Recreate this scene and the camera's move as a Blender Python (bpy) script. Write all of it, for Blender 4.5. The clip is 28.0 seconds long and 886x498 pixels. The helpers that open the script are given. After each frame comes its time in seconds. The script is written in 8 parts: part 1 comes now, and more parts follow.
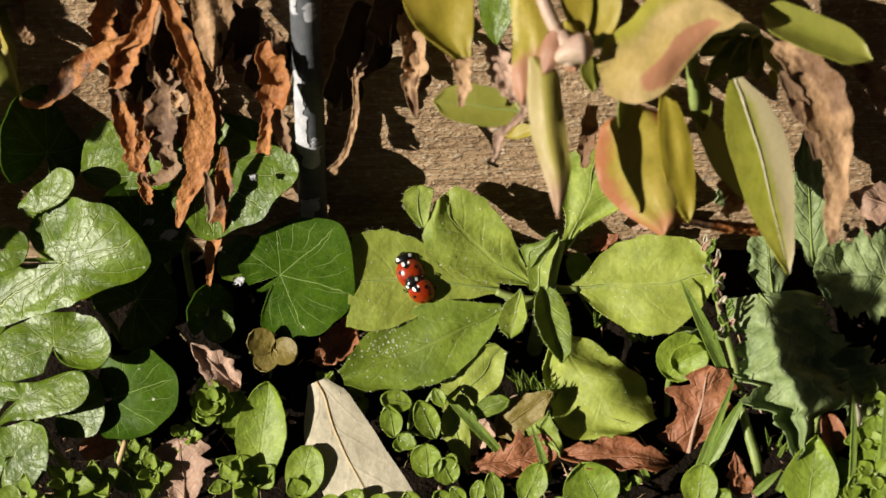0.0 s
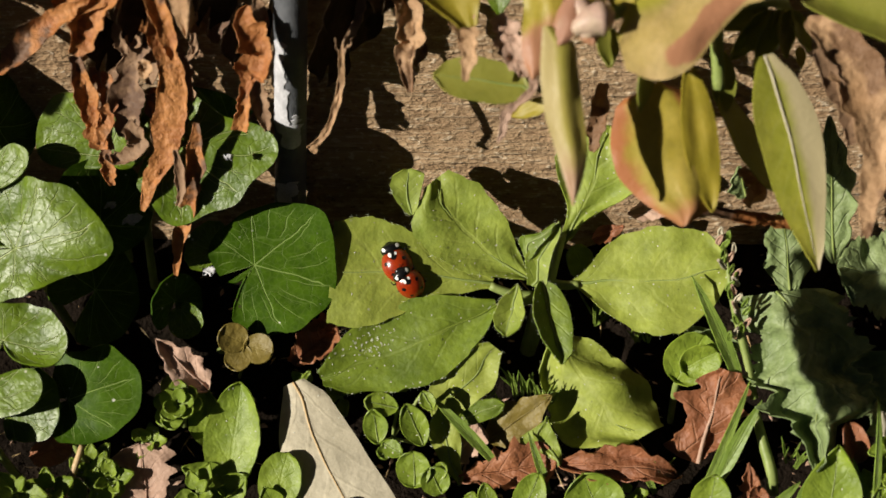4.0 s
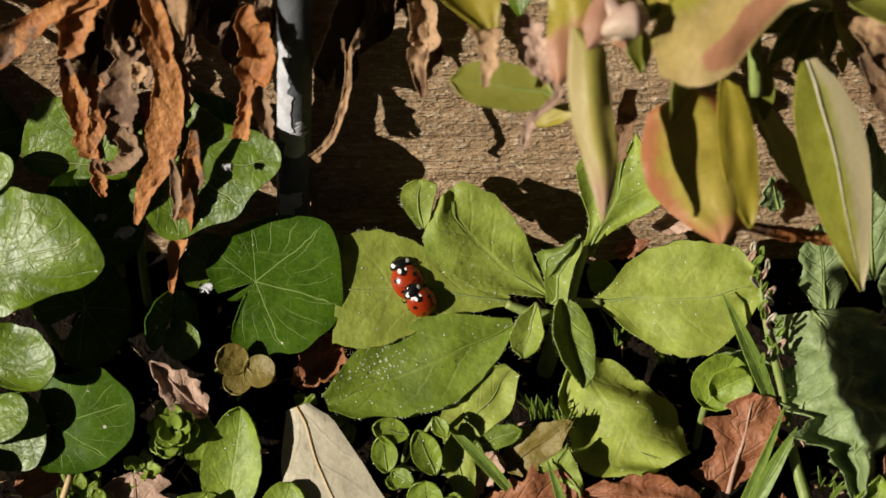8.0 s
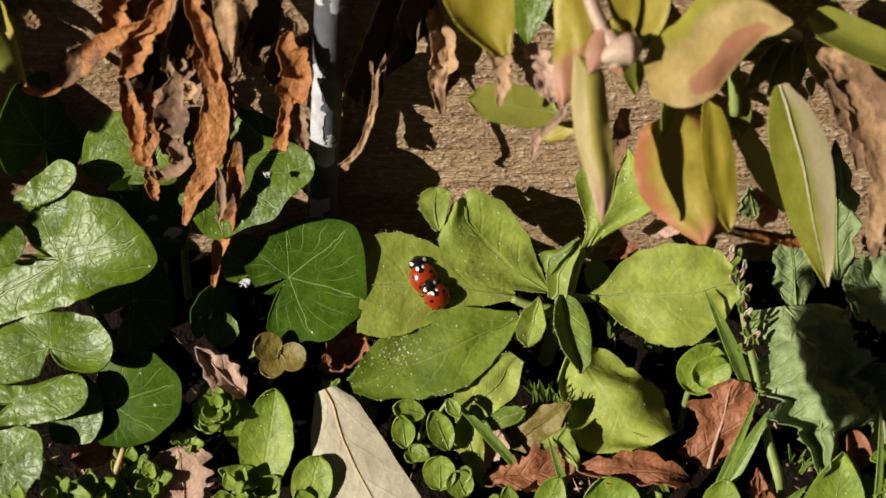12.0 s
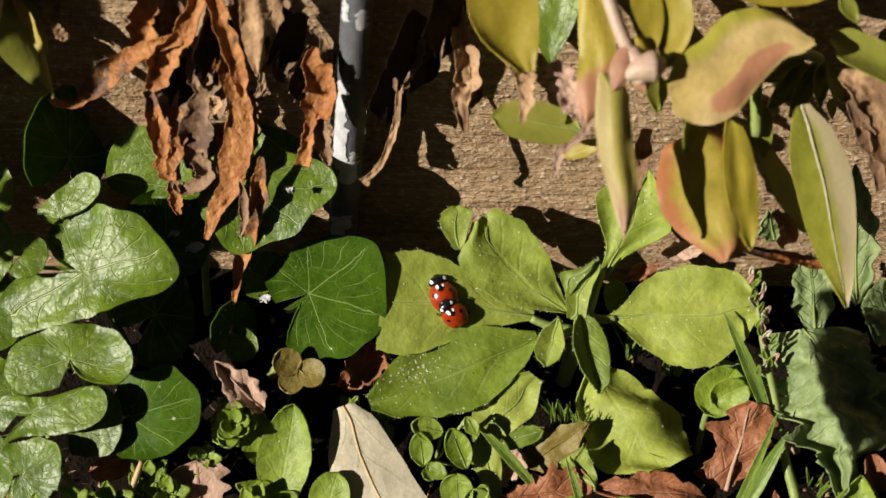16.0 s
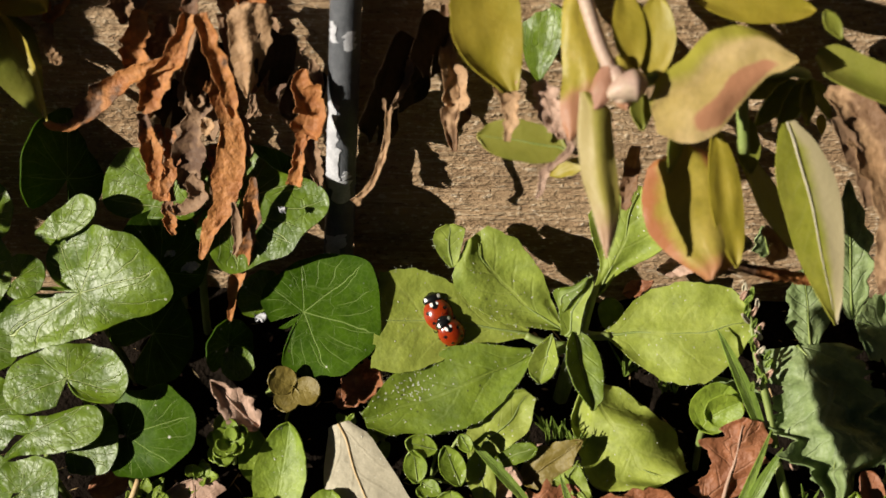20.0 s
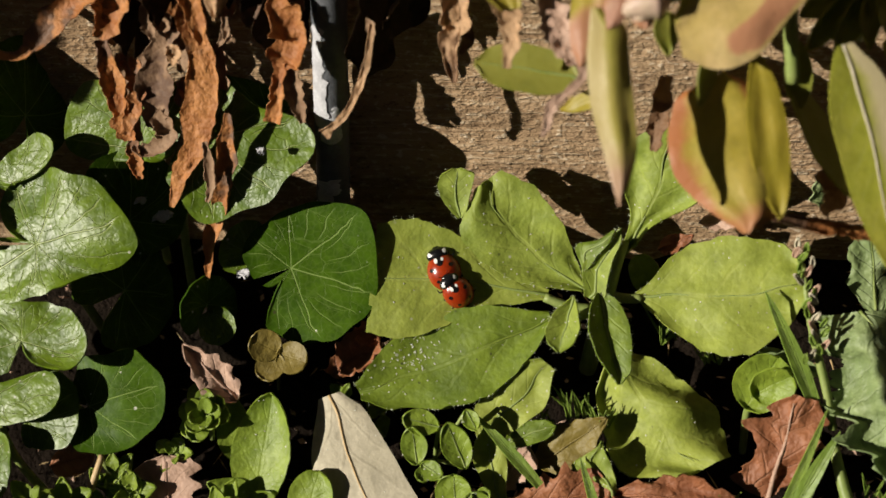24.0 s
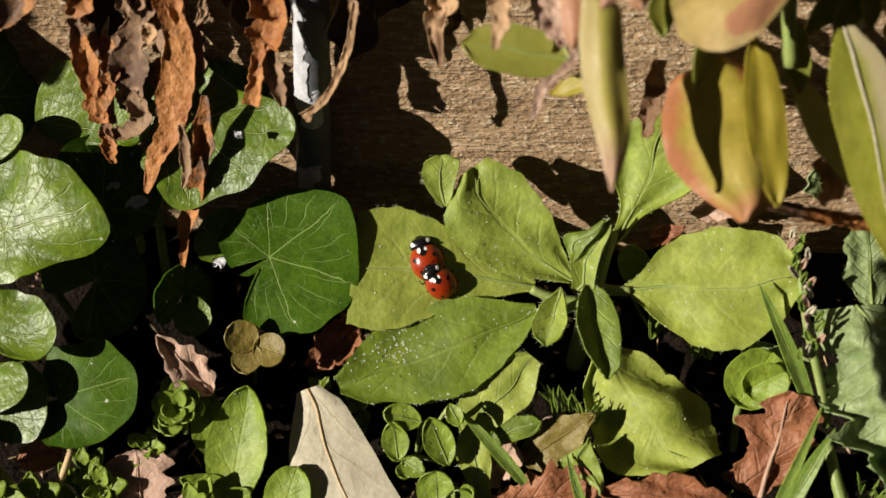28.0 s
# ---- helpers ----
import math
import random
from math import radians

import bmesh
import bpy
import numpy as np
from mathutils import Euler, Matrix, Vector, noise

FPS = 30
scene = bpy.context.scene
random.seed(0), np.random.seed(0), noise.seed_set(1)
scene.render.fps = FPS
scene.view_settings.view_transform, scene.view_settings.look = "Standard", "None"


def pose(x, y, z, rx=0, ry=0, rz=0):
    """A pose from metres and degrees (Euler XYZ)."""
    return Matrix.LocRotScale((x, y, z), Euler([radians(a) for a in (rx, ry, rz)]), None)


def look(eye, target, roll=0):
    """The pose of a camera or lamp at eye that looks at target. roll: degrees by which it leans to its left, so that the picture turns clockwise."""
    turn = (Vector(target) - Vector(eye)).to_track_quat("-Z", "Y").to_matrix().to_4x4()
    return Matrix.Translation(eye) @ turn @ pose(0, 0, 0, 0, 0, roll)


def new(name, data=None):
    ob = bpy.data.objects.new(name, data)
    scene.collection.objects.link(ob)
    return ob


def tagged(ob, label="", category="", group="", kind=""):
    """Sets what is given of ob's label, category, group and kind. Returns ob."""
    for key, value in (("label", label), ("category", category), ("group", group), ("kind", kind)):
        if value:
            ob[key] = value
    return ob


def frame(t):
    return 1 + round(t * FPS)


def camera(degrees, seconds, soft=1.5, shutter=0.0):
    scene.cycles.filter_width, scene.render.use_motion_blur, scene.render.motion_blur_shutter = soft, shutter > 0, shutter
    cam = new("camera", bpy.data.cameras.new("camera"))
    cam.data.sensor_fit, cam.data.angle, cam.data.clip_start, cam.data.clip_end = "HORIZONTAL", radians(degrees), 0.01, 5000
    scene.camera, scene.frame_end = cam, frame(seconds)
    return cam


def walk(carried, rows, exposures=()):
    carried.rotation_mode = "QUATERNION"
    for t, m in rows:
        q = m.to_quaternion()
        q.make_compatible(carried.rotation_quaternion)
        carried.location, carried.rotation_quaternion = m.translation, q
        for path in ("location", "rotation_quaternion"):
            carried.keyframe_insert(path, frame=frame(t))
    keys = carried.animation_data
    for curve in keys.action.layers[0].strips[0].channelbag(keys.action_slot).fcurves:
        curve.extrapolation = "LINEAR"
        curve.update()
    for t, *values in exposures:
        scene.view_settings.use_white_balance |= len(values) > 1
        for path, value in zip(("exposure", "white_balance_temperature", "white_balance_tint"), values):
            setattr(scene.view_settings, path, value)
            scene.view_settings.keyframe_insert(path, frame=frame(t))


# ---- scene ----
cam = camera(32.0, 28.0, soft=1.65)
cam.data.dof.use_dof = True
cam.data.dof.aperture_fstop = 15.0
PATH = [
    (0, 0.02335, -0.25385, 0.25895, 49.708, 2.935, 2.235),
    (0.5, 0.02774, -0.25322, 0.25961, 49.617, 2.800, 2.290),
    (1, 0.02580, -0.25864, 0.25236, 50.702, 2.393, 1.994),
    (1.5, 0.01454, -0.25682, 0.25135, 50.387, 1.304, 0.479),
    (2, 0.01463, -0.25793, 0.24978, 50.588, 1.389, 0.593),
    (2.5, 0.00917, -0.25593, 0.25042, 50.248, 1.000, 0.293),
    (4.5, 0.01127, -0.22353, 0.23106, 49.507, 0.644, 0.986),
    (5, 0.01439, -0.21614, 0.22220, 49.909, 1.400, 1.570),
    (5.5, 0.01505, -0.21672, 0.22167, 50.493, 2.198, 2.219),
    (6, 0.00893, -0.21656, 0.22093, 50.649, 1.350, 1.270),
    (6.5, 0.01225, -0.21661, 0.22069, 50.542, 1.528, 1.315),
    (7, 0.01036, -0.21699, 0.22194, 50.414, 0.901, 0.614),
    (7.5, 0.00998, -0.21792, 0.22755, 49.811, 0.569, 0.524),
    (8, 0.00474, -0.21732, 0.23103, 49.386, 0.369, 0.440),
    (8.5, 0.00800, -0.21909, 0.23035, 49.714, 0.697, 0.502),
    (9, 0.00494, -0.24434, 0.24793, 50.494, 0.641, -0.188),
    (9.5, 0.00985, -0.24737, 0.25148, 50.504, 1.302, 0.539),
    (10, 0.00680, -0.24434, 0.25346, 49.938, 0.622, 0.192),
    (10.5, 0.00404, -0.24477, 0.25283, 49.987, 0.174, 0.021),
    (11, -0.00003, -0.24513, 0.25069, 50.000, -0.003, -0.005),
    (11.5, -0.00081, -0.24637, 0.25065, 49.910, -0.104, 0.150),
    (12, -0.00147, -0.24546, 0.25169, 49.862, -0.377, 0.179),
    (12.5, 0.00048, -0.24596, 0.25054, 49.909, -0.392, 0.458),
    (14.5, -0.00092, -0.24872, 0.25236, 50.434, -0.828, 1.084),
    (15, 0.00032, -0.24965, 0.25171, 50.997, -0.628, 1.137),
    (15.5, 0.00107, -0.24915, 0.24962, 51.392, -0.426, 1.270),
    (16, -0.00406, -0.25039, 0.24769, 51.647, -0.824, 0.896),
    (16.5, -0.00478, -0.25018, 0.24734, 51.596, -0.919, 0.897),
    (17, -0.00133, -0.24964, 0.24798, 51.559, -0.710, 1.113),
    (17.5, 0.00800, -0.24951, 0.25180, 51.305, -0.140, 1.846),
    (18, 0.00525, -0.25099, 0.24963, 51.548, 0.080, 1.854),
    (18.5, 0.00388, -0.25233, 0.24801, 51.608, 0.240, 2.029),
    (19, 0.00393, -0.25206, 0.24978, 51.550, 0.281, 1.852),
    (19.5, 0.00474, -0.25112, 0.24985, 51.774, 0.391, 1.853),
    (20, 0.00759, -0.25010, 0.25005, 51.991, 0.609, 2.110),
    (20.5, 0.00769, -0.25160, 0.24967, 52.150, 0.658, 2.191),
    (21, 0.00525, -0.25207, 0.24774, 52.226, 0.292, 2.040),
    (21.5, 0.00500, -0.25232, 0.24870, 52.130, 0.038, 1.992),
    (23.5, 0.01182, -0.22528, 0.22510, 51.322, 1.073, 3.265),
    (24, 0.02527, -0.21726, 0.22258, 50.515, 2.948, 5.534),
    (24.5, 0.03289, -0.21128, 0.21375, 51.282, 3.985, 6.854),
    (25, 0.03650, -0.21049, 0.21347, 51.062, 3.930, 6.767),
    (25.5, 0.02821, -0.21171, 0.21436, 50.919, 3.183, 5.826),
    (26, 0.02919, -0.21094, 0.21355, 50.901, 3.113, 5.864),
    (26.5, 0.02843, -0.21122, 0.21351, 50.856, 3.005, 5.731),
    (27, 0.02620, -0.21083, 0.21499, 50.666, 2.697, 5.437),
    (27.5, 0.02362, -0.21091, 0.21551, 50.607, 2.520, 5.284),
    (28, 0.02325, -0.21190, 0.21526, 50.564, 2.077, 5.155),
]
# the camera's own small changes of exposure
STOPS = [(0, 0.58), (1, 0.5), (2, 0.45), (5, 0.35), (6, 0.31), (7, 0.29), (8, 0.3), (9, 0.31), (10, 0.44), (12, 0.42), (15, 0.49), (18, 0.5), (21, 0.48), (24, 0.31), (25, 0.31), (26, 0.39), (27, 0.45), (28, 0.48)]
walk(cam, [(t, pose(x, y, z, a, b, c)) for t, x, y, z, a, b, c in PATH], STOPS)

# ---- light: low spring sun from the left and front, clear sky ----
SUN_WAY = Vector((1.0, 0.62, -0.44)).normalized()
world = bpy.data.worlds.new("sky")
scene.world = world
world.use_nodes = True
wn = world.node_tree.nodes
sky = wn.new("ShaderNodeTexSky")
sky.sky_type = "NISHITA"
sky.sun_disc = False
sky.sun_elevation = math.asin(-SUN_WAY.z)
sky.sun_rotation = math.atan2(-SUN_WAY.x, -SUN_WAY.y)
world.node_tree.links.new(sky.outputs[0], wn["Background"].inputs[0])
wn["Background"].inputs[1].default_value = 0.0045
sun = new("sun", bpy.data.lights.new("sun", "SUN"))
sun.data.energy = 5.0
sun.data.angle = radians(0.4)
sun.data.color = (1.0, 0.93, 0.81)
sun.matrix_world = look((-0.9, -0.6, 0.8), Vector((-0.9, -0.6, 0.8)) + SUN_WAY)


# ---- materials ----
class Nodes:
    """Short-hand for building a node material."""

    def __init__(self, name):
        self.mat = bpy.data.materials.new(name)
        self.mat.use_nodes = True
        self.tree = self.mat.node_tree
        self.bsdf = self.tree.nodes["Principled BSDF"]
        self.out = self.tree.nodes["Material Output"]

    def add(self, kind, **inputs):
        n = self.tree.nodes.new(kind)
        for k, v in inputs.items():
            self.put(n.inputs[k.replace("_", " ")], v)
        return n

    def put(self, socket, v):
        if isinstance(v, bpy.types.NodeSocket):
            self.tree.links.new(v, socket)
        else:
            socket.default_value = v

    def math(self, op, a, b=0.0, c=0.0):
        n = self.tree.nodes.new("ShaderNodeMath")
        n.operation = op
        for s, v in zip(n.inputs, (a, b, c)):
            self.put(s, v)
        return n.outputs[0]

    def step(self, v, lo, hi, to0=0.0, to1=1.0):
        n = self.tree.nodes.new("ShaderNodeMapRange")
        n.interpolation_type = "SMOOTHSTEP"
        for s, x in zip(n.inputs[:5], (v, lo, hi, to0, to1)):
            self.put(s, x)
        return n.outputs[0]

    def mix(self, fac, a, b):
        n = self.tree.nodes.new("ShaderNodeMix")
        n.data_type = "RGBA"
        self.put(n.inputs[0], fac)
        for s, v in ((n.inputs[6], a), (n.inputs[7], b)):
            self.put(s, v if isinstance(v, bpy.types.NodeSocket) else (*v, 1.0))
        return n.outputs[2]

    def noise(self, scale, detail=4.0, vector=None, rough=0.55):
        n = self.add("ShaderNodeTexNoise", Scale=scale, Detail=detail, Roughness=rough)
        if vector:
            self.put(n.inputs["Vector"], vector)
        return n.outputs[0]

    def bump(self, height, strength, distance):
        n = self.add("ShaderNodeBump", Strength=strength, Distance=distance, Height=height)
        self.put(self.bsdf.inputs["Normal"], n.outputs[0])
        return n.outputs[0]

    def coords(self, which):
        n = self.tree.nodes.new("ShaderNodeTexCoord")
        return n.outputs[which]


def leaf_material(name, blade_colour, second, vein, rough=0.5, veins=6.0, slant=0.9, vein_show=0.55,
                  specks=0.3, glow=0.3, spec=0.45, patch=None, patch_size=60.0, patch_from=0.55, tip=None, tip_from=0.6, tip_soft=0.3,
                  radial=False, relief=0.5, crinkle=0.3, edge=None, edge_from=0.55, bump=0.8, spot=None, flank=None, net_show=0.05, coat=0.0, mottle=1.0):
    """A leaf: two tones of its blade, midrib and side veins along its own length, dust specks, light shining through."""
    n = Nodes(name)
    uv = n.coords("UV")
    sep = n.add("ShaderNodeSeparateXYZ", Vector=uv)
    x, y = sep.outputs[0], sep.outputs[1]
    place = n.coords("Object")
    rnd = n.add("ShaderNodeObjectInfo").outputs["Random"]
    off = n.math("MULTIPLY", rnd, 7.0)
    moved = n.tree.nodes.new("ShaderNodeVectorMath")
    moved.operation = "ADD"
    n.put(moved.inputs[0], place)
    comb = n.add("ShaderNodeCombineXYZ", X=off, Y=off, Z=off)
    n.put(moved.inputs[1], comb.outputs[0])
    pos = moved.outputs[0]
    big, fine, mid = n.noise(90.0, 3.0, pos), n.noise(900.0, 3.0, pos), n.noise(300.0, 3.0, pos)
    if radial:
        # x runs round the leaf from one lobe to the other, y from the stalk to the edge
        wob = n.math("MULTIPLY", n.math("SUBTRACT", n.noise(150.0, 2.0, pos), 0.5), 0.06)
        ang = n.math("ADD", x, n.math("MULTIPLY", wob, y))
        ray = n.math("PINGPONG", n.math("MULTIPLY", ang, veins), 0.5)
        main = n.step(n.math("MULTIPLY", ray, y), 0.003, 0.013, 1.0, 0.0)
        fork = n.math("PINGPONG", n.math("ADD", n.math("MULTIPLY", ang, veins * 3.0), n.math("MULTIPLY", y, 1.1)), 0.5)
        side = n.step(n.math("MULTIPLY", fork, y), 0.008, 0.034, 1.0, 0.0)
        side = n.math("MULTIPLY", side, n.step(y, 0.35, 0.6))
        side = n.math("MULTIPLY", side, 0.6)
        warp = n.tree.nodes.new("ShaderNodeVectorMath")
        warp.operation = "ADD"
        n.put(warp.inputs[0], pos)
        gust = n.math("MULTIPLY", n.noise(220.0, 2.0, pos), 0.006)
        n.put(warp.inputs[1], n.add("ShaderNodeCombineXYZ", X=gust, Y=gust, Z=0.0).outputs[0])
        cells = n.add("ShaderNodeTexVoronoi", Vector=warp.outputs[0], Scale=210.0)
        cells.feature = "DISTANCE_TO_EDGE"
        side = n.math("MAXIMUM", side, n.math("MULTIPLY", n.step(cells.outputs[0], 0.006, 0.024, 1.0, 0.0), 0.2))
        lines = n.math("MAXIMUM", main, side)
        lines = n.math("MULTIPLY", lines, n.step(y, 0.97, 0.8))
    else:
        across = n.math("MULTIPLY", n.math("ABSOLUTE", n.math("SUBTRACT", x, 0.5)), 2.0)
        wob = n.math("MULTIPLY", n.math("SUBTRACT", n.noise(170.0, 2.0, pos), 0.5), 0.12)
        main = n.step(across, 0.02, 0.07, 1.0, 0.0)
        rib = n.math("SUBTRACT", n.math("ADD", y, wob), n.math("MULTIPLY", across, slant / veins * 1.6))
        ray = n.math("PINGPONG", n.math("MULTIPLY", rib, veins), 0.5)
        side = n.math("MULTIPLY", n.step(ray, 0.015, 0.10, 0.6, 0.0), n.step(across, 1.0, 0.5))
        lines = n.math("MAXIMUM", main, side)
    web = n.add("ShaderNodeTexVoronoi", Vector=pos, Scale=700.0)
    web.feature = "DISTANCE_TO_EDGE"
    net = n.step(web.outputs[0], 0.0, 0.12, 1.0, 0.0)
    col = n.mix(n.step(big, 0.32, 0.68), blade_colour, second)
    col = n.mix(n.math("MULTIPLY", n.step(fine, 0.35, 0.7), 0.35 * mottle), col, [c * 0.72 for c in blade_colour])
    col = n.mix(n.math("MULTIPLY", n.step(mid, 0.45, 0.75), 0.42 * mottle), col, [min(1.0, c * 1.35) for c in second])
    col = n.mix(n.math("MULTIPLY", n.step(mid, 0.5, 0.25), 0.42 * mottle), col, [c * 0.6 for c in blade_colour])
    col = n.mix(n.math("MULTIPLY", net, net_show), col, vein)
    if patch:
        blot = n.noise(patch_size, 3.0, pos, 0.6)
        col = n.mix(n.step(blot, patch_from, patch_from + 0.07), col, patch)
    if flank:
        blur = n.math("MULTIPLY", n.math("SUBTRACT", n.noise(80.0, 3.0, pos), 0.5), 0.5)
        col = n.mix(n.step(n.math("ADD", x, blur), flank[1], flank[2]), col, flank[0])
    if spot:
        rag = n.math("MULTIPLY", n.math("SUBTRACT", n.noise(95.0, 4.0, pos), 0.5), 1.5)
        dx = n.math("DIVIDE", n.math("SUBTRACT", x, spot[1]), spot[3])
        dy = n.math("DIVIDE", n.math("SUBTRACT", y, spot[2]), spot[4])
        far = n.math("SQRT", n.math("ADD", n.math("MULTIPLY", dx, dx), n.math("MULTIPLY", dy, dy)))
        col = n.mix(n.step(n.math("ADD", far, rag), 1.12, 0.88), col, spot[0])
    if edge and not radial:
        rag = n.math("MULTIPLY", n.math("SUBTRACT", n.noise(110.0, 4.0, pos), 0.5), 0.9)
        col = n.mix(n.step(n.math("ADD", across, rag), edge_from, edge_from + 0.35), col, edge)
    if tip:
        wave = n.math("MULTIPLY", n.math("SUBTRACT", n.noise(75.0, 4.0, pos), 0.5), 1.3)
        col = n.mix(n.step(n.math("ADD", y, wave), tip_from, tip_from + tip_soft), col, tip)
    col = n.mix(n.math("MULTIPLY", lines, vein_show), col, vein)
    if specks:
        dots = n.add("ShaderNodeTexVoronoi", Vector=pos, Scale=640.0)
        sep2 = n.add("ShaderNodeSeparateColor", Color=dots.outputs["Color"])
        chosen = n.step(sep2.outputs[0], 0.66, 0.68)
        size = n.math("MULTIPLY", sep2.outputs[1], 0.20)
        spot = n.math("MULTIPLY", n.step(n.math("SUBTRACT", dots.outputs["Distance"], size), -0.03, 0.03, 1.0, 0.0), chosen)
        spot = n.math("MULTIPLY", spot, n.step(n.noise(60.0, 2.0, pos), 0.36, 0.52))
        dark = n.step(sep2.outputs[2], 0.60, 0.62)
        col = n.mix(n.math("MULTIPLY", spot, specks), col, n.mix(dark, (0.62, 0.62, 0.52), (0.05, 0.05, 0.02)))
    n.put(n.bsdf.inputs["Base Color"], col)
    n.put(n.bsdf.inputs["Roughness"], n.math("ADD", n.math("MULTIPLY", fine, 0.22), rough - 0.11))
    n.put(n.bsdf.inputs["Specular IOR Level"], spec)
    n.put(n.bsdf.inputs["Coat Weight"], coat)
    n.put(n.bsdf.inputs["Coat Roughness"], 0.3)
    height = n.math("ADD", n.math("MULTIPLY", lines, -relief), n.math("MULTIPLY", big, crinkle))
    height = n.math("ADD", height, n.math("MULTIPLY", fine, 0.05 if radial else 0.22))
    height = n.math("ADD", height, n.math("MULTIPLY", mid, crinkle * 0.9))
    nrm = n.bump(height, bump, 0.0013)
    thin = n.add("ShaderNodeBsdfTranslucent", Color=n.mix(0.35, col, (0.35, 0.42, 0.02)), Normal=nrm)
    both = n.add("ShaderNodeMixShader", Fac=glow)
    n.tree.links.new(n.bsdf.outputs[0], both.inputs[1])
    n.tree.links.new(thin.outputs[0], both.inputs[2])
    n.tree.links.new(both.outputs[0], n.out.inputs[0])
    return n.mat


def plain_material(name, a, b, scale=200.0, rough=0.7, bump=0.4, depth=0.0006, stretch=(1, 1, 1), metal=0.0,
                   third=None, third_from=0.6, glow=0.0, spec=0.4):
    """Two tones in a grain of the given scale, stretched, with relief."""
    n = Nodes(name)
    m = n.add("ShaderNodeMapping", Vector=n.coords("Object"), Scale=stretch)
    rnd = n.math("MULTIPLY", n.add("ShaderNodeObjectInfo").outputs["Random"], 5.0)
    n.put(m.inputs["Location"], n.add("ShaderNodeCombineXYZ", X=rnd, Y=rnd, Z=rnd).outputs[0])
    big, fine = n.noise(scale, 5.0, m.outputs[0], 0.6), n.noise(scale * 6.0, 3.0, m.outputs[0])
    col = n.mix(n.step(big, 0.3, 0.7), a, b)
    col = n.mix(n.math("MULTIPLY", n.step(fine, 0.3, 0.75), 0.4), col, [c * 0.6 for c in a])
    if third:
        col = n.mix(n.step(n.noise(scale * 0.4, 4.0, m.outputs[0], 0.65), third_from, third_from + 0.06), col, third)
    n.put(n.bsdf.inputs["Base Color"], col)
    n.put(n.bsdf.inputs["Roughness"], n.math("ADD", n.math("MULTIPLY", fine, 0.2), rough - 0.1))
    n.put(n.bsdf.inputs["Metallic"], metal)
    n.put(n.bsdf.inputs["Specular IOR Level"], spec)
    nrm = n.bump(n.math("ADD", big, n.math("MULTIPLY", fine, 0.4)), bump, depth)
    if glow:
        thin = n.add("ShaderNodeBsdfTranslucent", Color=col, Normal=nrm)
        both = n.add("ShaderNodeMixShader", Fac=glow)
        n.tree.links.new(n.bsdf.outputs[0], both.inputs[1])
        n.tree.links.new(thin.outputs[0], both.inputs[2])
        n.tree.links.new(both.outputs[0], n.out.inputs[0])
    return n.mat


def wood_material(name):
    """Weathered softwood: streaks along x, raised fibres, dark cracks, pale flecks."""
    n = Nodes(name)
    place = n.coords("Object")

    def along(sx, sy, sz):
        return n.add("ShaderNodeMapping", Vector=place, Scale=(sx, sy, sz)).outputs[0]

    broad = n.noise(55.0, 4.0, along(0.35, 1, 1.2), 0.6)
    streak = n.noise(420.0, 5.0, along(0.035, 1, 1.0), 0.6)
    fibre = n.noise(1500.0, 3.0, along(0.07, 1, 1.0), 0.6)
    grit = n.noise(1100.0, 3.0, along(0.55, 1, 1.0), 0.65)
    pit = n.noise(430.0, 4.0, along(0.4, 1, 1.0), 0.7)
    col = n.mix(n.step(broad, 0.3, 0.7), (0.34, 0.22, 0.12), (0.46, 0.315, 0.185))
    col = n.mix(n.math("MULTIPLY", n.step(streak, 0.45, 0.65), 0.45), col, (0.26, 0.16, 0.085))
    col = n.mix(n.math("MULTIPLY", n.step(fibre, 0.52, 0.68), 0.6), col, (0.64, 0.50, 0.34))
    col = n.mix(n.math("MULTIPLY", n.step(pit, 0.58, 0.7), 0.6), col, (0.20, 0.12, 0.065))
    col = n.mix(n.math("MULTIPLY", n.step(grit, 0.57, 0.68), 0.7), col, (0.16, 0.095, 0.05))
    col = n.mix(n.math("MULTIPLY", n.step(grit, 0.42, 0.34), 0.65), col, (0.74, 0.62, 0.46))
    n.put(n.bsdf.inputs["Base Color"], col)
    n.put(n.bsdf.inputs["Roughness"], 0.85)
    n.put(n.bsdf.inputs["Specular IOR Level"], 0.25)
    h = n.math("ADD", n.math("MULTIPLY", streak, 0.8), n.math("MULTIPLY", fibre, 0.5))
    h = n.math("SUBTRACT", h, n.math("MULTIPLY", pit, 0.9))
    n.bump(n.math("SUBTRACT", h, n.math("MULTIPLY", grit, 0.6)), 1.0, 0.0016)
    return n.mat


FICARIA = leaf_material("celandine_leaf", (0.08, 0.142, 0.005), (0.145, 0.22, 0.009), (0.42, 0.5, 0.18), rough=0.41, veins=6.5, vein_show=0.9, radial=True, specks=0.8, glow=0.24, relief=0.4, crinkle=0.5, bump=0.9, spec=0.42)
# Dark celandine copy: deep green leaves, and shade put into leaf colour.
FICARIA_DARK_SHADED = leaf_material("celandine_leaf_dark_shaded", (0.03, 0.07, 0.003), (0.054, 0.108, 0.005), (0.3, 0.4, 0.12), rough=0.43, veins=6.5, vein_show=0.55, radial=True, specks=0.9, glow=0.08, relief=0.25, spec=0.06, crinkle=0.3, bump=0.5)
ROSETTE = leaf_material("rosette_leaf", (0.23, 0.305, 0.035), (0.33, 0.4, 0.06), (0.44, 0.48, 0.14), rough=0.58, veins=4.5, vein_show=0.18, specks=0.6, glow=0.3, relief=0.12, crinkle=0.42, bump=0.55)
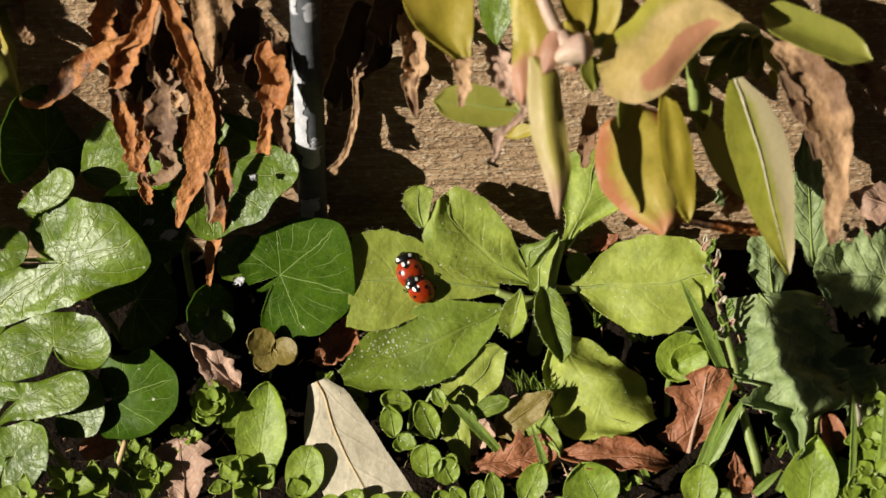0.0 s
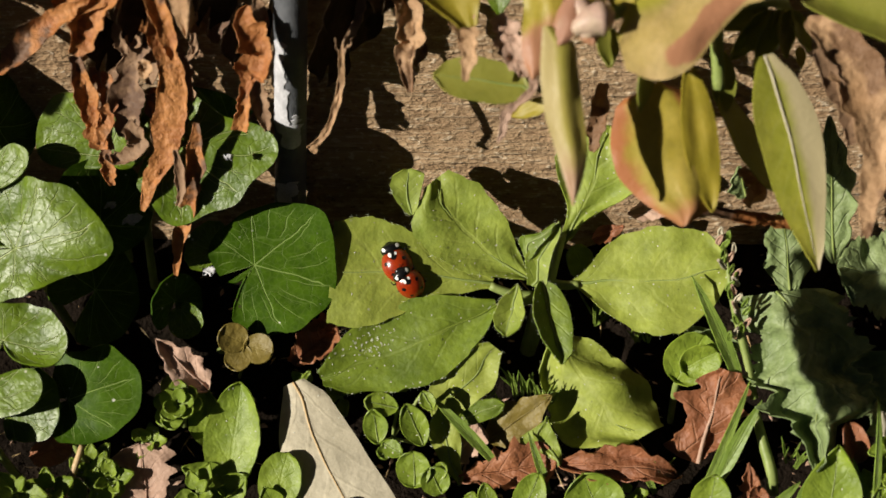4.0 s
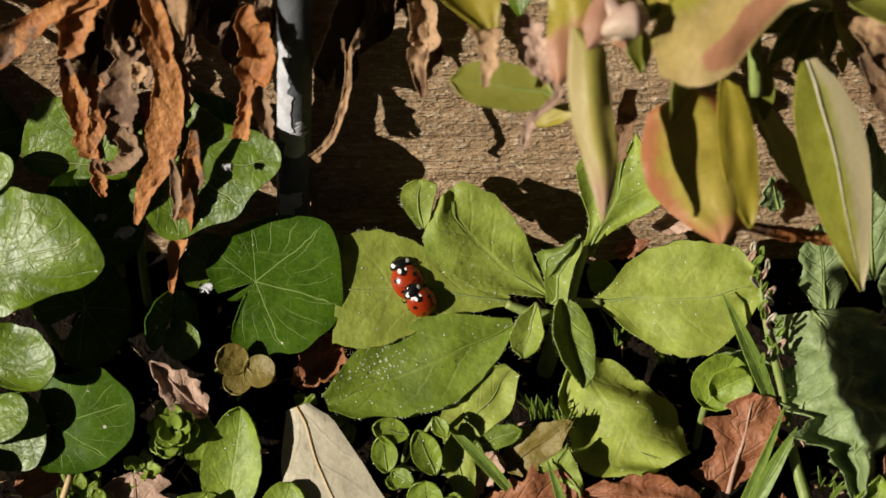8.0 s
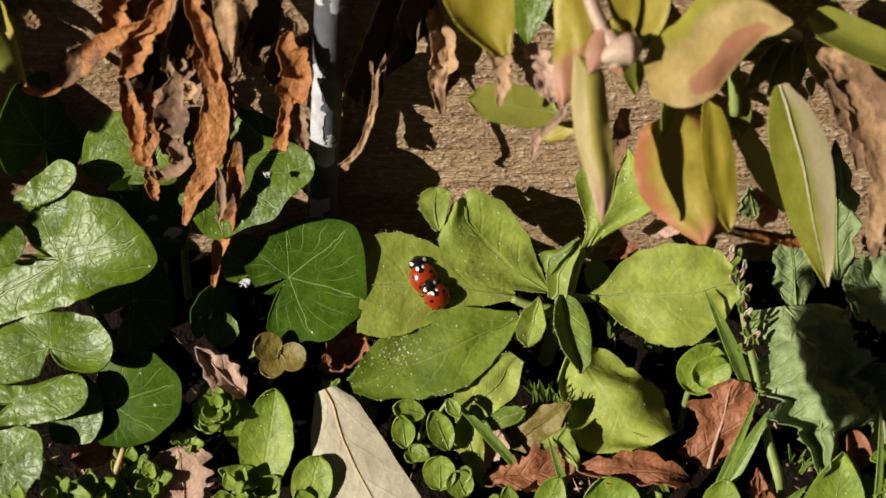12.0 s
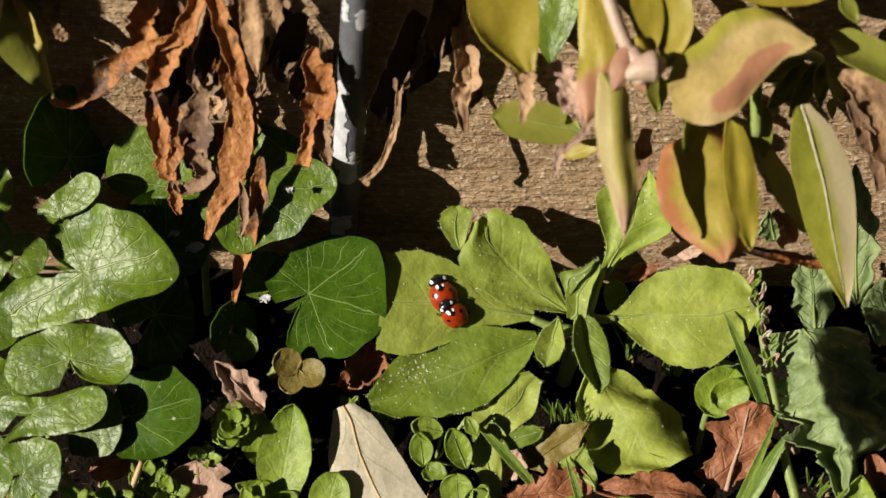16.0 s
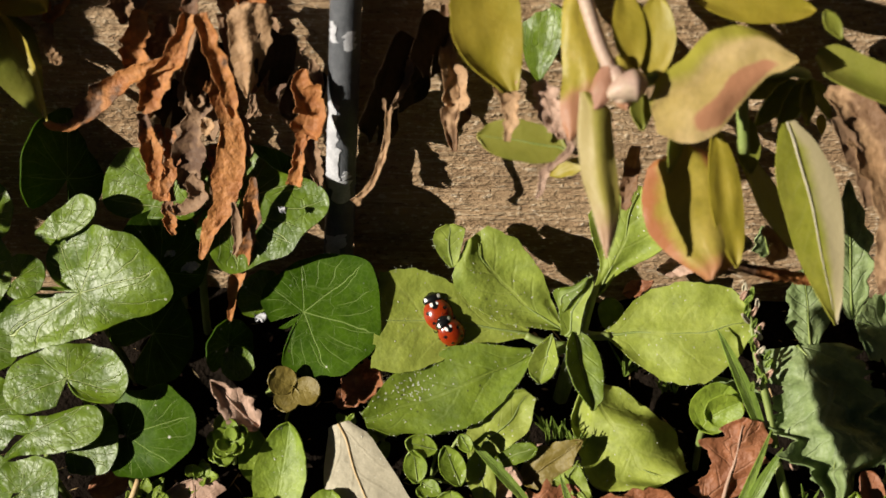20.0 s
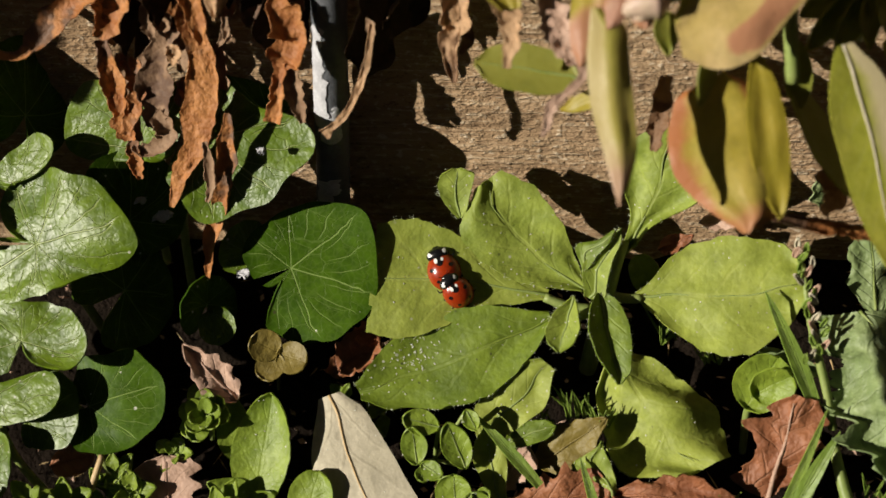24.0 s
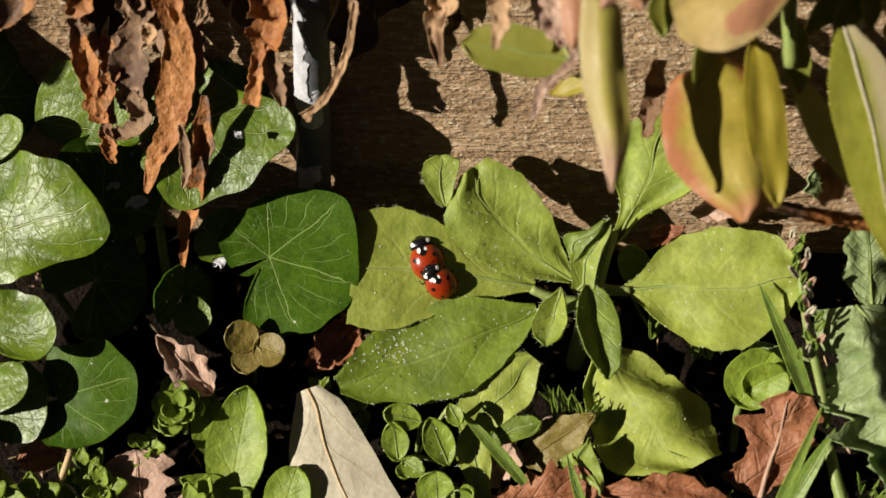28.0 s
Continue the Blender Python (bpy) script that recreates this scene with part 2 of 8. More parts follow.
ROSETTE_PALE = leaf_material("rosette_leaf_pale", (0.29, 0.35, 0.045), (0.38, 0.435, 0.07), (0.5, 0.53, 0.18), rough=0.6, veins=4.5, vein_show=0.16, specks=0.5, glow=0.3, relief=0.1, crinkle=0.35, bump=0.5)
ROSETTE_DEEP = leaf_material("rosette_leaf_deep", (0.125, 0.188, 0.012), (0.2, 0.272, 0.022), (0.32, 0.39, 0.11), rough=0.55, veins=4.5, vein_show=0.2, specks=0.85, glow=0.25, relief=0.14, crinkle=0.4, bump=0.55)
SEEDLING = leaf_material("seedling_leaf", (0.2, 0.29, 0.028), (0.28, 0.37, 0.04), (0.36, 0.44, 0.12), rough=0.5, veins=4.0, vein_show=0.07, specks=0.3, glow=0.3, relief=0.05)
POPPY = leaf_material("poppy_leaf", (0.19, 0.26, 0.095), (0.27, 0.34, 0.14), (0.36, 0.43, 0.24), rough=0.55, veins=6.0, vein_show=0.35, specks=0.15, glow=0.2, relief=0.3, crinkle=1.1)
YELLOWING = leaf_material("yellowing_leaf", (0.37, 0.305, 0.025), (0.44, 0.34, 0.04), (0.5, 0.47, 0.14), rough=0.5, veins=7.0, vein_show=0.04, specks=0.0, glow=0.35, relief=0.02, crinkle=0.22, mottle=0.35, bump=0.3)
BLUSHED = leaf_material("blushed_leaf", (0.38, 0.36, 0.07), (0.5, 0.43, 0.13), (0.52, 0.42, 0.2), rough=0.5, veins=7.0, vein_show=0.04, specks=0.0, glow=0.3, patch=(0.44, 0.22, 0.14), patch_size=32.0, patch_from=0.46, relief=0.02, crinkle=0.22, mottle=0.35, bump=0.3)
BLUSHED_TIP = leaf_material("blushed_tip_leaf", (0.44, 0.36, 0.035), (0.48, 0.37, 0.06), (0.48, 0.42, 0.2), rough=0.5, veins=7.0, vein_show=0.04, specks=0.0, glow=0.3, tip=(0.46, 0.22, 0.12), tip_from=0.5, relief=0.02, crinkle=0.22, mottle=0.8, bump=0.3)
SPEAR = leaf_material("spear_leaf", (0.33, 0.345, 0.035), (0.41, 0.39, 0.055), (0.55, 0.52, 0.26), rough=0.5, veins=8.0, vein_show=0.1, specks=0.0, glow=0.25, flank=((0.46, 0.39, 0.22), 0.5, 0.25), tip=(0.42, 0.30, 0.18), tip_from=0.95, relief=0.02, crinkle=0.22, mottle=0.8, bump=0.3)
GREEN_BLADE = leaf_material("green_blade", (0.25, 0.27, 0.035), (0.33, 0.32, 0.055), (0.46, 0.48, 0.18), rough=0.5, veins=8.0, vein_show=0.04, specks=0.0, glow=0.35, relief=0.02, crinkle=0.22, mottle=0.35, bump=0.3)
GRASS = leaf_material("grass_blade", (0.2, 0.3, 0.045), (0.26, 0.36, 0.06), (0.34, 0.42, 0.12), rough=0.45, veins=1.0, vein_show=0.3, specks=0.0, glow=0.3)
WITHERED = plain_material("withered_leaf", (0.36, 0.125, 0.036), (0.60, 0.27, 0.085), 130.0, 0.6, 1.0, 0.0014, third=(0.17, 0.09, 0.05), third_from=0.56, glow=0.2)
WITHERED_PALE = plain_material("withered_pale_leaf", (0.40, 0.23, 0.11), (0.60, 0.38, 0.21), 110.0, 0.65, 1.0, 0.0014, third=(0.22, 0.12, 0.06), third_from=0.54, glow=0.2)
WITHERED_GREY = plain_material("withered_grey_leaf", (0.25, 0.145, 0.08), (0.36, 0.225, 0.13), 160.0, 0.7, 0.9, 0.0008, third=(0.13, 0.07, 0.04), third_from=0.55, glow=0.12)
# Near-black tone standing in for shade on the timber behind the plants.
SHADE_LEAF = plain_material("shade_leaf", (0.03, 0.018, 0.01), (0.05, 0.03, 0.018), 160.0, 0.9, 0.9, 0.0008, third=(0.015, 0.01, 0.007), third_from=0.55, spec=0.05)
LITTER = leaf_material("litter_leaf", (0.25, 0.088, 0.036), (0.32, 0.125, 0.052), (0.50, 0.30, 0.18), rough=0.6, veins=5.0, vein_show=0.16, specks=0.15, glow=0.1, relief=0.2, crinkle=1.0)
LITTER_PINK = leaf_material("litter_pale_leaf", (0.42, 0.26, 0.18), (0.52, 0.34, 0.25), (0.55, 0.40, 0.30), rough=0.65, veins=5.0, vein_show=0.15, specks=0.1, glow=0.1, relief=0.15, crinkle=0.6)
CREAM = leaf_material("cream_leaf", (0.46, 0.41, 0.29), (0.53, 0.475, 0.35), (0.28, 0.24, 0.15), rough=0.7, veins=4.0, vein_show=0.22, specks=0.15, glow=0.08, relief=-0.1, bump=0.5)
OLIVE = leaf_material("oxalis_leaf", (0.17, 0.125, 0.022), (0.22, 0.165, 0.032), (0.38, 0.32, 0.10), rough=0.55, veins=3.0, vein_show=0.03, relief=0.03, specks=0.0, glow=0.2)
STALK = plain_material("pale_stalk", (0.22, 0.29, 0.07), (0.30, 0.36, 0.11), 300.0, 0.5, 0.3, 0.0003, stretch=(1, 1, 0.3), glow=0.1)
PINK_STALK = plain_material("pink_stalk", (0.50, 0.32, 0.26), (0.58, 0.46, 0.32), 180.0, 0.5, 0.3, 0.0003, glow=0.1)
STRAW = plain_material("straw", (0.45, 0.30, 0.13), (0.58, 0.42, 0.22), 300.0, 0.6, 0.4, 0.0003)
# Soil tones lowered to near black, taking in the shade under the leaves.
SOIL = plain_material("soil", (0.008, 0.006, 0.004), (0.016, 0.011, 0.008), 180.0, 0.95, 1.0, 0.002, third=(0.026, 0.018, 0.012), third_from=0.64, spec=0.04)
WOOD = wood_material("weathered_wood")
METAL = plain_material("black_painted_metal", (0.085, 0.09, 0.1), (0.12, 0.125, 0.135), 500.0, 0.5, 0.6, 0.0004, spec=0.5)
CHIP = plain_material("white_paint", (0.42, 0.42, 0.44), (0.6, 0.6, 0.62), 420.0, 0.7, 0.4, 0.0003)
BUG_RED = plain_material("wing_case_red", (0.27, 0.024, 0.004), (0.34, 0.034, 0.005), 300.0, 0.22, 0.1, 0.0001, spec=0.6)
BUG_BLACK = plain_material("beetle_black", (0.006, 0.006, 0.006), (0.010, 0.010, 0.010), 400.0, 0.22, 0.1, 0.0001, spec=0.6)
BUG_WHITE = plain_material("beetle_white", (0.80, 0.80, 0.76), (0.84, 0.84, 0.80), 400.0, 0.4, 0.1, 0.0001)
BULB = leaf_material("yellow_red_leaf", (0.42, 0.34, 0.04), (0.5, 0.39, 0.07), (0.52, 0.44, 0.18), rough=0.5, veins=5.0, vein_show=0.04, specks=0.0, glow=0.3, relief=0.02, edge=(0.46, 0.17, 0.06), edge_from=0.5, tip=(0.5, 0.23, 0.1), tip_from=0.62, tip_soft=0.3, mottle=0.8, bump=0.3)
CREAMY = leaf_material("cream_yellow_leaf", (0.62, 0.46, 0.15), (0.70, 0.52, 0.25), (0.64, 0.54, 0.28), rough=0.5, veins=5.0, vein_show=0.04, specks=0.0, glow=0.3, relief=0.02, flank=((0.46, 0.42, 0.06), 0.68, 0.92), spot=((0.58, 0.28, 0.15), 0.2, 0.45, 0.17, 0.28), mottle=0.8, bump=0.3)
DUST = plain_material("pale_dust", (0.60, 0.60, 0.50), (0.75, 0.75, 0.66), 900.0, 0.8, 0.1, 0.0001)
HAIR = plain_material("plant_hair", (0.55, 0.60, 0.40), (0.62, 0.66, 0.46), 900.0, 0.6, 0.1, 0.0001)
TAN_TIP = leaf_material("tan_tipped_leaf", (0.40, 0.36, 0.06), (0.46, 0.38, 0.09), (0.5, 0.44, 0.22), rough=0.5, veins=7.0, vein_show=0.04, specks=0.0, glow=0.3, tip=(0.5, 0.31, 0.19), tip_from=0.55, tip_soft=0.5, flank=((0.5, 0.4, 0.16), 0.5, 0.8), relief=0.02, crinkle=0.22, mottle=0.35, bump=0.3)

# ---- builders (lengths in millimetres) ----
MM = 0.001


def part(name, bm, material, parent=None, label="", smooth=True):
    mesh = bpy.data.meshes.new(name)
    bm.to_mesh(mesh)
    bm.free()
    for p in mesh.polygons:
        p.use_smooth = smooth
    for m in material if isinstance(material, (list, tuple)) else [material]:
        mesh.materials.append(m)
    ob = new(name, mesh)
    if parent:
        ob.parent = parent
    if label:
        ob["label"] = label
    return ob


def thing(name, label, category, group="", kind=""):
    ob = new(name)
    ob.empty_display_size = 0.005
    return tagged(ob, label, category, group, kind)


def axes_of(base, tip, face):
    """The matrix with y from base to tip and z towards face, in metres."""
    b, t = Vector(base) * MM, Vector(tip) * MM
    y = (t - b).normalized()
    x = y.cross(Vector(face)).normalized()
    z = x.cross(y)
    m = Matrix((x, y, z)).transposed().to_4x4()
    m.translation = b
    return m, (t - b).length


def profile(shape, u):
    """Half-width of a blade along its length, 0 to 1."""
    u = min(max(u, 0.0), 1.0)
    if shape == "ovate":
        return (math.sin(math.pi * u ** 0.72) ** 0.85) * (1.0 if u < 0.9 else 1.0) + 0.04 * (1 - u)
    if shape == "lance":
        return math.sin(math.pi * u ** 0.85) ** 0.9 + 0.03 * (1 - u)
    if shape == "spoon":
        stalk = 0.10 + 0.06 * u
        s = (u - 0.28) / 0.72
        return stalk if s <= 0 else max(stalk * (1 - s), math.sin(math.pi * s ** 0.8) ** 0.7 if s < 1 else 0.0)
    if shape == "obovate":
        return 0.10 + 0.90 * (u / 0.68) ** 1.3 if u < 0.68 else max(0.0, 1 - ((u - 0.68) / 0.32) ** 2.6) ** 0.6
    if shape == "blunt":
        return 0.12 + 0.88 * math.sin(min(u / 0.62, 1.0) * math.pi / 2) if u < 0.9 else math.sqrt(max(0.0, 1 - ((u - 0.9) / 0.1) ** 2)) * 0.9 + 0.08
    if shape == "round":
        return math.sqrt(max(0.0, 1 - (2 * u - 1) ** 2)) ** 0.9
    if shape == "ribbon":
        return min(1.0, 0.35 + 2.2 * u) * min(1.0, (1 - u) * 3.5) ** 0.7
    if shape == "egg":
        return math.sin(math.pi * u ** 1.25) ** 0.6
    if shape == "strap":
        return min(1.0, 0.5 + 2.5 * u) * (1.0 - 0.5 * u) * min(1.0, (1 - u) * 5.0) ** 0.6
    if shape == "oval":
        return math.sin(math.pi * u) ** 0.62
    if shape == "grass":
        return (1 - u ** 3) * min(1.0, 0.7 + u)
    return math.sin(math.pi * u)


def even(values, u):
    """A smooth line through values at even steps, at u from 0 to 1."""
    s = u * (len(values) - 1)
    i = min(int(s), len(values) - 2)
    g = s - i
    p0, p1, p2, p3 = values[max(i - 1, 0)], values[i], values[i + 1], values[min(i + 2, len(values) - 1)]
    return 0.5 * (2 * p1 + (p2 - p0) * g + (2 * p0 - 5 * p1 + 4 * p2 - p3) * g * g + (3 * p1 - p0 - 3 * p2 + p3) * g ** 3)


def blade_bm(length, width, shape="ovate", cup=0.0, bend=0.0, wave=0.0, teeth=0, tooth=0.06, fold=0.0, twist=0.0,
             curl=0.0, ragged=0.0, seed=0, nu=22, nv=8, thick=0.25, sway=0.0, lobes=0, lobe=0.0, pleat=0.0, sides=None):
    """A thin blade along +y with its face to +z: bend in degrees bows it along its length (positive: the tip sinks),
    cup lifts the edges, fold creases it along the midrib, curl rolls the edges in degrees, twist turns it about its length;
    sides: the reach of its left and of its right edge at even steps from base to tip, in half-widths."""
    bm = bmesh.new()
    uvl = bm.loops.layers.uv.new("UVMap")
    rnd = Vector((seed * 3.17, seed * 1.3, seed * 0.71))
    rows, L, W = [], length * MM, width * MM / 2
    if teeth or lobes:
        nu = max(nu, 4 * teeth, 8 * lobes)
    y = z = 0.0
    for i in range(nu + 1):
        u = i / nu
        a = radians(bend) * (u - 0.5)
        if i:
            y += math.cos(a) * L / nu
            z -= math.sin(a) * L / nu
        w = W * (profile(shape, u) if not sides else (even(sides[0], u) + even(sides[1], u)) / 2)
        middle = W * (even(sides[1], u) - even(sides[0], u)) / 2 if sides else 0.0
        row = []
        side_shift = sway * W * math.sin(u * math.pi * 1.6 + seed) + 0.06 * W * noise.noise(Vector((u * 2.5, seed * 0.7, 3.0)))
        for j in range(nv + 1):
            v = 2 * j / nv - 1
            ww = w
            if abs(v) > 0.99:
                if teeth:
                    ww *= 1 + tooth * (1 - 2 * ((u * teeth + 0.35 * noise.noise(Vector((u * 4, v, seed)))) % 1.0)) * (0.7 + 0.6 * noise.noise(Vector((u * 6, v * 2, seed + 9.0))))
                if ragged:
                    ww *= 1 + ragged * noise.noise(Vector((u * 9, v * 3, seed)))
            if lobes:
                ww *= 1 - lobe * abs(v) ** 1.5 * (0.5 - 0.5 * math.cos(2 * math.pi * (u * lobes + 0.1 * v)))
            r = abs(v)
            if curl:
                th = radians(curl) * r
                sx, sz = (math.sin(th) / radians(curl), (1 - math.cos(th)) / radians(curl))
            else:
                sx, sz = r, 0.0
            px = math.copysign(sx, v) * ww
            pz = sz * ww + cup * W * v * v + fold * w * r
            n1 = noise.noise(Vector((u * 3.1, v * 1.6, 0)) + rnd)
            n2 = noise.noise(Vector((u * 9.0, v * 3.0, 5)) + rnd)
            pz += wave * W * (n1 * 0.8 + n2 * 0.35 * r)
            if pleat:
                pz += pleat * W * math.sin(9.0 * (v * 0.55 + u * 0.45) + 1.5 * n1) * min(1.0, 2.5 * u)
            tw = radians(twist) * (u - 0.3)
            c, s = math.cos(tw), math.sin(tw)
            px, pz = c * px - s * pz, s * px + c * pz
            ca, sa = math.cos(a), math.sin(a)
            row.append(bm.verts.new((px + side_shift + middle, y + pz * sa, z + pz * ca)))
        rows.append(row)
    for i in range(nu):
        for j in range(nv):
            try:
                f = bm.faces.new((rows[i][j], rows[i][j + 1], rows[i + 1][j + 1], rows[i + 1][j]))
            except ValueError:
                continue
            for l, (du, dv) in zip(f.loops, ((0, 0), (0, 1), (1, 1), (1, 0))):
                l[uvl].uv = ((j + dv) / nv, (i + du) / nu)
    thicken(bm, thick)
    return bm


def thicken(bm, thick):
    """Give a sheet an underside and an edge."""
    bm.normal_update()
    faces = list(bm.faces)
    uvl = bm.loops.layers.uv.active
    under = {v: bm.verts.new(v.co - v.normal * thick * MM) for v in list(bm.verts)}
    for f in faces:
        loops = list(f.loops)
        g = bm.faces.new([under[l.vert] for l in reversed(loops)])
        for l, k in zip(g.loops, reversed(loops)):
            l[uvl].uv = k[uvl].uv
    edges = [(e.verts[0], e.verts[1], e.link_loops[0]) for e in list(bm.edges) if len(e.link_faces) == 1 and e.verts[0] in under and e.verts[1] in under]
    for a, b, lp in edges:
        p, q = lp.vert, lp.link_loop_next.vert
        try:
            f = bm.faces.new((q, p, under[p], under[q]))
        except ValueError:
            continue
        for l in f.loops:
            l[uvl].uv = lp[uvl].uv
            if l.vert is q and l.link_loop_next.vert is p or l.vert is under[p] and l.link_loop_next.vert is under[q]:
                l.edge.smooth = False


def blade(plant, name, material, base, tip, width, face=(-0.2, -0.6, 0.8), label="", **how):
    m, length = axes_of(base, tip, face)
    bend = how.get("bend", 0.0)
    if abs(bend) > 1:
        h = radians(bend) / 2
        length *= h / math.sin(h) if abs(math.sin(h)) > 0.05 else 1.0
    rib = how.pop("rib", 0.0)
    straight = how.pop("straight", False)
    rib_material = how.pop("rib_material", None)
    dust, dust_at = how.pop("dust", 0), how.pop("dust_at", None)
    hairs = how.pop("hairs", 0)
    ob = part(name, blade_bm(length / MM, width, **how), material, plant, label)
    ob.matrix_local = m
    if rib:
        part("midrib", rib_bm(length / MM, width, rib, straight=straight, **how), rib_material or material, ob)
    if dust:
        tagged(part("dust", dust_bm(ob.data, dust, how.get("seed", 0), dust_at), DUST, ob, "pale dust grains"), kind="stuff")
    if hairs:
        tagged(part("hairs", hairs_bm(ob.data, hairs, how.get("seed", 0)), HAIR, ob, "fine pale hairs"), kind="stuff")
    return ob


def dust_bm(mesh, count, seed, at=None):
    """Grains lying on the upper side of a blade; at: where along and across they gather, and how closely."""
    rng = random.Random(seed + 11)
    bm = bmesh.new()
    tops = [p for p in mesh.polygons if p.normal.z > 0.2]
    uv = mesh.uv_layers[0].data
    for k in range(count):
        p = rng.choice(tops)
        if at and k % 3:
            best = None
            for _ in range(30):
                q = rng.choice(tops)
                c = uv[q.loop_start].uv
                d = math.hypot(c[1] - at[0], (c[0] - at[1]) * 0.5) + rng.uniform(0, at[2])
                if best is None or d < best[0]:
                    best = (d, q)
            p = best[1]
        w = [rng.random() for _ in p.vertices]
        tot = sum(w)
        c = Vector((0, 0, 0))
        for a, i in zip(w, p.vertices):
            c += mesh.vertices[i].co * (a / tot)
        r = rng.uniform(0.07, 0.21) * MM
        spin = rng.uniform(0, 3)
        ring = [bm.verts.new(c + Vector((math.cos(spin + t) * r, math.sin(spin + t) * r * 0.8, 0.02 * MM))) for t in (0, 1.4, 2.9, 4.6)]
        top = bm.verts.new(c + p.normal * r * 1.1)
        for i in range(4):
            bm.faces.new((ring[i], ring[(i + 1) % 4], top))
    return bm


def hairs_bm(mesh, count, seed):
    """Short hairs that stand off the rim of a blade."""
    rng = random.Random(seed + 5)
    bm = bmesh.new()
    uv = mesh.uv_layers[0].data
    rim = []
    for p in mesh.polygons:
        for li in p.loop_indices:
            if uv[li].uv[0] < 0.001 or uv[li].uv[0] > 0.999:
                rim.append((mesh.loops[li].vertex_index, 1 if uv[li].uv[0] > 0.5 else -1))
    for _ in range(count):
        i, side = rng.choice(rim)
        c = mesh.vertices[i].co
        d = Vector((side * rng.uniform(0.5, 1.0), rng.uniform(-0.2, 0.7), rng.uniform(-0.2, 0.6))).normalized()
        b = c - d * 0.2 * MM + Vector((0, rng.uniform(-0.4, 0.4) * MM, 0))
        t = c + d * rng.uniform(0.5, 1.0) * MM
        w = Vector((-d.y, d.x, 0.1)).normalized() * 0.035 * MM
        u = Vector((0, 0, 0.04 * MM))
        v = [bm.verts.new(b + w), bm.verts.new(b - w), bm.verts.new(b + u), bm.verts.new(t)]
        for f in ((0, 1, 3), (1, 2, 3), (2, 0, 3)):
            bm.faces.new([v[k] for k in f])
    return bm


def rib_bm(length, width, radius, bend=0.0, wave=0.0, seed=0, sway=0.0, sides=None, straight=False, **rest):
    """The raised midrib of a blade of the same shape, tapering to the tip."""
    rnd = Vector((seed * 3.17, seed * 1.3, seed * 0.71))
    W = width / 2
    pts, radii, y, z, n = [], [], 0.0, 0.0, 10
    for i in range(n + 1):
        u = i / n * 0.93
        a = radians(bend) * (u - 0.5)
        if i:
            y += math.cos(a) * length * 0.93 / n
            z -= math.sin(a) * length * 0.93 / n
        x = sway * W * math.sin(u * math.pi * 1.6 + seed) + 0.06 * W * noise.noise(Vector((u * 2.5, seed * 0.7, 3.0)))
        h = wave * W * 0.8 * noise.noise(Vector((u * 3.1, 0, 0)) + rnd)
        x += W * (even(sides[1], u) - even(sides[0], u)) / 2 if sides and not straight else 0.0
        pts.append((x, y, z + h + 0.05))
        radii.append(radius * (1.0 - 0.8 * u))
    return tube_bm(pts, radii, sides=6)


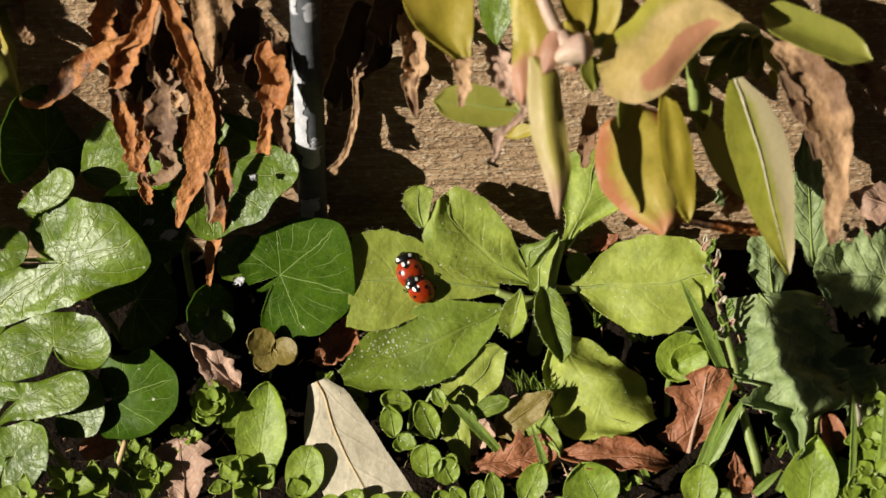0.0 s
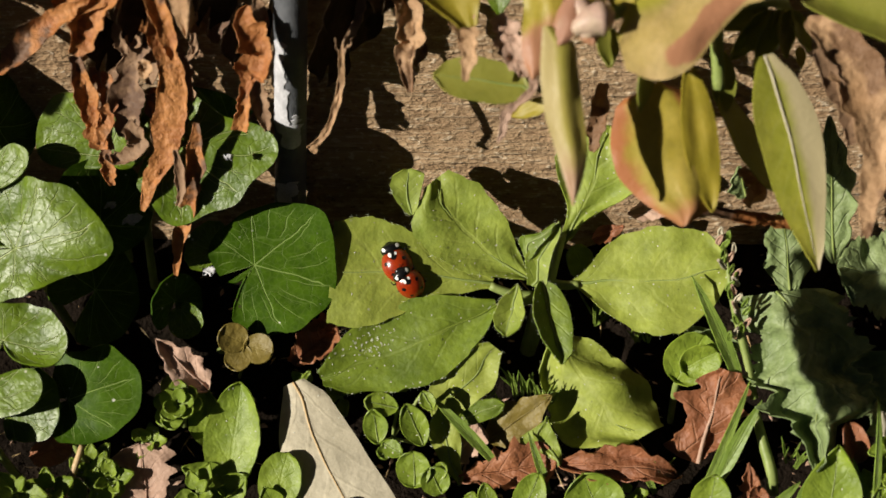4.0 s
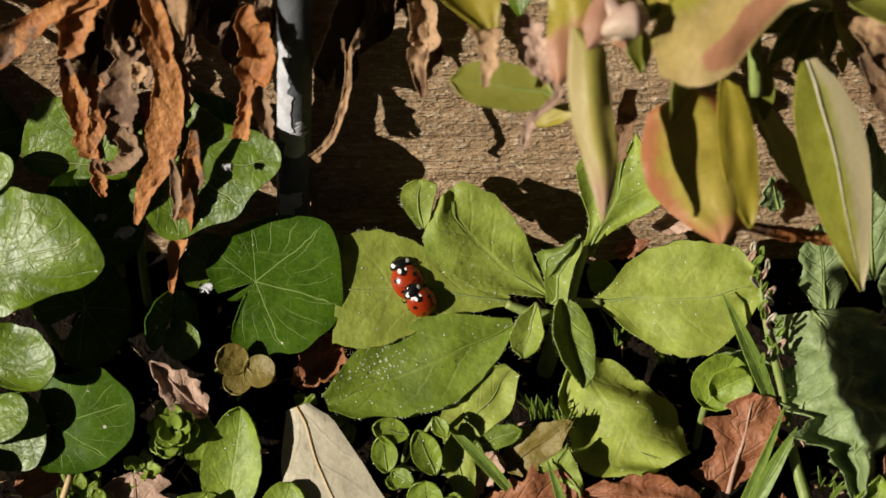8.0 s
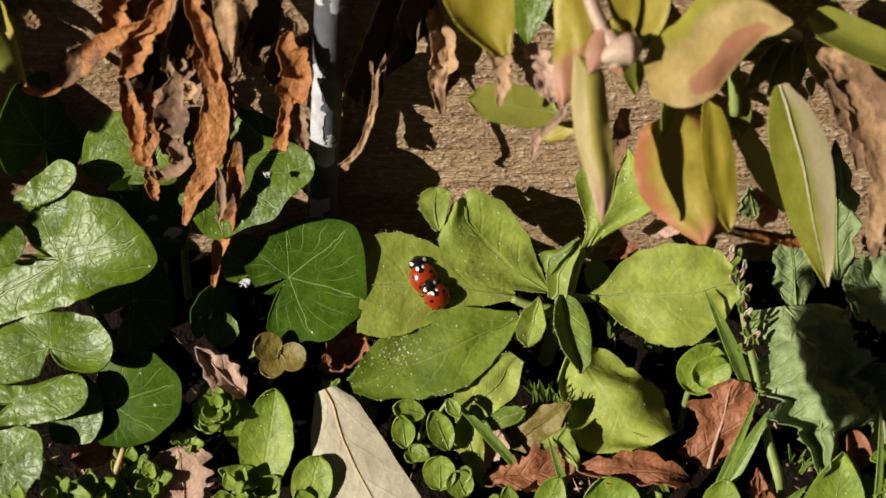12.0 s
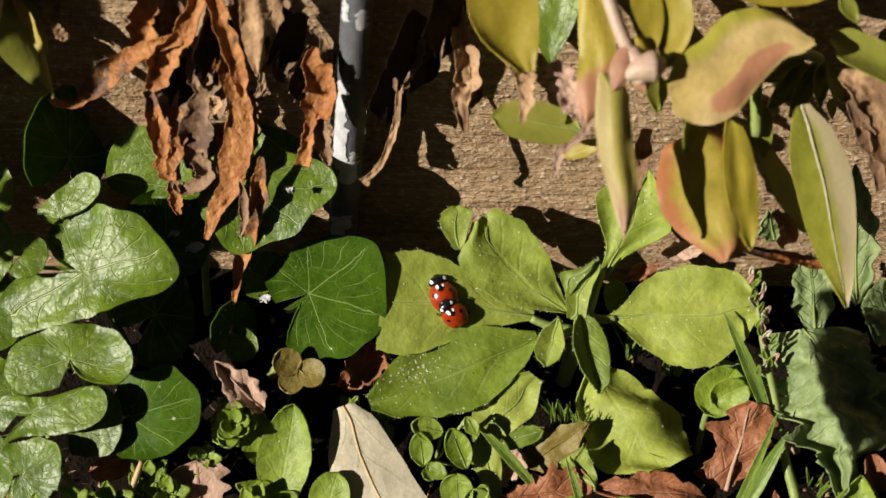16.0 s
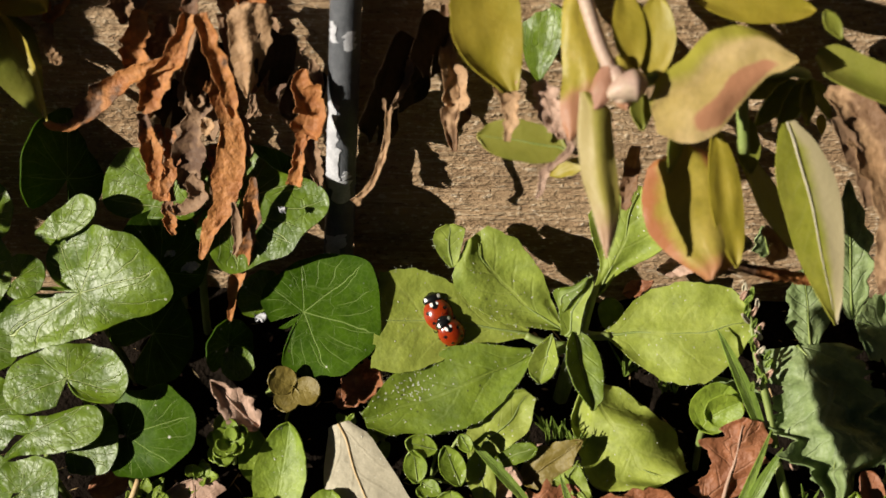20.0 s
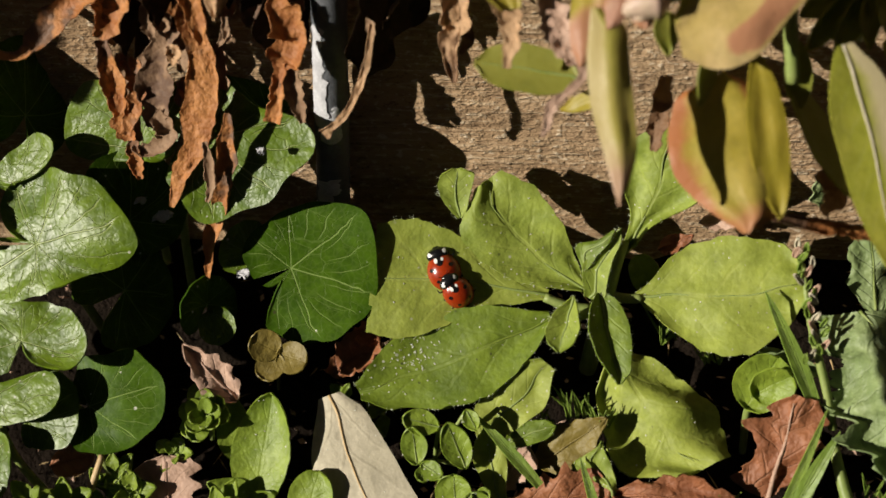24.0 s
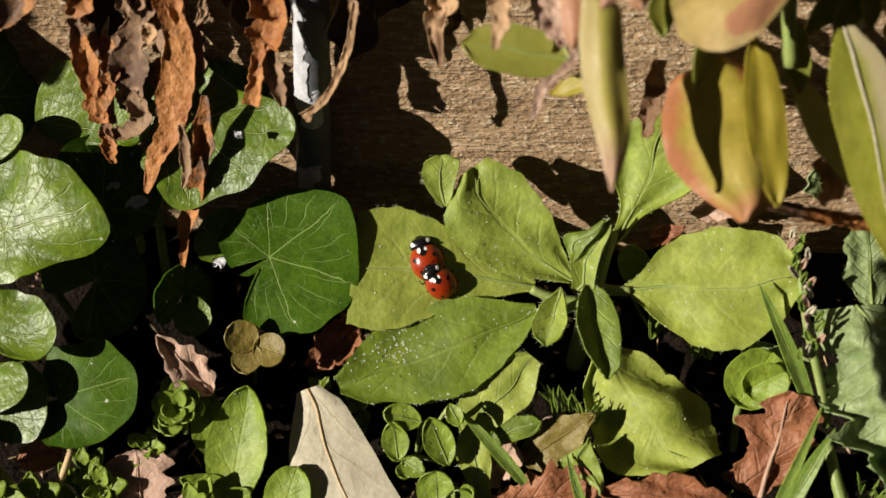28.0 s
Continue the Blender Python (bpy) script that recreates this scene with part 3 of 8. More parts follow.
def kidney_bm(radius, gap=40.0, stretch=1.0, cup=0.15, wave=0.1, scallop=9, depth=0.03, seed=0, na=64, nr=11, thick=0.3, lobe=0.1, point=0.0, off=(0.0, 0.0), reach=None):
    """A round or heart-shaped blade about its stalk (the origin), its tip along +y, the sinus along -y;
    reach: how far the edge lies from the stalk, in radii, at even turns from one lobe to the other."""
    bm = bmesh.new()
    uvl = bm.loops.layers.uv.new("UVMap")
    R = radius * MM
    half = math.pi - radians(gap) / 2
    rings = [[bm.verts.new((0, 0, 0))] * (na + 1)]
    for k in range(1, nr + 1):
        r = k / nr
        ring = []
        for j in range(na + 1):
            t = 2 * j / na - 1
            a = t * half
            edge = 1 + lobe * max(0.0, abs(t) - 0.45) - depth * (0.5 - 0.5 * math.cos(2 * math.pi * scallop * (t + 1) / 2)) * r
            edge += point * max(0.0, 1 - abs(t) * 2.6) ** 1.6
            edge *= 1 - 0.35 * max(0.0, (abs(t) - 0.9) / 0.1) ** 2 * r
            edge *= 1 + 0.05 * noise.noise(Vector((t * 2.2, seed, 1.5)))
            if reach:
                s = (t + 1) / 2 * (len(reach) - 1)
                i = min(int(s), len(reach) - 2)
                f = s - i
                p0, p1, p2, p3 = reach[max(i - 1, 0)], reach[i], reach[i + 1], reach[min(i + 2, len(reach) - 1)]
                edge = 0.5 * (2 * p1 + (p2 - p0) * f + (2 * p0 - 5 * p1 + 4 * p2 - p3) * f * f + (3 * p1 - p0 - 3 * p2 + p3) * f ** 3)
                edge *= 1 - depth * (0.5 - 0.5 * math.cos(2 * math.pi * scallop * (t + 1) / 2)) * r
                edge *= 1 + 0.03 * r * noise.noise(Vector((t * 9, seed, 2.5)))
            rr = R * r * edge
            z = cup * R * r * r + wave * R * r * noise.noise(Vector((math.sin(a) * r * 1.3, math.cos(a) * r * 1.3, seed * 2.3)))
            z += wave * 0.35 * R * r * r * noise.noise(Vector((t * 5, seed * 1.7, 8)))
            ring.append(bm.verts.new((math.sin(a) * rr + off[0] * R * r ** 1.5, math.cos(a) * rr * stretch + off[1] * R * r ** 1.5, z)))
        rings.append(ring)
    for k in range(nr):
        for j in range(na):
            if k == 0:
                f = bm.faces.new((rings[0][0], rings[1][j + 1], rings[1][j]))
                uvs = (((j + 0.5) / na, 0), ((j + 1) / na, 1 / nr), (j / na, 1 / nr))
            else:
                f = bm.faces.new((rings[k][j], rings[k][j + 1], rings[k + 1][j + 1], rings[k + 1][j]))
                uvs = ((j / na, k / nr), ((j + 1) / na, k / nr), ((j + 1) / na, (k + 1) / nr), (j / na, (k + 1) / nr))
            for l, c in zip(f.loops, uvs):
                l[uvl].uv = c
    bm.normal_update()
    if sum(f.normal.z for f in bm.faces) < 0:
        bmesh.ops.reverse_faces(bm, faces=list(bm.faces))
    thicken(bm, thick)
    return bm


def kidney(plant, material, centre, tip, radius, face=(-0.2, -0.6, 0.8), label="", name="leaf", **how):
    m, length = axes_of(centre, tip, face)
    how["radius"] = radius
    ob = part(name, kidney_bm(**how), material, plant, label)
    ob.matrix_local = m
    return ob


def tube_bm(points, radii, sides=8, rough=0.0, seed=0, close=True):
    """A stalk through points (millimetres), with a radius at each."""
    bm = bmesh.new()
    uvl = bm.loops.layers.uv.new("UVMap")
    pts = [Vector(p) * MM for p in points]
    fine = []
    for i in range(len(pts) - 1):
        p0, p1, p2, p3 = pts[max(i - 1, 0)], pts[i], pts[i + 1], pts[min(i + 2, len(pts) - 1)]
        for k in range(4):
            t = k / 4
            c = 0.5 * ((2 * p1) + (p2 - p0) * t + (2 * p0 - 5 * p1 + 4 * p2 - p3) * t * t + (3 * p1 - p0 - 3 * p2 + p3) * t ** 3)
            fine.append((c, radii[i] * (1 - t) + radii[i + 1] * t))
    fine.append((pts[-1], radii[-1]))
    rings = []
    side = None
    for i, (c, r) in enumerate(fine):
        d = (fine[min(i + 1, len(fine) - 1)][0] - fine[max(i - 1, 0)][0]).normalized()
        if side is None:
            side = d.orthogonal().normalized()
        side = (side - d * side.dot(d)).normalized()
        up = d.cross(side)
        ring = []
        for k in range(sides):
            a = 2 * math.pi * k / sides
            rr = r * MM * (1 + rough * noise.noise(Vector((math.cos(a) * 2, math.sin(a) * 2 + seed, i * 0.6))))
            ring.append(bm.verts.new(c + (side * math.cos(a) + up * math.sin(a)) * rr))
        rings.append(ring)
    for i in range(len(rings) - 1):
        for k in range(sides):
            f = bm.faces.new((rings[i][k], rings[i][(k + 1) % sides], rings[i + 1][(k + 1) % sides], rings[i + 1][k]))
            for l, (du, dv) in zip(f.loops, ((0, 0), (0, 1), (1, 1), (1, 0))):
                l[uvl].uv = ((k + dv) / sides, (i + du) / len(rings))
    if close:
        bm.faces.new(list(reversed(rings[0])))
        bm.faces.new(rings[-1])
    return bm


def stalk(plant, name, material, points, radii, label="", **how):
    return part(name, tube_bm(points, radii, **how), material, plant, label)


def ribbon_bm(points, widths, face, turn=0.0, curl=60.0, seed=0, nv=6, wave=0.25, thick=0.14):
    """A withered, rolled leaf that follows points; its face starts towards face and turns by turn degrees along it."""
    bm = bmesh.new()
    uvl = bm.loops.layers.uv.new("UVMap")
    pts = [Vector(p) * MM for p in points]
    fine = []
    for i in range(len(pts) - 1):
        p0, p1, p2, p3 = pts[max(i - 1, 0)], pts[i], pts[i + 1], pts[min(i + 2, len(pts) - 1)]
        for k in range(9):
            t = k / 9
            c = 0.5 * ((2 * p1) + (p2 - p0) * t + (2 * p0 - 5 * p1 + 4 * p2 - p3) * t * t + (3 * p1 - p0 - 3 * p2 + p3) * t ** 3)
            fine.append((c, widths[i] * (1 - t) + widths[i + 1] * t))
    fine.append((pts[-1], widths[-1]))
    rows = []
    n = len(fine)
    for i, (c, w) in enumerate(fine):
        u = i / (n - 1)
        d = (fine[min(i + 1, n - 1)][0] - fine[max(i - 1, 0)][0]).normalized()
        x = d.cross(Vector(face)).normalized()
        z = x.cross(d)
        a = radians(turn) * u + 0.4 * noise.noise(Vector((u * 3.0, seed * 1.9, 0)))
        x, z = x * math.cos(a) + z * math.sin(a), z * math.cos(a) - x * math.sin(a)
        row = []
        cu = radians(curl) * (1 + 0.6 * noise.noise(Vector((u * 4, seed, 4))))
        for j in range(nv + 1):
            v = 2 * j / nv - 1
            th = cu * abs(v)
            sx, sz = math.sin(th) / max(cu, 0.01), (1 - math.cos(th)) / max(cu, 0.01)
            h = w * MM / 2 * (1 + 0.6 * noise.noise(Vector((u * 9, v * 2, seed * 0.9))) + 0.16 * noise.noise(Vector((u * 27, v * 3, seed * 2.9))))
            off = wave * w * MM * (0.6 * noise.noise(Vector((u * 9, v * 2.2, seed * 3.3))) + 0.26 * noise.noise(Vector((u * 24, v * 4.0, seed * 1.3))))
            row.append(bm.verts.new(c + x * math.copysign(sx, v) * h + z * (sz * h + off)))
        rows.append(row)
    for i in range(n - 1):
        for j in range(nv):
            f = bm.faces.new((rows[i][j], rows[i][j + 1], rows[i + 1][j + 1], rows[i + 1][j]))
            for l, (du, dv) in zip(f.loops, ((0, 0), (0, 1), (1, 1), (1, 0))):
                l[uvl].uv = ((j + dv) / nv, (i + du) / (n - 1))
    thicken(bm, thick)
    return bm


def ribbon(plant, name, material, points, widths, face=(-0.2, -0.7, 0.6), label="", **how):
    return part(name, ribbon_bm(points, widths, face, **how), material, plant, label)


# ---- ground and timber ----
def soil_height(x, y):
    bank = 14 + 24 * math.tanh((y + 3) / 22)
    near = math.exp(-((x / 160) ** 2 + (y / 110) ** 2))
    rough = 5.0 * noise.noise(Vector((x / 22, y / 22, 0))) + 2.2 * noise.noise(Vector((x / 7, y / 7, 3)))
    return bank + rough * near


def make_ground():
    bm = bmesh.new()
    steps = [-40000, -9000, -2500, -900, -400, -220, -160]
    xs = steps + [-140 + 3.5 * i for i in range(81)] + [-s for s in reversed(steps)]
    ys = [-40000, -9000, -2500, -900, -400, -200, -120] + [-90 + 3.0 * i for i in range(37)] + [60, 300, 2500, 40000]
    grid = [[bm.verts.new((x * MM, y * MM, soil_height(x, y) * MM)) for x in xs] for y in ys]
    for a, b in zip(grid, grid[1:]):
        for k in range(len(xs) - 1):
            bm.faces.new((a[k], a[k + 1], b[k + 1], b[k]))
    tagged(part("ground", bm, SOIL), "dark damp garden soil, shade put in its colour, with crumbs and plant litter", "soil", kind="structure")


def make_crumbs():
    """Crumbs of soil, straw and dry leaf strewn over the ground between the plants."""
    rng = random.Random(21)
    bm = bmesh.new()
    for k in range(1500):
        x, y = rng.uniform(-100, 105), rng.uniform(-75, 14)
        z = soil_height(x, y)
        kind = 0 if k % 3 == 0 else (1 if k % 3 == 1 else 2)
        l, w = (rng.uniform(0.8, 2.6), rng.uniform(0.5, 1.2)) if kind < 2 else (rng.uniform(2.0, 7.0), rng.uniform(0.15, 0.4))
        a, tilt = rng.uniform(0, 6.28), rng.uniform(-0.5, 0.5)
        d, e = Vector((math.cos(a), math.sin(a), tilt)), Vector((-math.sin(a), math.cos(a), rng.uniform(-0.5, 0.5)))
        o = Vector((x, y, z + rng.uniform(0.2, 1.6)))
        pts = [o - d * l * 0.5, o + e * w * 0.5, o + d * l * 0.5, o - e * w * 0.5]
        up = Vector((0, 0, 0.3 * w))
        v = [bm.verts.new(p * MM) for p in pts] + [bm.verts.new((o + up) * MM), bm.verts.new((o - up) * MM)]
        for i in range(4):
            for q, flip in ((4, 0), (5, 1)):
                f = bm.faces.new((v[i], v[(i + 1) % 4], v[q]) if not flip else (v[(i + 1) % 4], v[i], v[q]))
                f.material_index = kind
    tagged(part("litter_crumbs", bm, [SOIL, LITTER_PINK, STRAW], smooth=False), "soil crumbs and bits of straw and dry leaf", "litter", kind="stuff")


def make_timber():
    """A weathered timber with raised grain, bedded upright in the soil behind the plants."""
    bm = bmesh.new()
    nx, nz = 260, 90
    x0, x1, z0, z1 = -420.0, 420.0, -30.0, 190.0
    front, back = [], []
    for k in range(nz + 1):
        z = z0 + (z1 - z0) * k / nz
        fr = []
        for i in range(nx + 1):
            x = x0 + (x1 - x0) * i / nx
            g = noise.noise(Vector((x / 60, z / 2.6, 1.0))) * 0.9 + noise.noise(Vector((x / 18, z / 1.1, 4.0))) * 0.4
            edge = 2.5 * max(0.0, (k - nz + 3) / 3) ** 2
            fr.append(bm.verts.new((x * MM, (TIMBER_Y - 0.7 * g + edge) * MM, z * MM)))
        front.append(fr)
    for a, b in zip(front, front[1:]):
        for i in range(nx):
            bm.faces.new((a[i], a[i + 1], b[i + 1], b[i]))
    depth = 95.0
    top = [bm.verts.new((v.co.x, (TIMBER_Y + depth) * MM, v.co.z)) for v in front[-1]]
    low = [bm.verts.new((v.co.x, (TIMBER_Y + depth) * MM, v.co.z)) for v in front[0]]
    for i in range(nx):
        bm.faces.new((front[-1][i], front[-1][i + 1], top[i + 1], top[i]))
        bm.faces.new((top[i], top[i + 1], low[i + 1], low[i]))
        bm.faces.new((low[i], low[i + 1], front[0][i + 1], front[0][i]))
    bm.faces.new([f[0] for f in reversed(front)] + [low[0], top[0]])
    bm.faces.new([f[-1] for f in front] + [top[-1], low[-1]])
    tagged(part("timber_sleeper", bm, WOOD), "weathered brown timber edging with raised grain", "timber", kind="structure")


def paint_chip(rod, z0, z1, a0, a1, seed, radius=3.0, cx=-25.0, cy=9.5):
    """A ragged flake of paint on the rod between two heights and two angles (degrees, 0 to the front, 90 to the right)."""
    bm = bmesh.new()
    rows = []
    for i in range(13):
        z = z0 + (z1 - z0) * i / 12
        lo = a0 + 16 * noise.noise(Vector((i * 0.6, seed, 0)))
        hi = a1 + 22 * noise.noise(Vector((i * 0.5, seed, 7)))
        if i in (0, 12):
            lo, hi = (lo * 2 + hi) / 3, (lo + hi * 2) / 3
        row = []
        for k in range(6):
            a = radians(lo + (hi - lo) * k / 5)
            r = radius + 0.16 + 0.08 * noise.noise(Vector((i, k, seed)))
            x = cx + (z - 40) * ROD_LEAN
            row.append(bm.verts.new(((x + r * math.sin(a)) * MM, (cy - r * math.cos(a)) * MM, z * MM)))
        rows.append(row)
    bm.loops.layers.uv.new("UVMap")
    for p, q in zip(rows, rows[1:]):
        for k in range(5):
            bm.faces.new((p[k], p[k + 1], q[k + 1], q[k]))
    thicken(bm, 0.2)
    part("paint_flake", bm, CHIP, rod, "chipped white paint")


def seedling(centre, size, leaves, material, seed, face=(-0.1, -0.55, 0.83), label="small bright green seedling in soil", spread=1.0, shape="ovate", width=0.78):
    """A young plant: paired leaves on short stalks about one point."""
    rng = random.Random(seed)
    plant = thing("seedling", label, "seedling", "seedlings among the weeds")
    up = Vector(face).normalized()
    side = up.cross(Vector((0.3, 0.9, 0.2))).normalized()
    c = Vector(centre)
    turn = rng.uniform(0, 6.28)
    for k in range(leaves):
        a = turn + k * 2.4 + rng.uniform(-0.25, 0.25)
        lift = 0.15 + 0.75 * k / max(leaves, 1) * rng.uniform(0.7, 1.2)
        d = (side * math.cos(a) + up.cross(side) * math.sin(a)) * spread + up * lift
        d.normalize()
        s = size * (1.0 - 0.45 * k / leaves) * rng.uniform(0.8, 1.15)
        b = c + d * s * 0.25 + up * (1.2 * k / leaves)
        t = b + d * s
        n = up * 1.0 - d * up.dot(d) + Vector((rng.uniform(-0.2, 0.2), rng.uniform(-0.2, 0.2), 0))
        stalk(plant, "stalk", STALK, [tuple(c - up * 0.5), tuple((c + b) / 2), tuple(b + d * s * 0.1)], [0.35, 0.3, 0.25], sides=6)
        blade(plant, "leaf", material, tuple(b), tuple(t), s * width, tuple(n), shape=shape, cup=0.25, bend=rng.uniform(5, 40), wave=0.15, seed=seed * 7 + k, nu=14, nv=6)
    stalk(plant, "stem", STALK, [tuple(c - Vector((0, 0, 6.0))), tuple(c - up * 2.0), tuple(c + up * 1.0)], [0.6, 0.55, 0.4], sides=6)
    return plant


def tuft(centre, height, count, seed, lean=(0.0, 0.0), label="fine green grass tuft growing from soil", width=0.8, spread=5.0):
    """Thin grass leaves from one point."""
    rng = random.Random(seed)
    plant = thing("grass_tuft", label, "grass", "grass tufts")
    for k in range(count):
        b = (centre[0] + rng.uniform(-1, 1) * spread * 0.4, centre[1] + rng.uniform(-1, 1) * spread * 0.3, centre[2])
        h = height * rng.uniform(0.6, 1.1)
        t = (b[0] + lean[0] * h + rng.uniform(-0.5, 0.5) * h, b[1] + lean[1] * h + rng.uniform(-0.5, 0.2) * h, b[2] + h)
        blade(plant, "blade", GRASS, b, t, width * rng.uniform(0.7, 1.3), (rng.uniform(-0.6, 0.6), -0.7, 0.5), shape="grass", bend=rng.uniform(-20, 50), fold=0.4, seed=k, nu=10, nv=4, thick=0.15)
    return plant


# ---- ladybirds ----
def dome_bm(a, b, c, lon0, lon1, lat0=0.0, n=14, m=10, swell=0.0, closed=True):
    """Part of an ellipsoid shell with half-axes a, b, c in millimetres: longitudes in degrees, from the rim up."""
    bm = bmesh.new()
    rows = []
    for i in range(m + 1):
        la = radians(lat0 + (90 - lat0) * i / m)
        row = []
        for k in range(n + 1):
            lo = radians(lon0 + (lon1 - lon0) * k / n)
            row.append(bm.verts.new((a * math.cos(la) * math.cos(lo) * MM, b * math.cos(la) * math.sin(lo) * MM * (1 + swell * math.sin(lo)), c * math.sin(la) * MM)))
        rows.append(row)
    for p, q in zip(rows, rows[1:]):
        for k in range(n):
            bm.faces.new((p[k], p[k + 1], q[k + 1], q[k]))
    bmesh.ops.remove_doubles(bm, verts=bm.verts, dist=1e-6)
    return bm


def spot_bm(a, b, c, x, y, r, lift=1.012, squash=1.0):
    """A round mark lying on the ellipsoid shell at (x, y) seen from above."""
    bm = bmesh.new()
    def on(px, py):
        h = max(0.02, 1 - (px / a) ** 2 - (py / b) ** 2)
        return bm.verts.new((px * lift * MM, py * lift * MM, c * math.sqrt(h) * lift * MM))
    mid = on(x, y)
    rings = [[on(x + r * f * math.cos(t * math.pi / 8), y + r * f * squash * math.sin(t * math.pi / 8)) for t in range(16)] for f in (0.5, 1.0)]
    for t in range(16):
        bm.faces.new((mid, rings[0][t], rings[0][(t + 1) % 16]))
        bm.faces.new((rings[0][t], rings[1][t], rings[1][(t + 1) % 16], rings[0][(t + 1) % 16]))
    return bm


def ball_bm(a, b, c, at=(0, 0, 0), n=12):
    bm = bmesh.new()
    bmesh.ops.create_uvsphere(bm, u_segments=n, v_segments=n // 2 + 2, radius=1.0)
    for v in bm.verts:
        v.co = Vector(((v.co.x * a + at[0]) * MM, (v.co.y * b + at[1]) * MM, (v.co.z * c + at[2]) * MM))
    return bm


def ladybird(label, size=1.0, lift=0.0):
    """A spotted ladybird facing +y, its feet at z = 0."""
    s = size
    bug = thing("ladybird", label, "ladybird", "mating ladybirds")
    A, B, C, base = 2.65 * s, 3.1 * s, 2.2 * s, 0.55 * s

    def add(name, bm, mat, text="", up=base, parent=None, at=(0, 0)):
        ob = part(name, bm, mat, parent or bug, text)
        ob.location = (at[0] * MM, at[1] * MM, up * MM) if parent is None else (0, 0, 0)
        return ob

    add("abdomen", ball_bm(A * 0.93, B * 0.95, 0.9 * s), BUG_BLACK)
    left = add("wing_case", dome_bm(A, B, C, 90.4, 269.6), BUG_RED, "glossy orange-red wing case")
    right = add("wing_case", dome_bm(A, B, C, -89.6, 89.6), BUG_RED, "glossy orange-red wing case")
    for side, case in ((-1, left), (1, right)):
        for x, y, r in ((1.55, 0.75, 0.34), (1.15, -1.2, 0.26)):
            add("spot", spot_bm(A, B, C, side * x * s, y * s, r * s), BUG_BLACK, "black spot", parent=case)
        add("pale_mark", spot_bm(A, B, C, side * 0.52 * s, 1.95 * s, (0.3 if side < 0 else 0.2) * s, 1.02, 1.35), BUG_WHITE, "white mark", parent=case)
    add("shield_spot", spot_bm(A, B, C, 0, 1.75 * s, 0.62 * s, 1.014, 1.2), BUG_BLACK, "black spot")
    pa, pb, pc = 1.85 * s, 1.2 * s, 1.2 * s
    prono = add("pronotum", dome_bm(pa, pb, pc, 0, 360, n=24), BUG_BLACK, "black neck shield with white corners", up=base + 0.25 * s, at=(0, 2.85 * s))
    for side in (-1, 1):
        add("corner_mark", spot_bm(pa, pb, pc, side * 1.2 * s, 0.3 * s, 0.27 * s, 1.03, 1.3), BUG_WHITE, "white mark", parent=prono)
    head = add("head", ball_bm(0.9 * s, 0.62 * s, 0.62 * s), BUG_BLACK, "black head", up=base + 0.1 * s, at=(0, 3.65 * s))
    for side in (-1, 1):
        add("brow_mark", spot_bm(0.9 * s, 0.62 * s, 0.62 * s, side * 0.4 * s, 0.1 * s, 0.08 * s, 1.06), BUG_WHITE, "white mark", parent=head)
        ant = part("antenna", tube_bm([(side * 0.4 * s, 0.4 * s, 0.1), (side * 0.8 * s, 0.8 * s, 0.2), (side * 1.0 * s, 0.9 * s, 0.1)], [0.06, 0.05, 0.09], sides=6), BUG_BLACK, head)
        for y, reach, ahead in ((1.9, 0.7, 0.7), (0.4, 0.9, 0.1), (-1.2, 0.7, -0.6)):
            add("leg", tube_bm([(side * 1.6 * s, y * s, 0.1), (side * (2.2 + 0.4 * reach) * s, (y + ahead * 0.5) * s, 0.35 * s), (side * (2.0 + reach * 0.75) * s, (y + ahead) * s, -base * 0.95)], [0.16, 0.13, 0.08], sides=6), BUG_BLACK)
    return bug


TIMBER_Y = 15.0
ROD_LEAN = 0.0773
make_ground()
make_crumbs()
make_timber()

# ---- metal rod ----
rod = thing("metal_rod", "upright black metal rod with chipped white paint", "rod")
stalk(rod, "shaft", METAL, [(-29.35, 9.8, 10.0), (-27.03, 9.8, 40.0), (-23.94, 9.8, 80.0), (-15.44, 9.8, 190.0)], [3.15, 3.15, 3.15, 3.15], sides=20, rough=0.05)
paint_chip(rod, 64.2, 75.1, -66, -6, 1, cx=-27.03, cy=9.8, radius=3.15)
paint_chip(rod, 73.7, 85.4, -66, -18, 2, cx=-27.03, cy=9.8, radius=3.15)
paint_chip(rod, 60.8, 66.4, -28, 42, 3, cx=-27.03, cy=9.8, radius=3.15)
paint_chip(rod, 65.1, 68.7, 10, 35, 4, cx=-27.03, cy=9.8, radius=3.15)
paint_chip(rod, 46.5, 52.0, -50, 10, 5, cx=-27.03, cy=9.8, radius=3.15)
paint_chip(rod, 49.0, 52.6, -10, 30, 6, cx=-27.03, cy=9.8, radius=3.15)
paint_chip(rod, 97.1, 101.4, 0, 40, 7, cx=-27.03, cy=9.8, radius=3.15)
paint_chip(rod, 98.6, 103.2, -60, -30, 8, cx=-27.03, cy=9.8, radius=3.15)

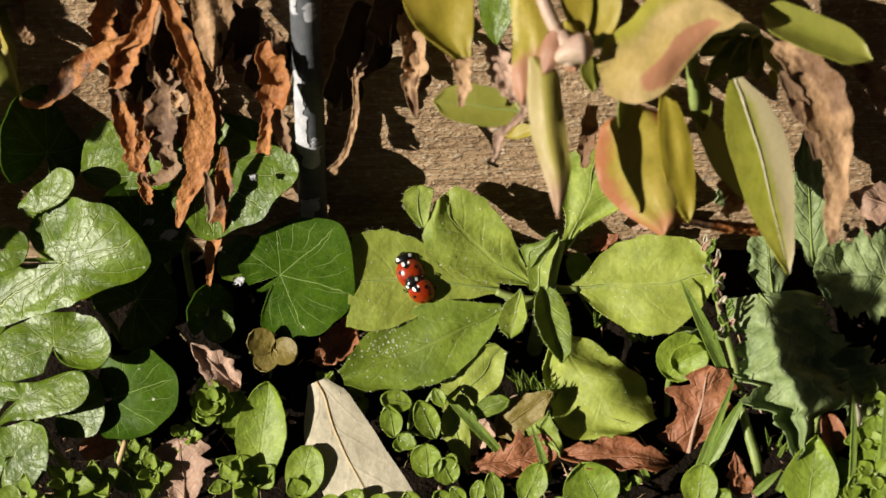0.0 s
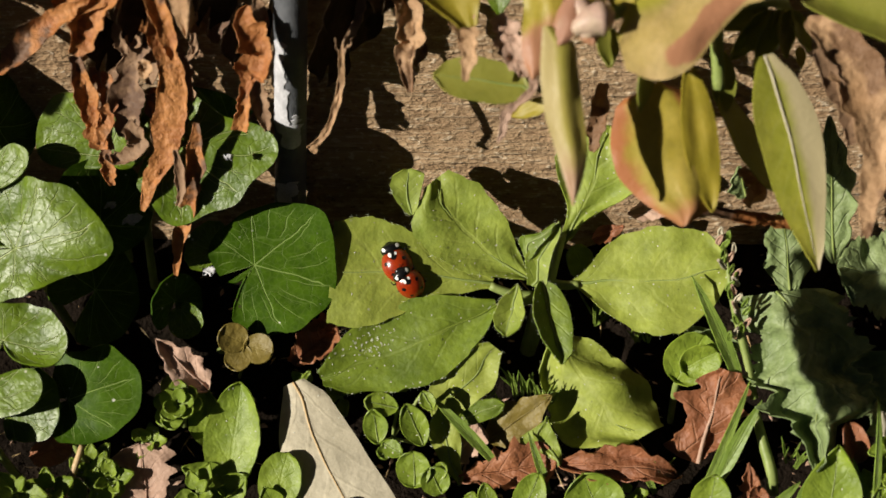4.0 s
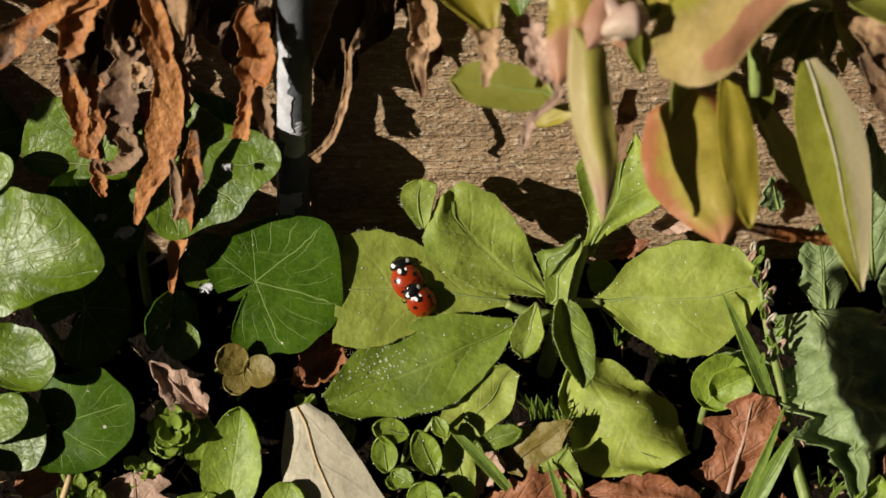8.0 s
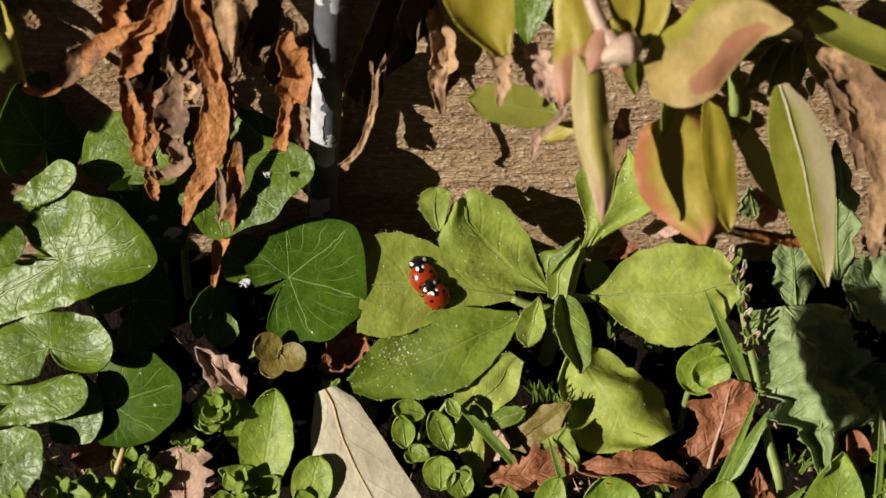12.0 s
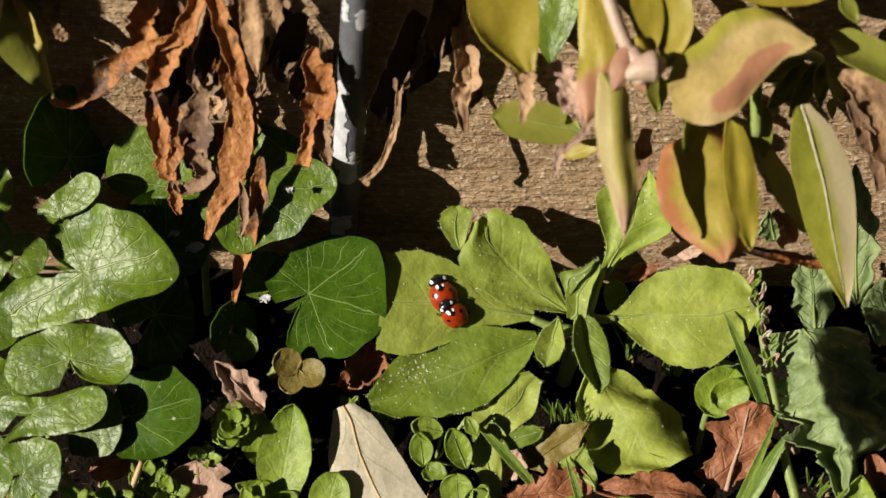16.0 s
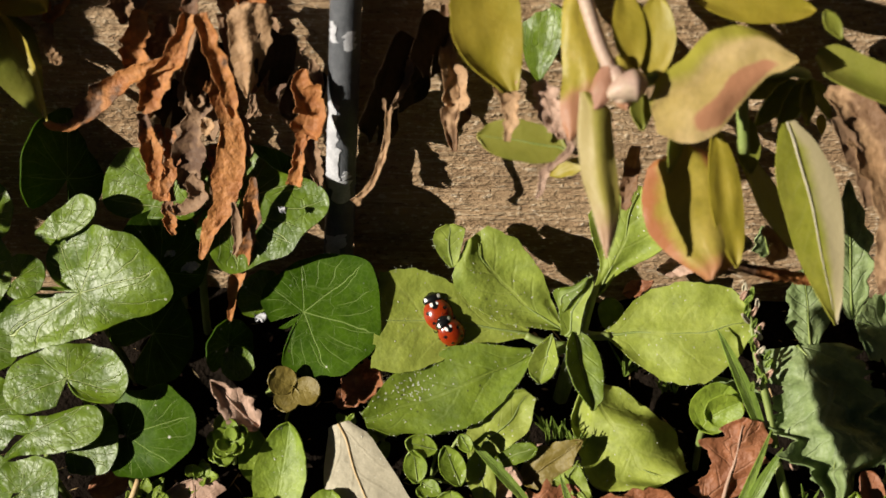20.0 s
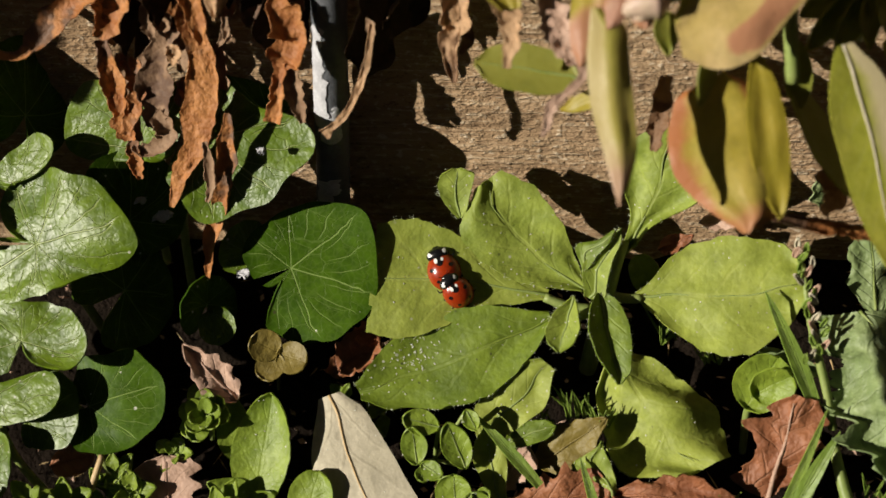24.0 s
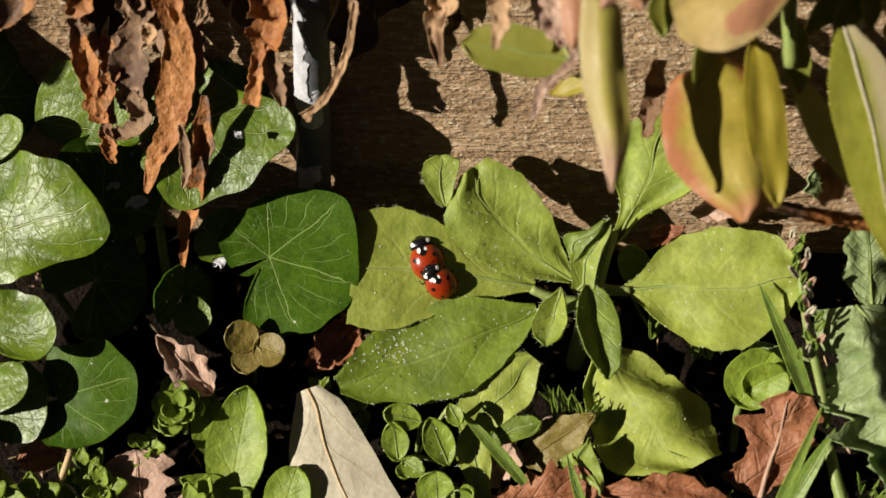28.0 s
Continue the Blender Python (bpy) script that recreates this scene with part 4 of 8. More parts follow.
# ---- celandine ----
celandine = thing('celandine_plant', 'glossy green celandine with round veined leaves in soil', 'plant')
kidney(celandine, FICARIA, (-46.7, 2.7, 64.2), (-32.1, 1.8, 65.7), 13.9, (-0.10, -0.84, 0.53), gap=30.0, reach=(0.41, 0.45, 0.60, 0.75, 0.81, 0.77, 0.91, 1.49, 1.22, 1.13, 1.03, 1.10, 0.82, 0.76, 0.48), scallop=11, depth=0.025, cup=0.0, wave=0.18, seed=2, na=80)
kidney(celandine, FICARIA, (-60.0, 3.3, 61.4), (-63.0, 8.0, 68.8), 11.0, (-0.12, -0.86, 0.49), gap=24.0, reach=(0.20, 0.21, 0.27, 0.50, 1.26, 1.38, 1.44, 1.24, 1.27, 1.36, 1.07, 0.74, 0.56, 0.30, 0.22), scallop=11, depth=0.025, cup=0.05, wave=0.16, seed=8)
kidney(celandine, FICARIA_DARK_SHADED, (-32.8, -5.1, 41.1), (-19.1, -1.4, 46.4), 11.7, (-0.02, -0.79, 0.61), 'dark round leaf', gap=15.0, reach=(0.61, 0.66, 0.72, 0.79, 0.84, 0.82, 0.83, 0.84, 0.87, 0.94, 1.00, 1.11, 1.23, 1.38, 1.50, 1.47, 1.42, 1.40, 1.42, 1.40, 1.42, 1.37, 1.32, 1.27, 1.25, 1.17, 1.08, 0.99, 0.26, 0.42, 0.52), scallop=11, depth=0.025, cup=0.03, wave=0.1, seed=1, na=90)
# dark-coloured blade standing in for the big leaf's shaded upper part
kidney(celandine, FICARIA_DARK_SHADED, (-37.4, 12.3, 63.6), (-39.4, 19.6, 72.4), 6.7, (0.28, -0.84, 0.46), gap=40.0, cup=0.1, wave=0.12, seed=9, lobe=0.0, off=(-0.1, 0.81))
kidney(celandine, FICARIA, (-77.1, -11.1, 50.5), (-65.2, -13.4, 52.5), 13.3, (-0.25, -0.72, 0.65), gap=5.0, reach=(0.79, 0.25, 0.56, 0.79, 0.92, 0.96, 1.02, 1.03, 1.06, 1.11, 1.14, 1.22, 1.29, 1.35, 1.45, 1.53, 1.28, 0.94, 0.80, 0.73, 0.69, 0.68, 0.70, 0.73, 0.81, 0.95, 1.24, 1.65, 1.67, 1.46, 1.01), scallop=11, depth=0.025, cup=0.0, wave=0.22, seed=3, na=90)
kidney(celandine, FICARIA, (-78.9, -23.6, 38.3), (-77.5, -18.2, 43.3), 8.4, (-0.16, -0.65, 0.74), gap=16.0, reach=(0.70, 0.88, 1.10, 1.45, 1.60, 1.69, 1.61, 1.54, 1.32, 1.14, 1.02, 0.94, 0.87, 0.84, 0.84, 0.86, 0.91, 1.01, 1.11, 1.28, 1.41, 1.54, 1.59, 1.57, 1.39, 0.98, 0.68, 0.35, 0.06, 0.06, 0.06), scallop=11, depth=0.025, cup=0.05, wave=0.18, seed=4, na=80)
kidney(celandine, FICARIA_DARK_SHADED, (-67.4, -28.1, 26.9), (-52.9, -28.5, 29.7), 10.4, (-0.15, -0.72, 0.68), gap=30.0, reach=(0.30, 0.31, 0.35, 0.43, 0.57, 0.68, 0.87, 0.89, 0.89, 0.96, 1.10, 1.30, 1.37, 1.40, 1.42, 1.42, 1.37, 1.28, 1.17, 1.08, 0.99, 0.93, 0.85, 0.82, 0.80, 0.80, 0.72, 0.55, 0.45, 0.40, 0.35), scallop=11, depth=0.025, cup=0.04, wave=0.2, seed=5, na=80)
kidney(celandine, FICARIA, (-86.6, -29.6, 28.6), (-71.3, -30.0, 34.0), 9.3, (-0.28, -0.60, 0.75), gap=14.0, reach=(0.06, 0.99, 0.92, 0.81, 0.60, 0.49, 0.43, 0.40, 0.39, 0.39, 0.41, 0.45, 0.55, 0.84, 1.59, 1.78, 1.69, 1.41, 1.01, 0.78, 0.63, 0.55, 0.50, 0.48, 0.48, 0.50, 0.55, 0.65, 0.84, 0.06, 0.06), scallop=11, depth=0.025, cup=0.0, wave=0.2, seed=6, na=80)
kidney(celandine, FICARIA, (-78.7, -29.4, 25.4), (-68.7, -29.6, 28.1), 7.4, (-0.20, -0.71, 0.67), gap=30.0, reach=(0.18, 0.19, 0.21, 0.24, 0.30, 0.39, 0.51, 0.75, 0.87, 1.04, 1.17, 1.34, 1.43, 1.45, 1.42, 1.42, 1.39, 1.39, 1.37, 1.29, 1.18, 1.02, 0.92, 0.84, 0.80, 0.59, 0.45, 0.32, 0.24, 0.21, 0.19), scallop=11, depth=0.025, cup=0.04, wave=0.16, seed=16)
kidney(celandine, FICARIA, (-88.0, -38.0, 20.2), (-79.2, -37.5, 24.3), 7.7, (-0.25, -0.74, 0.62), gap=30.0, reach=(0.57, 0.67, 0.85, 0.82, 0.82, 0.86, 0.89, 0.85, 0.84, 0.88, 0.96, 1.07, 1.18, 1.31, 1.27, 1.26, 1.15, 1.11, 1.07, 1.07, 1.08, 1.01, 0.99, 1.00, 0.98, 0.95, 0.96, 1.00, 0.78, 0.48, 0.47), scallop=11, depth=0.025, cup=0.0, wave=0.2, seed=17)
# leaf lying in shade behind the others, coloured dark for it
kidney(celandine, FICARIA_DARK_SHADED, (-65.1, -5.7, 35.1), (-59.8, 4.9, 35.1), 11.5, (0.80, -0.40, 0.45), gap=30.0, cup=0.0, wave=0.03, seed=7)
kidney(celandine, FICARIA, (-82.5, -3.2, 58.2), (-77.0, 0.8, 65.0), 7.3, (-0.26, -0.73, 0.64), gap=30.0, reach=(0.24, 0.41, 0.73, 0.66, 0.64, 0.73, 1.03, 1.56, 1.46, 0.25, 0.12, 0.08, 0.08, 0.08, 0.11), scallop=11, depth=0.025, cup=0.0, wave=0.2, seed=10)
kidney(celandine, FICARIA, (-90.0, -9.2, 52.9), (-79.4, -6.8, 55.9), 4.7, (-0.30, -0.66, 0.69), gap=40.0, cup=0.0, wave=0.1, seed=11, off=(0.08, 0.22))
# small shaded leaf, its shade put into the colour
kidney(celandine, FICARIA_DARK_SHADED, (-48.7, -8.6, 34.8), (-46.7, -1.2, 43.6), 6.3, (0.74, -0.36, 0.56), gap=40.0, cup=0.1, wave=0.1, seed=12, stretch=1.0, off=(0.01, -0.09))
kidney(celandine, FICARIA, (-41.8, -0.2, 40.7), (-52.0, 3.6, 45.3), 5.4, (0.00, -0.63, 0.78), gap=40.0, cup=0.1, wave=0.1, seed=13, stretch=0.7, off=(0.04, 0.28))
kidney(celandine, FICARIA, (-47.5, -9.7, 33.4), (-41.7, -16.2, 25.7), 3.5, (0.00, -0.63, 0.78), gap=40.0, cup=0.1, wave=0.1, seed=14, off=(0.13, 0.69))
# dark-coloured leaf filling the black shade at the upper left
kidney(celandine, FICARIA_DARK_SHADED, (-81.7, 7.9, 65.4), (-79.7, 15.2, 74.0), 12.0, (0.85, -0.30, 0.42), gap=40.0, cup=0.0, wave=0.04, seed=31, off=(-0.1, 0.22))
kidney(celandine, FICARIA, (-99.9, -13.1, 40.4), (-88.6, -11.9, 42.0), 9.0, (-0.29, -0.67, 0.69), gap=36.0, cup=0.05, wave=0.18, seed=50, off=(0.03, 0.15))
kidney(celandine, FICARIA, (-100.5, -23.8, 27.7), (-89.0, -23.8, 27.7), 9.0, (-0.29, -0.67, 0.69), gap=36.0, cup=0.05, wave=0.18, seed=51, off=(0.0, 0.15))
kidney(celandine, FICARIA, (-100.6, -34.4, 17.6), (-89.8, -32.0, 20.6), 9.0, (-0.29, -0.67, 0.69), gap=36.0, cup=0.05, wave=0.18, seed=52, off=(0.05, 0.14))
kidney(celandine, FICARIA, (-102.3, -5.9, 51.6), (-91.0, -5.9, 51.6), 9.0, (-0.29, -0.67, 0.69), gap=36.0, cup=0.05, wave=0.18, seed=53, off=(0.0, 0.15))
kidney(celandine, FICARIA, (-101.9, 3.5, 58.7), (-92.0, 7.1, 63.1), 7.9, (-0.29, -0.67, 0.69), gap=36.0, cup=0.05, wave=0.18, seed=54, off=(0.08, 0.15))
# dark leaf added where only shade shows below the big leaf
kidney(celandine, FICARIA_DARK_SHADED, (-63.1, -0.6, 47.9), (-59.7, 3.9, 56.9), 11.1, (0.54, -0.81, 0.20), gap=30.0, reach=(0.63, 0.63, 0.68, 0.83, 1.00, 1.19, 1.25, 1.21, 1.14, 1.08, 1.04, 1.00, 0.92, 0.80, 0.69), scallop=11, depth=0.025, cup=-0.12, wave=0.05, thick=0.06, seed=65)
stalk(celandine, 'petiole', STALK, [(-32.6, 0.6, 36.0), (-35.4, -1.9, 27.8), (-42.3, -3.5, 16.0)], [0.72, 0.84, 0.96], sides=8)
stalk(celandine, 'petiole', STALK, [(-52.5, 4.4, 51.0), (-56.2, 8.2, 39.8), (-56.9, 7.6, 19.2)], [0.72, 0.84, 0.96], sides=8)
stalk(celandine, 'petiole', STALK, [(-76.2, -22.9, 38.3), (-75.8, -21.7, 24.1), (-70.4, -17.4, 9.4)], [0.69, 0.81, 0.93], sides=8)
stalk(celandine, 'petiole', STALK, [(-65.2, -25.0, 25.9), (-69.5, -24.8, 15.5), (-68.6, -23.6, 2.0)], [0.70, 0.82, 0.93], sides=8)
stalk(celandine, 'petiole', STALK, [(-80.8, -0.4, 57.7), (-76.9, -5.4, 43.6), (-71.8, -1.9, 17.9)], [0.70, 0.82, 0.94], sides=8)
stalk(celandine, 'petiole', STALK, [(-84.1, -29.3, 28.2), (-83.0, -31.4, 17.6), (-79.3, -28.8, 0.7)], [0.69, 0.81, 0.92], sides=8)
stalk(celandine, 'petiole', STALK, [(-59.0, 9.0, 56.5), (-62.6, 13.0, 40.6), (-61.2, 9.9, 17.0)], [0.73, 0.85, 0.97], sides=8)

# ---- rosette weed ----
rosette = thing('rosette_weed', 'pale green hairy rosette weed with toothed leaves', 'weed')
blade(rosette, 'leaf', ROSETTE_PALE, (14.3, -3.6, 34.7), (-17.8, -5.7, 40.0), 22.3, (0.16, -0.73, 0.66), sides=((0.10, 0.12, 0.16, 0.20, 0.24, 0.29, 0.35, 0.40, 0.45, 0.51, 0.58, 0.66, 0.74, 0.81, 0.89, 0.94, 0.97, 0.99, 0.98, 0.94, 0.91), (0.07, 0.11, 0.16, 0.22, 0.29, 0.39, 0.48, 0.57, 0.66, 0.72, 0.78, 0.83, 0.89, 0.92, 0.96, 0.99, 1.00, 0.97, 0.95, 0.90, 0.87)), cup=0.03, wave=0.1, teeth=9, tooth=0.02, pleat=0.02, seed=1, dust=40, hairs=45, rib=0.3, rib_material=STALK, nu=40, nv=14)
blade(rosette, 'leaf', ROSETTE, (21.0, -4.0, 36.4), (4.9, 7.3, 54.7), 25.0, (0.14, -0.78, 0.61), sides=((0.01, 0.18, 0.34, 0.49, 0.63, 0.75, 0.82, 0.88, 0.95, 0.97, 1.00, 1.00, 0.91, 0.66, 0.42), (0.04, 0.08, 0.13, 0.17, 0.22, 0.27, 0.31, 0.32, 0.31, 0.32, 0.30, 0.31, 0.20, 0.13, 0.04)), cup=0.03, wave=0.1, pleat=0.03, teeth=7, tooth=0.03, seed=2, dust=40, hairs=45, rib=0.3, rib_material=STALK, nv=12)
blade(rosette, 'leaf', ROSETTE, (-2.3, 1.9, 48.1), (-3.0, 6.1, 56.1), 7.1, (-0.02, -0.89, 0.46), sides=((-0.09, 0.24, 0.44, 0.60, 0.71, 0.78, 0.84, 0.89, 0.77, 0.65, 0.06), (0.21, 0.42, 0.53, 0.61, 0.69, 0.78, 0.85, 0.93, 1.00, 1.00, 0.34)), cup=0.1, wave=0.14, seed=12, dust=10, hairs=20, rib=0.3, rib_material=STALK, nv=10)
blade(rosette, 'leaf', ROSETTE_DEEP, (15.0, -8.2, 33.3), (-19.0, -19.6, 21.9), 17.1, (-0.03, -0.65, 0.76), sides=((0.10, 0.45, 0.69, 0.87, 1.00, 0.97, 0.89, 0.76, 0.52, 0.39, 0.01), (0.13, 0.36, 0.62, 0.83, 0.95, 0.97, 0.97, 0.95, 0.85, 0.60, 0.37)), cup=.16, wave=.16, pleat=.02, teeth=8, tooth=.04, seed=3, dust=170, dust_at=(0.66, 0.66, 0.05), hairs=55, rib=0.2, rib_material=ROSETTE, nv=10)
blade(rosette, 'leaf', ROSETTE_PALE, (30.1, -5.0, 35.9), (60.1, -8.3, 41.3), 21.9, (-0.20, -0.69, 0.69), sides=((0.07, 0.27, 0.57, 0.77, 0.87, 0.95, 1.00, 0.89, 0.87, 0.70, 0.33), (-0.02, 0.26, 0.52, 0.74, 0.90, 0.94, 0.97, 0.91, 0.76, 0.51, 0.12)), cup=0.08, wave=0.2, pleat=0.03, teeth=6, tooth=0.05, seed=4, dust=60, hairs=45, rib=0.3, rib_material=STALK, nv=10)
blade(rosette, 'leaf', ROSETTE_PALE, (25.5, -9.6, 28.9), (38.7, -29.5, 14.5), 24.5, (-0.01, -0.59, 0.81), sides=((-0.00, 0.18, 0.41, 0.55, 0.67, 0.80, 0.92, 1.00, 0.92, 0.87, 0.81), (0.00, 0.16, 0.43, 0.58, 0.63, 0.67, 0.71, 0.74, 0.70, 0.38, 0.01)), wave=0.3, pleat=0.12, fold=-0.25, teeth=5, tooth=0.04, nu=30, seed=5, dust=30, hairs=45, rib=0.3, rib_material=STALK, nv=10)
blade(rosette, 'leaf', ROSETTE, (28.3, 0.9, 41.6), (35.6, 10.7, 63.7), 20.2, (-0.25, -0.85, 0.46), sides=((0.05, 0.07, 0.08, 0.14, 0.34, 0.50, 0.64, 0.64, 0.52, 0.33, 0.04), (0.02, 0.16, 0.22, 0.37, 0.60, 0.84, 1.00, 0.88, 0.70, 0.50, 0.21)), cup=0.1, wave=0.2, pleat=0.03, teeth=5, tooth=0.03, seed=6, dust=25, hairs=60, rib=0.3, rib_material=STALK, nv=10)
blade(rosette, 'leaf', ROSETTE, (19.0, -7.4, 37.9), (16.8, -14.5, 30.8), 6.2, (-0.19, -0.66, 0.72), sides=((-0.00, 0.28, 0.49, 0.65, 0.79, 0.93, 0.93, 0.85, 0.76, 0.48, 0.07), (0.00, 0.22, 0.44, 0.67, 0.82, 0.88, 0.94, 1.00, 0.86, 0.68, 0.12)), fold=0.5, cup=0.1, wave=0.06, seed=7, dust=6, hairs=40, rib=0.3, rib_material=STALK, nv=10)
blade(rosette, 'leaf', ROSETTE_DEEP, (24.0, -6.9, 38.5), (27.4, -20.1, 28.6), 8.4, (0.25, -0.54, 0.80), sides=((0.12, 0.49, 0.65, 0.72, 0.78, 0.78, 0.78, 0.71, 0.61, 0.51, 0.08), (0.23, 0.57, 0.79, 0.90, 1.00, 0.94, 0.86, 0.77, 0.56, 0.34, 0.05)), fold=0.55, wave=0.1, seed=8, dust=12, hairs=55, rib=0.3, rib_material=STALK, nv=10)
blade(rosette, 'leaf', ROSETTE, (22.7, -7.1, 37.0), (27.2, -1.2, 48.9), 8.1, (-0.23, -0.83, 0.50), sides=((0.44, 0.58, 0.75, 0.87, 1.00, 0.82, 0.63, 0.44, 0.27, 0.13, 0.02), (-0.03, 0.42, 0.37, 0.31, 0.26, 0.22, 0.17, 0.21, 0.25, 0.21, -0.01)), fold=0.45, wave=0.08, seed=9, dust=8, hairs=60, rib=0.3, rib_material=STALK, nv=10)
blade(rosette, 'leaf', ROSETTE_DEEP, (21.2, -5.2, 41.3), (26.0, -2.4, 49.4), 8.4, (-0.33, -0.81, 0.48), sides=((0.16, 0.41, 0.71, 1.00, 0.99, 0.77, 0.54, 0.35, 0.23, 0.11, 0.01), (-0.15, -0.04, -0.00, -0.01, -0.03, -0.01, 0.03, 0.07, 0.11, 0.07, 0.05)), wave=0.08, seed=19, dust=4, hairs=30, rib=0.3, rib_material=STALK, nv=10)
blade(rosette, 'leaf', ROSETTE_PALE, (2.6, -24.1, 16.5), (13.7, -14.5, 28.7), 10.8, (-0.10, -0.73, 0.67), sides=((-0.03, 0.56, 0.82, 0.89, 0.72, 0.60, 0.57, 0.53, 0.52, 0.42, 0.06), (0.33, 0.60, 0.68, 0.76, 0.82, 0.87, 1.00, 1.00, 0.85, 0.69, 0.53)), cup=0.08, wave=0.2, teeth=4, tooth=0.03, seed=10, dust=20, hairs=40, rib=0.3, rib_material=STALK, nv=10)
blade(rosette, 'leaf', ROSETTE_PALE, (6.2, -34.6, 9.5), (3.3, -23.4, 19.9), 6.7, (-0.13, -0.69, 0.71), sides=((-0.38, -0.15, 0.12, 0.39, 0.56, 0.66, 0.77, 0.71, 0.62, 0.39, -0.08), (0.48, 0.73, 0.69, 0.72, 0.84, 0.96, 1.00, 0.99, 0.98, 0.83, 0.13)), cup=0.1, wave=0.25, seed=22, dust=15, hairs=30, rib=0.3, rib_material=STALK, nv=10)
blade(rosette, 'leaf', ROSETTE_DEEP, (6.2, -25.7, 17.3), (16.3, -23.5, 21.2), 4.8, (-0.13, -0.69, 0.71), sides=((-0.20, 0.17, 0.55, 0.66, 0.78, 0.89, 1.00, 0.93, 0.76, 0.60, -0.00), (0.28, 0.36, 0.46, 0.55, 0.65, 0.69, 0.71, 0.73, 0.71, 0.50, 0.00)), cup=0.1, wave=0.25, seed=23, dust=8, hairs=20, rib=0.3, rib_material=STALK, nv=10)
blade(rosette, 'leaf', ROSETTE, (26.9, -33.4, 13.9), (24.9, -26.1, 20.3), 12.9, (-0.30, -0.67, 0.68), sides=((-0.00, 0.04, 0.21, 0.38, 0.62, 0.89, 1.00, 1.00, 0.63, 0.23, -0.00), (0.00, 0.11, 0.14, 0.16, 0.13, 0.10, 0.08, 0.05, 0.03, 0.01, 0.00)), wave=0.2, seed=24, dust=8, hairs=20, rib=0.3, rib_material=STALK, nv=10)
stalk(rosette, 'stem', STALK, [(21.6, -3.5, 16.0), (24.0, -4.2, 30.0), (25.3, -4.4, 39.7), (27.8, -0.4, 45.5)], [1.67, 1.90, 1.79, 1.07])
stalk(rosette, 'leaf_stalk', STALK, [(13.7, -4.8, 35.3), (17.8, -5.5, 33.9), (22.0, -5.7, 33.3)], [0.83, 0.94, 1.06], sides=8)
stalk(rosette, 'leaf_stalk', STALK, [(31.3, -5.6, 36.3), (27.5, -5.5, 36.2), (23.6, -4.7, 36.9)], [0.82, 0.94, 1.06], sides=8)
stalk(rosette, 'leaf_stalk', STALK, [(27.2, -1.0, 41.4), (25.3, -3.8, 39.3), (23.5, -5.9, 37.9)], [0.82, 0.94, 1.06], sides=8)
stalk(rosette, 'leaf_stalk', STALK, [(15.4, -8.2, 33.3), (19.0, -7.5, 33.0), (22.5, -6.3, 33.5)], [0.82, 0.94, 1.06], sides=8)
stalk(rosette, 'leaf_stalk', STALK, [(25.9, -11.9, 28.3), (24.8, -9.0, 31.0), (23.7, -5.5, 34.4)], [0.82, 0.94, 1.06], sides=8)
weed2 = thing('broad_weed', 'bright green broad-leaved weed beside the rosette', 'weed')
blade(weed2, 'leaf', SEEDLING, (50.1, -18.7, 22.7), (55.4, -15.2, 31.9), 9.8, (0.10, -0.69, 0.71), shape='round', cup=0.2, wave=0.2, seed=1)
blade(weed2, 'leaf', SEEDLING, (51.4, -18.4, 25.6), (57.8, -18.4, 30.5), 7.0, (0.45, -0.63, 0.64), shape='round', cup=0.3, wave=0.2, seed=2)
blade(weed2, 'leaf', POPPY, (63.6, -16.1, 28.3), (50.1, -11.8, 30.9), 3.5, (0.00, -0.40, 0.92), shape='lance', cup=0.3, wave=0.2, seed=3)
blade(weed2, 'leaf', SEEDLING, (33.0, -0.8, 34.1), (30.3, 0.9, 41.0), 5.5, (0.00, -0.63, 0.78), shape='round', cup=0.2, wave=0.1, seed=4)
stalk(weed2, 'stem', STALK, [(51.1, -12.9, 4.7), (50.6, -17.2, 19.5), (51.5, -17.7, 24.9)], [0.72, 0.72, 0.60])

# ---- fallen leaves ----
cream = thing('fallen_leaf', 'large pale cream fallen leaf lying underside up', 'dead leaf', 'fallen leaves')
blade(cream, 'blade', CREAM, (-23.6, -19.7, 24.0), (-10.7, -48.7, 3.3), 19.9, (-0.09, -0.61, 0.79), sides=((0.05, 0.37, 0.50, 0.60, 0.69, 0.75, 0.84, 0.94, 1.00, 0.79, 0.15), (0.40, 0.55, 0.71, 0.83, 0.87, 0.88, 0.85, 0.82, 0.64, 0.43, 0.05)), dust=20, seed=3, wave=0.04, cup=-0.05, rib=0.28, rib_material=STRAW, nv=10)
oak = thing('fallen_leaf', 'russet brown dry leaf standing with pale midrib', 'dead leaf', 'fallen leaves')
blade(oak, 'blade', LITTER, (54.0, -31.3, 12.8), (58.3, -21.5, 28.7), 15.2, (-0.12, -0.83, 0.55), sides=((0.50, 0.88, 0.91, 0.78, 0.66, 0.59, 0.56, 0.54, 0.62, 0.85, 1.00, 1.00, 0.52, 0.46, 0.40, 0.19, 0.02), (-0.07, 0.13, 0.26, 0.39, 0.49, 0.55, 0.60, 0.66, 0.71, 0.72, 0.72, 0.73, 0.73, 0.73, 0.73, 0.62, 0.50)), seed=4, straight=True, wave=0.3, ragged=0.35, teeth=5, tooth=0.12, curl=15.0, rib=0.5, rib_material=LITTER_PINK, nu=32, nv=10)
dead2 = thing('fallen_leaf', 'brown dry leaf lying on the soil', 'dead leaf', 'fallen leaves')
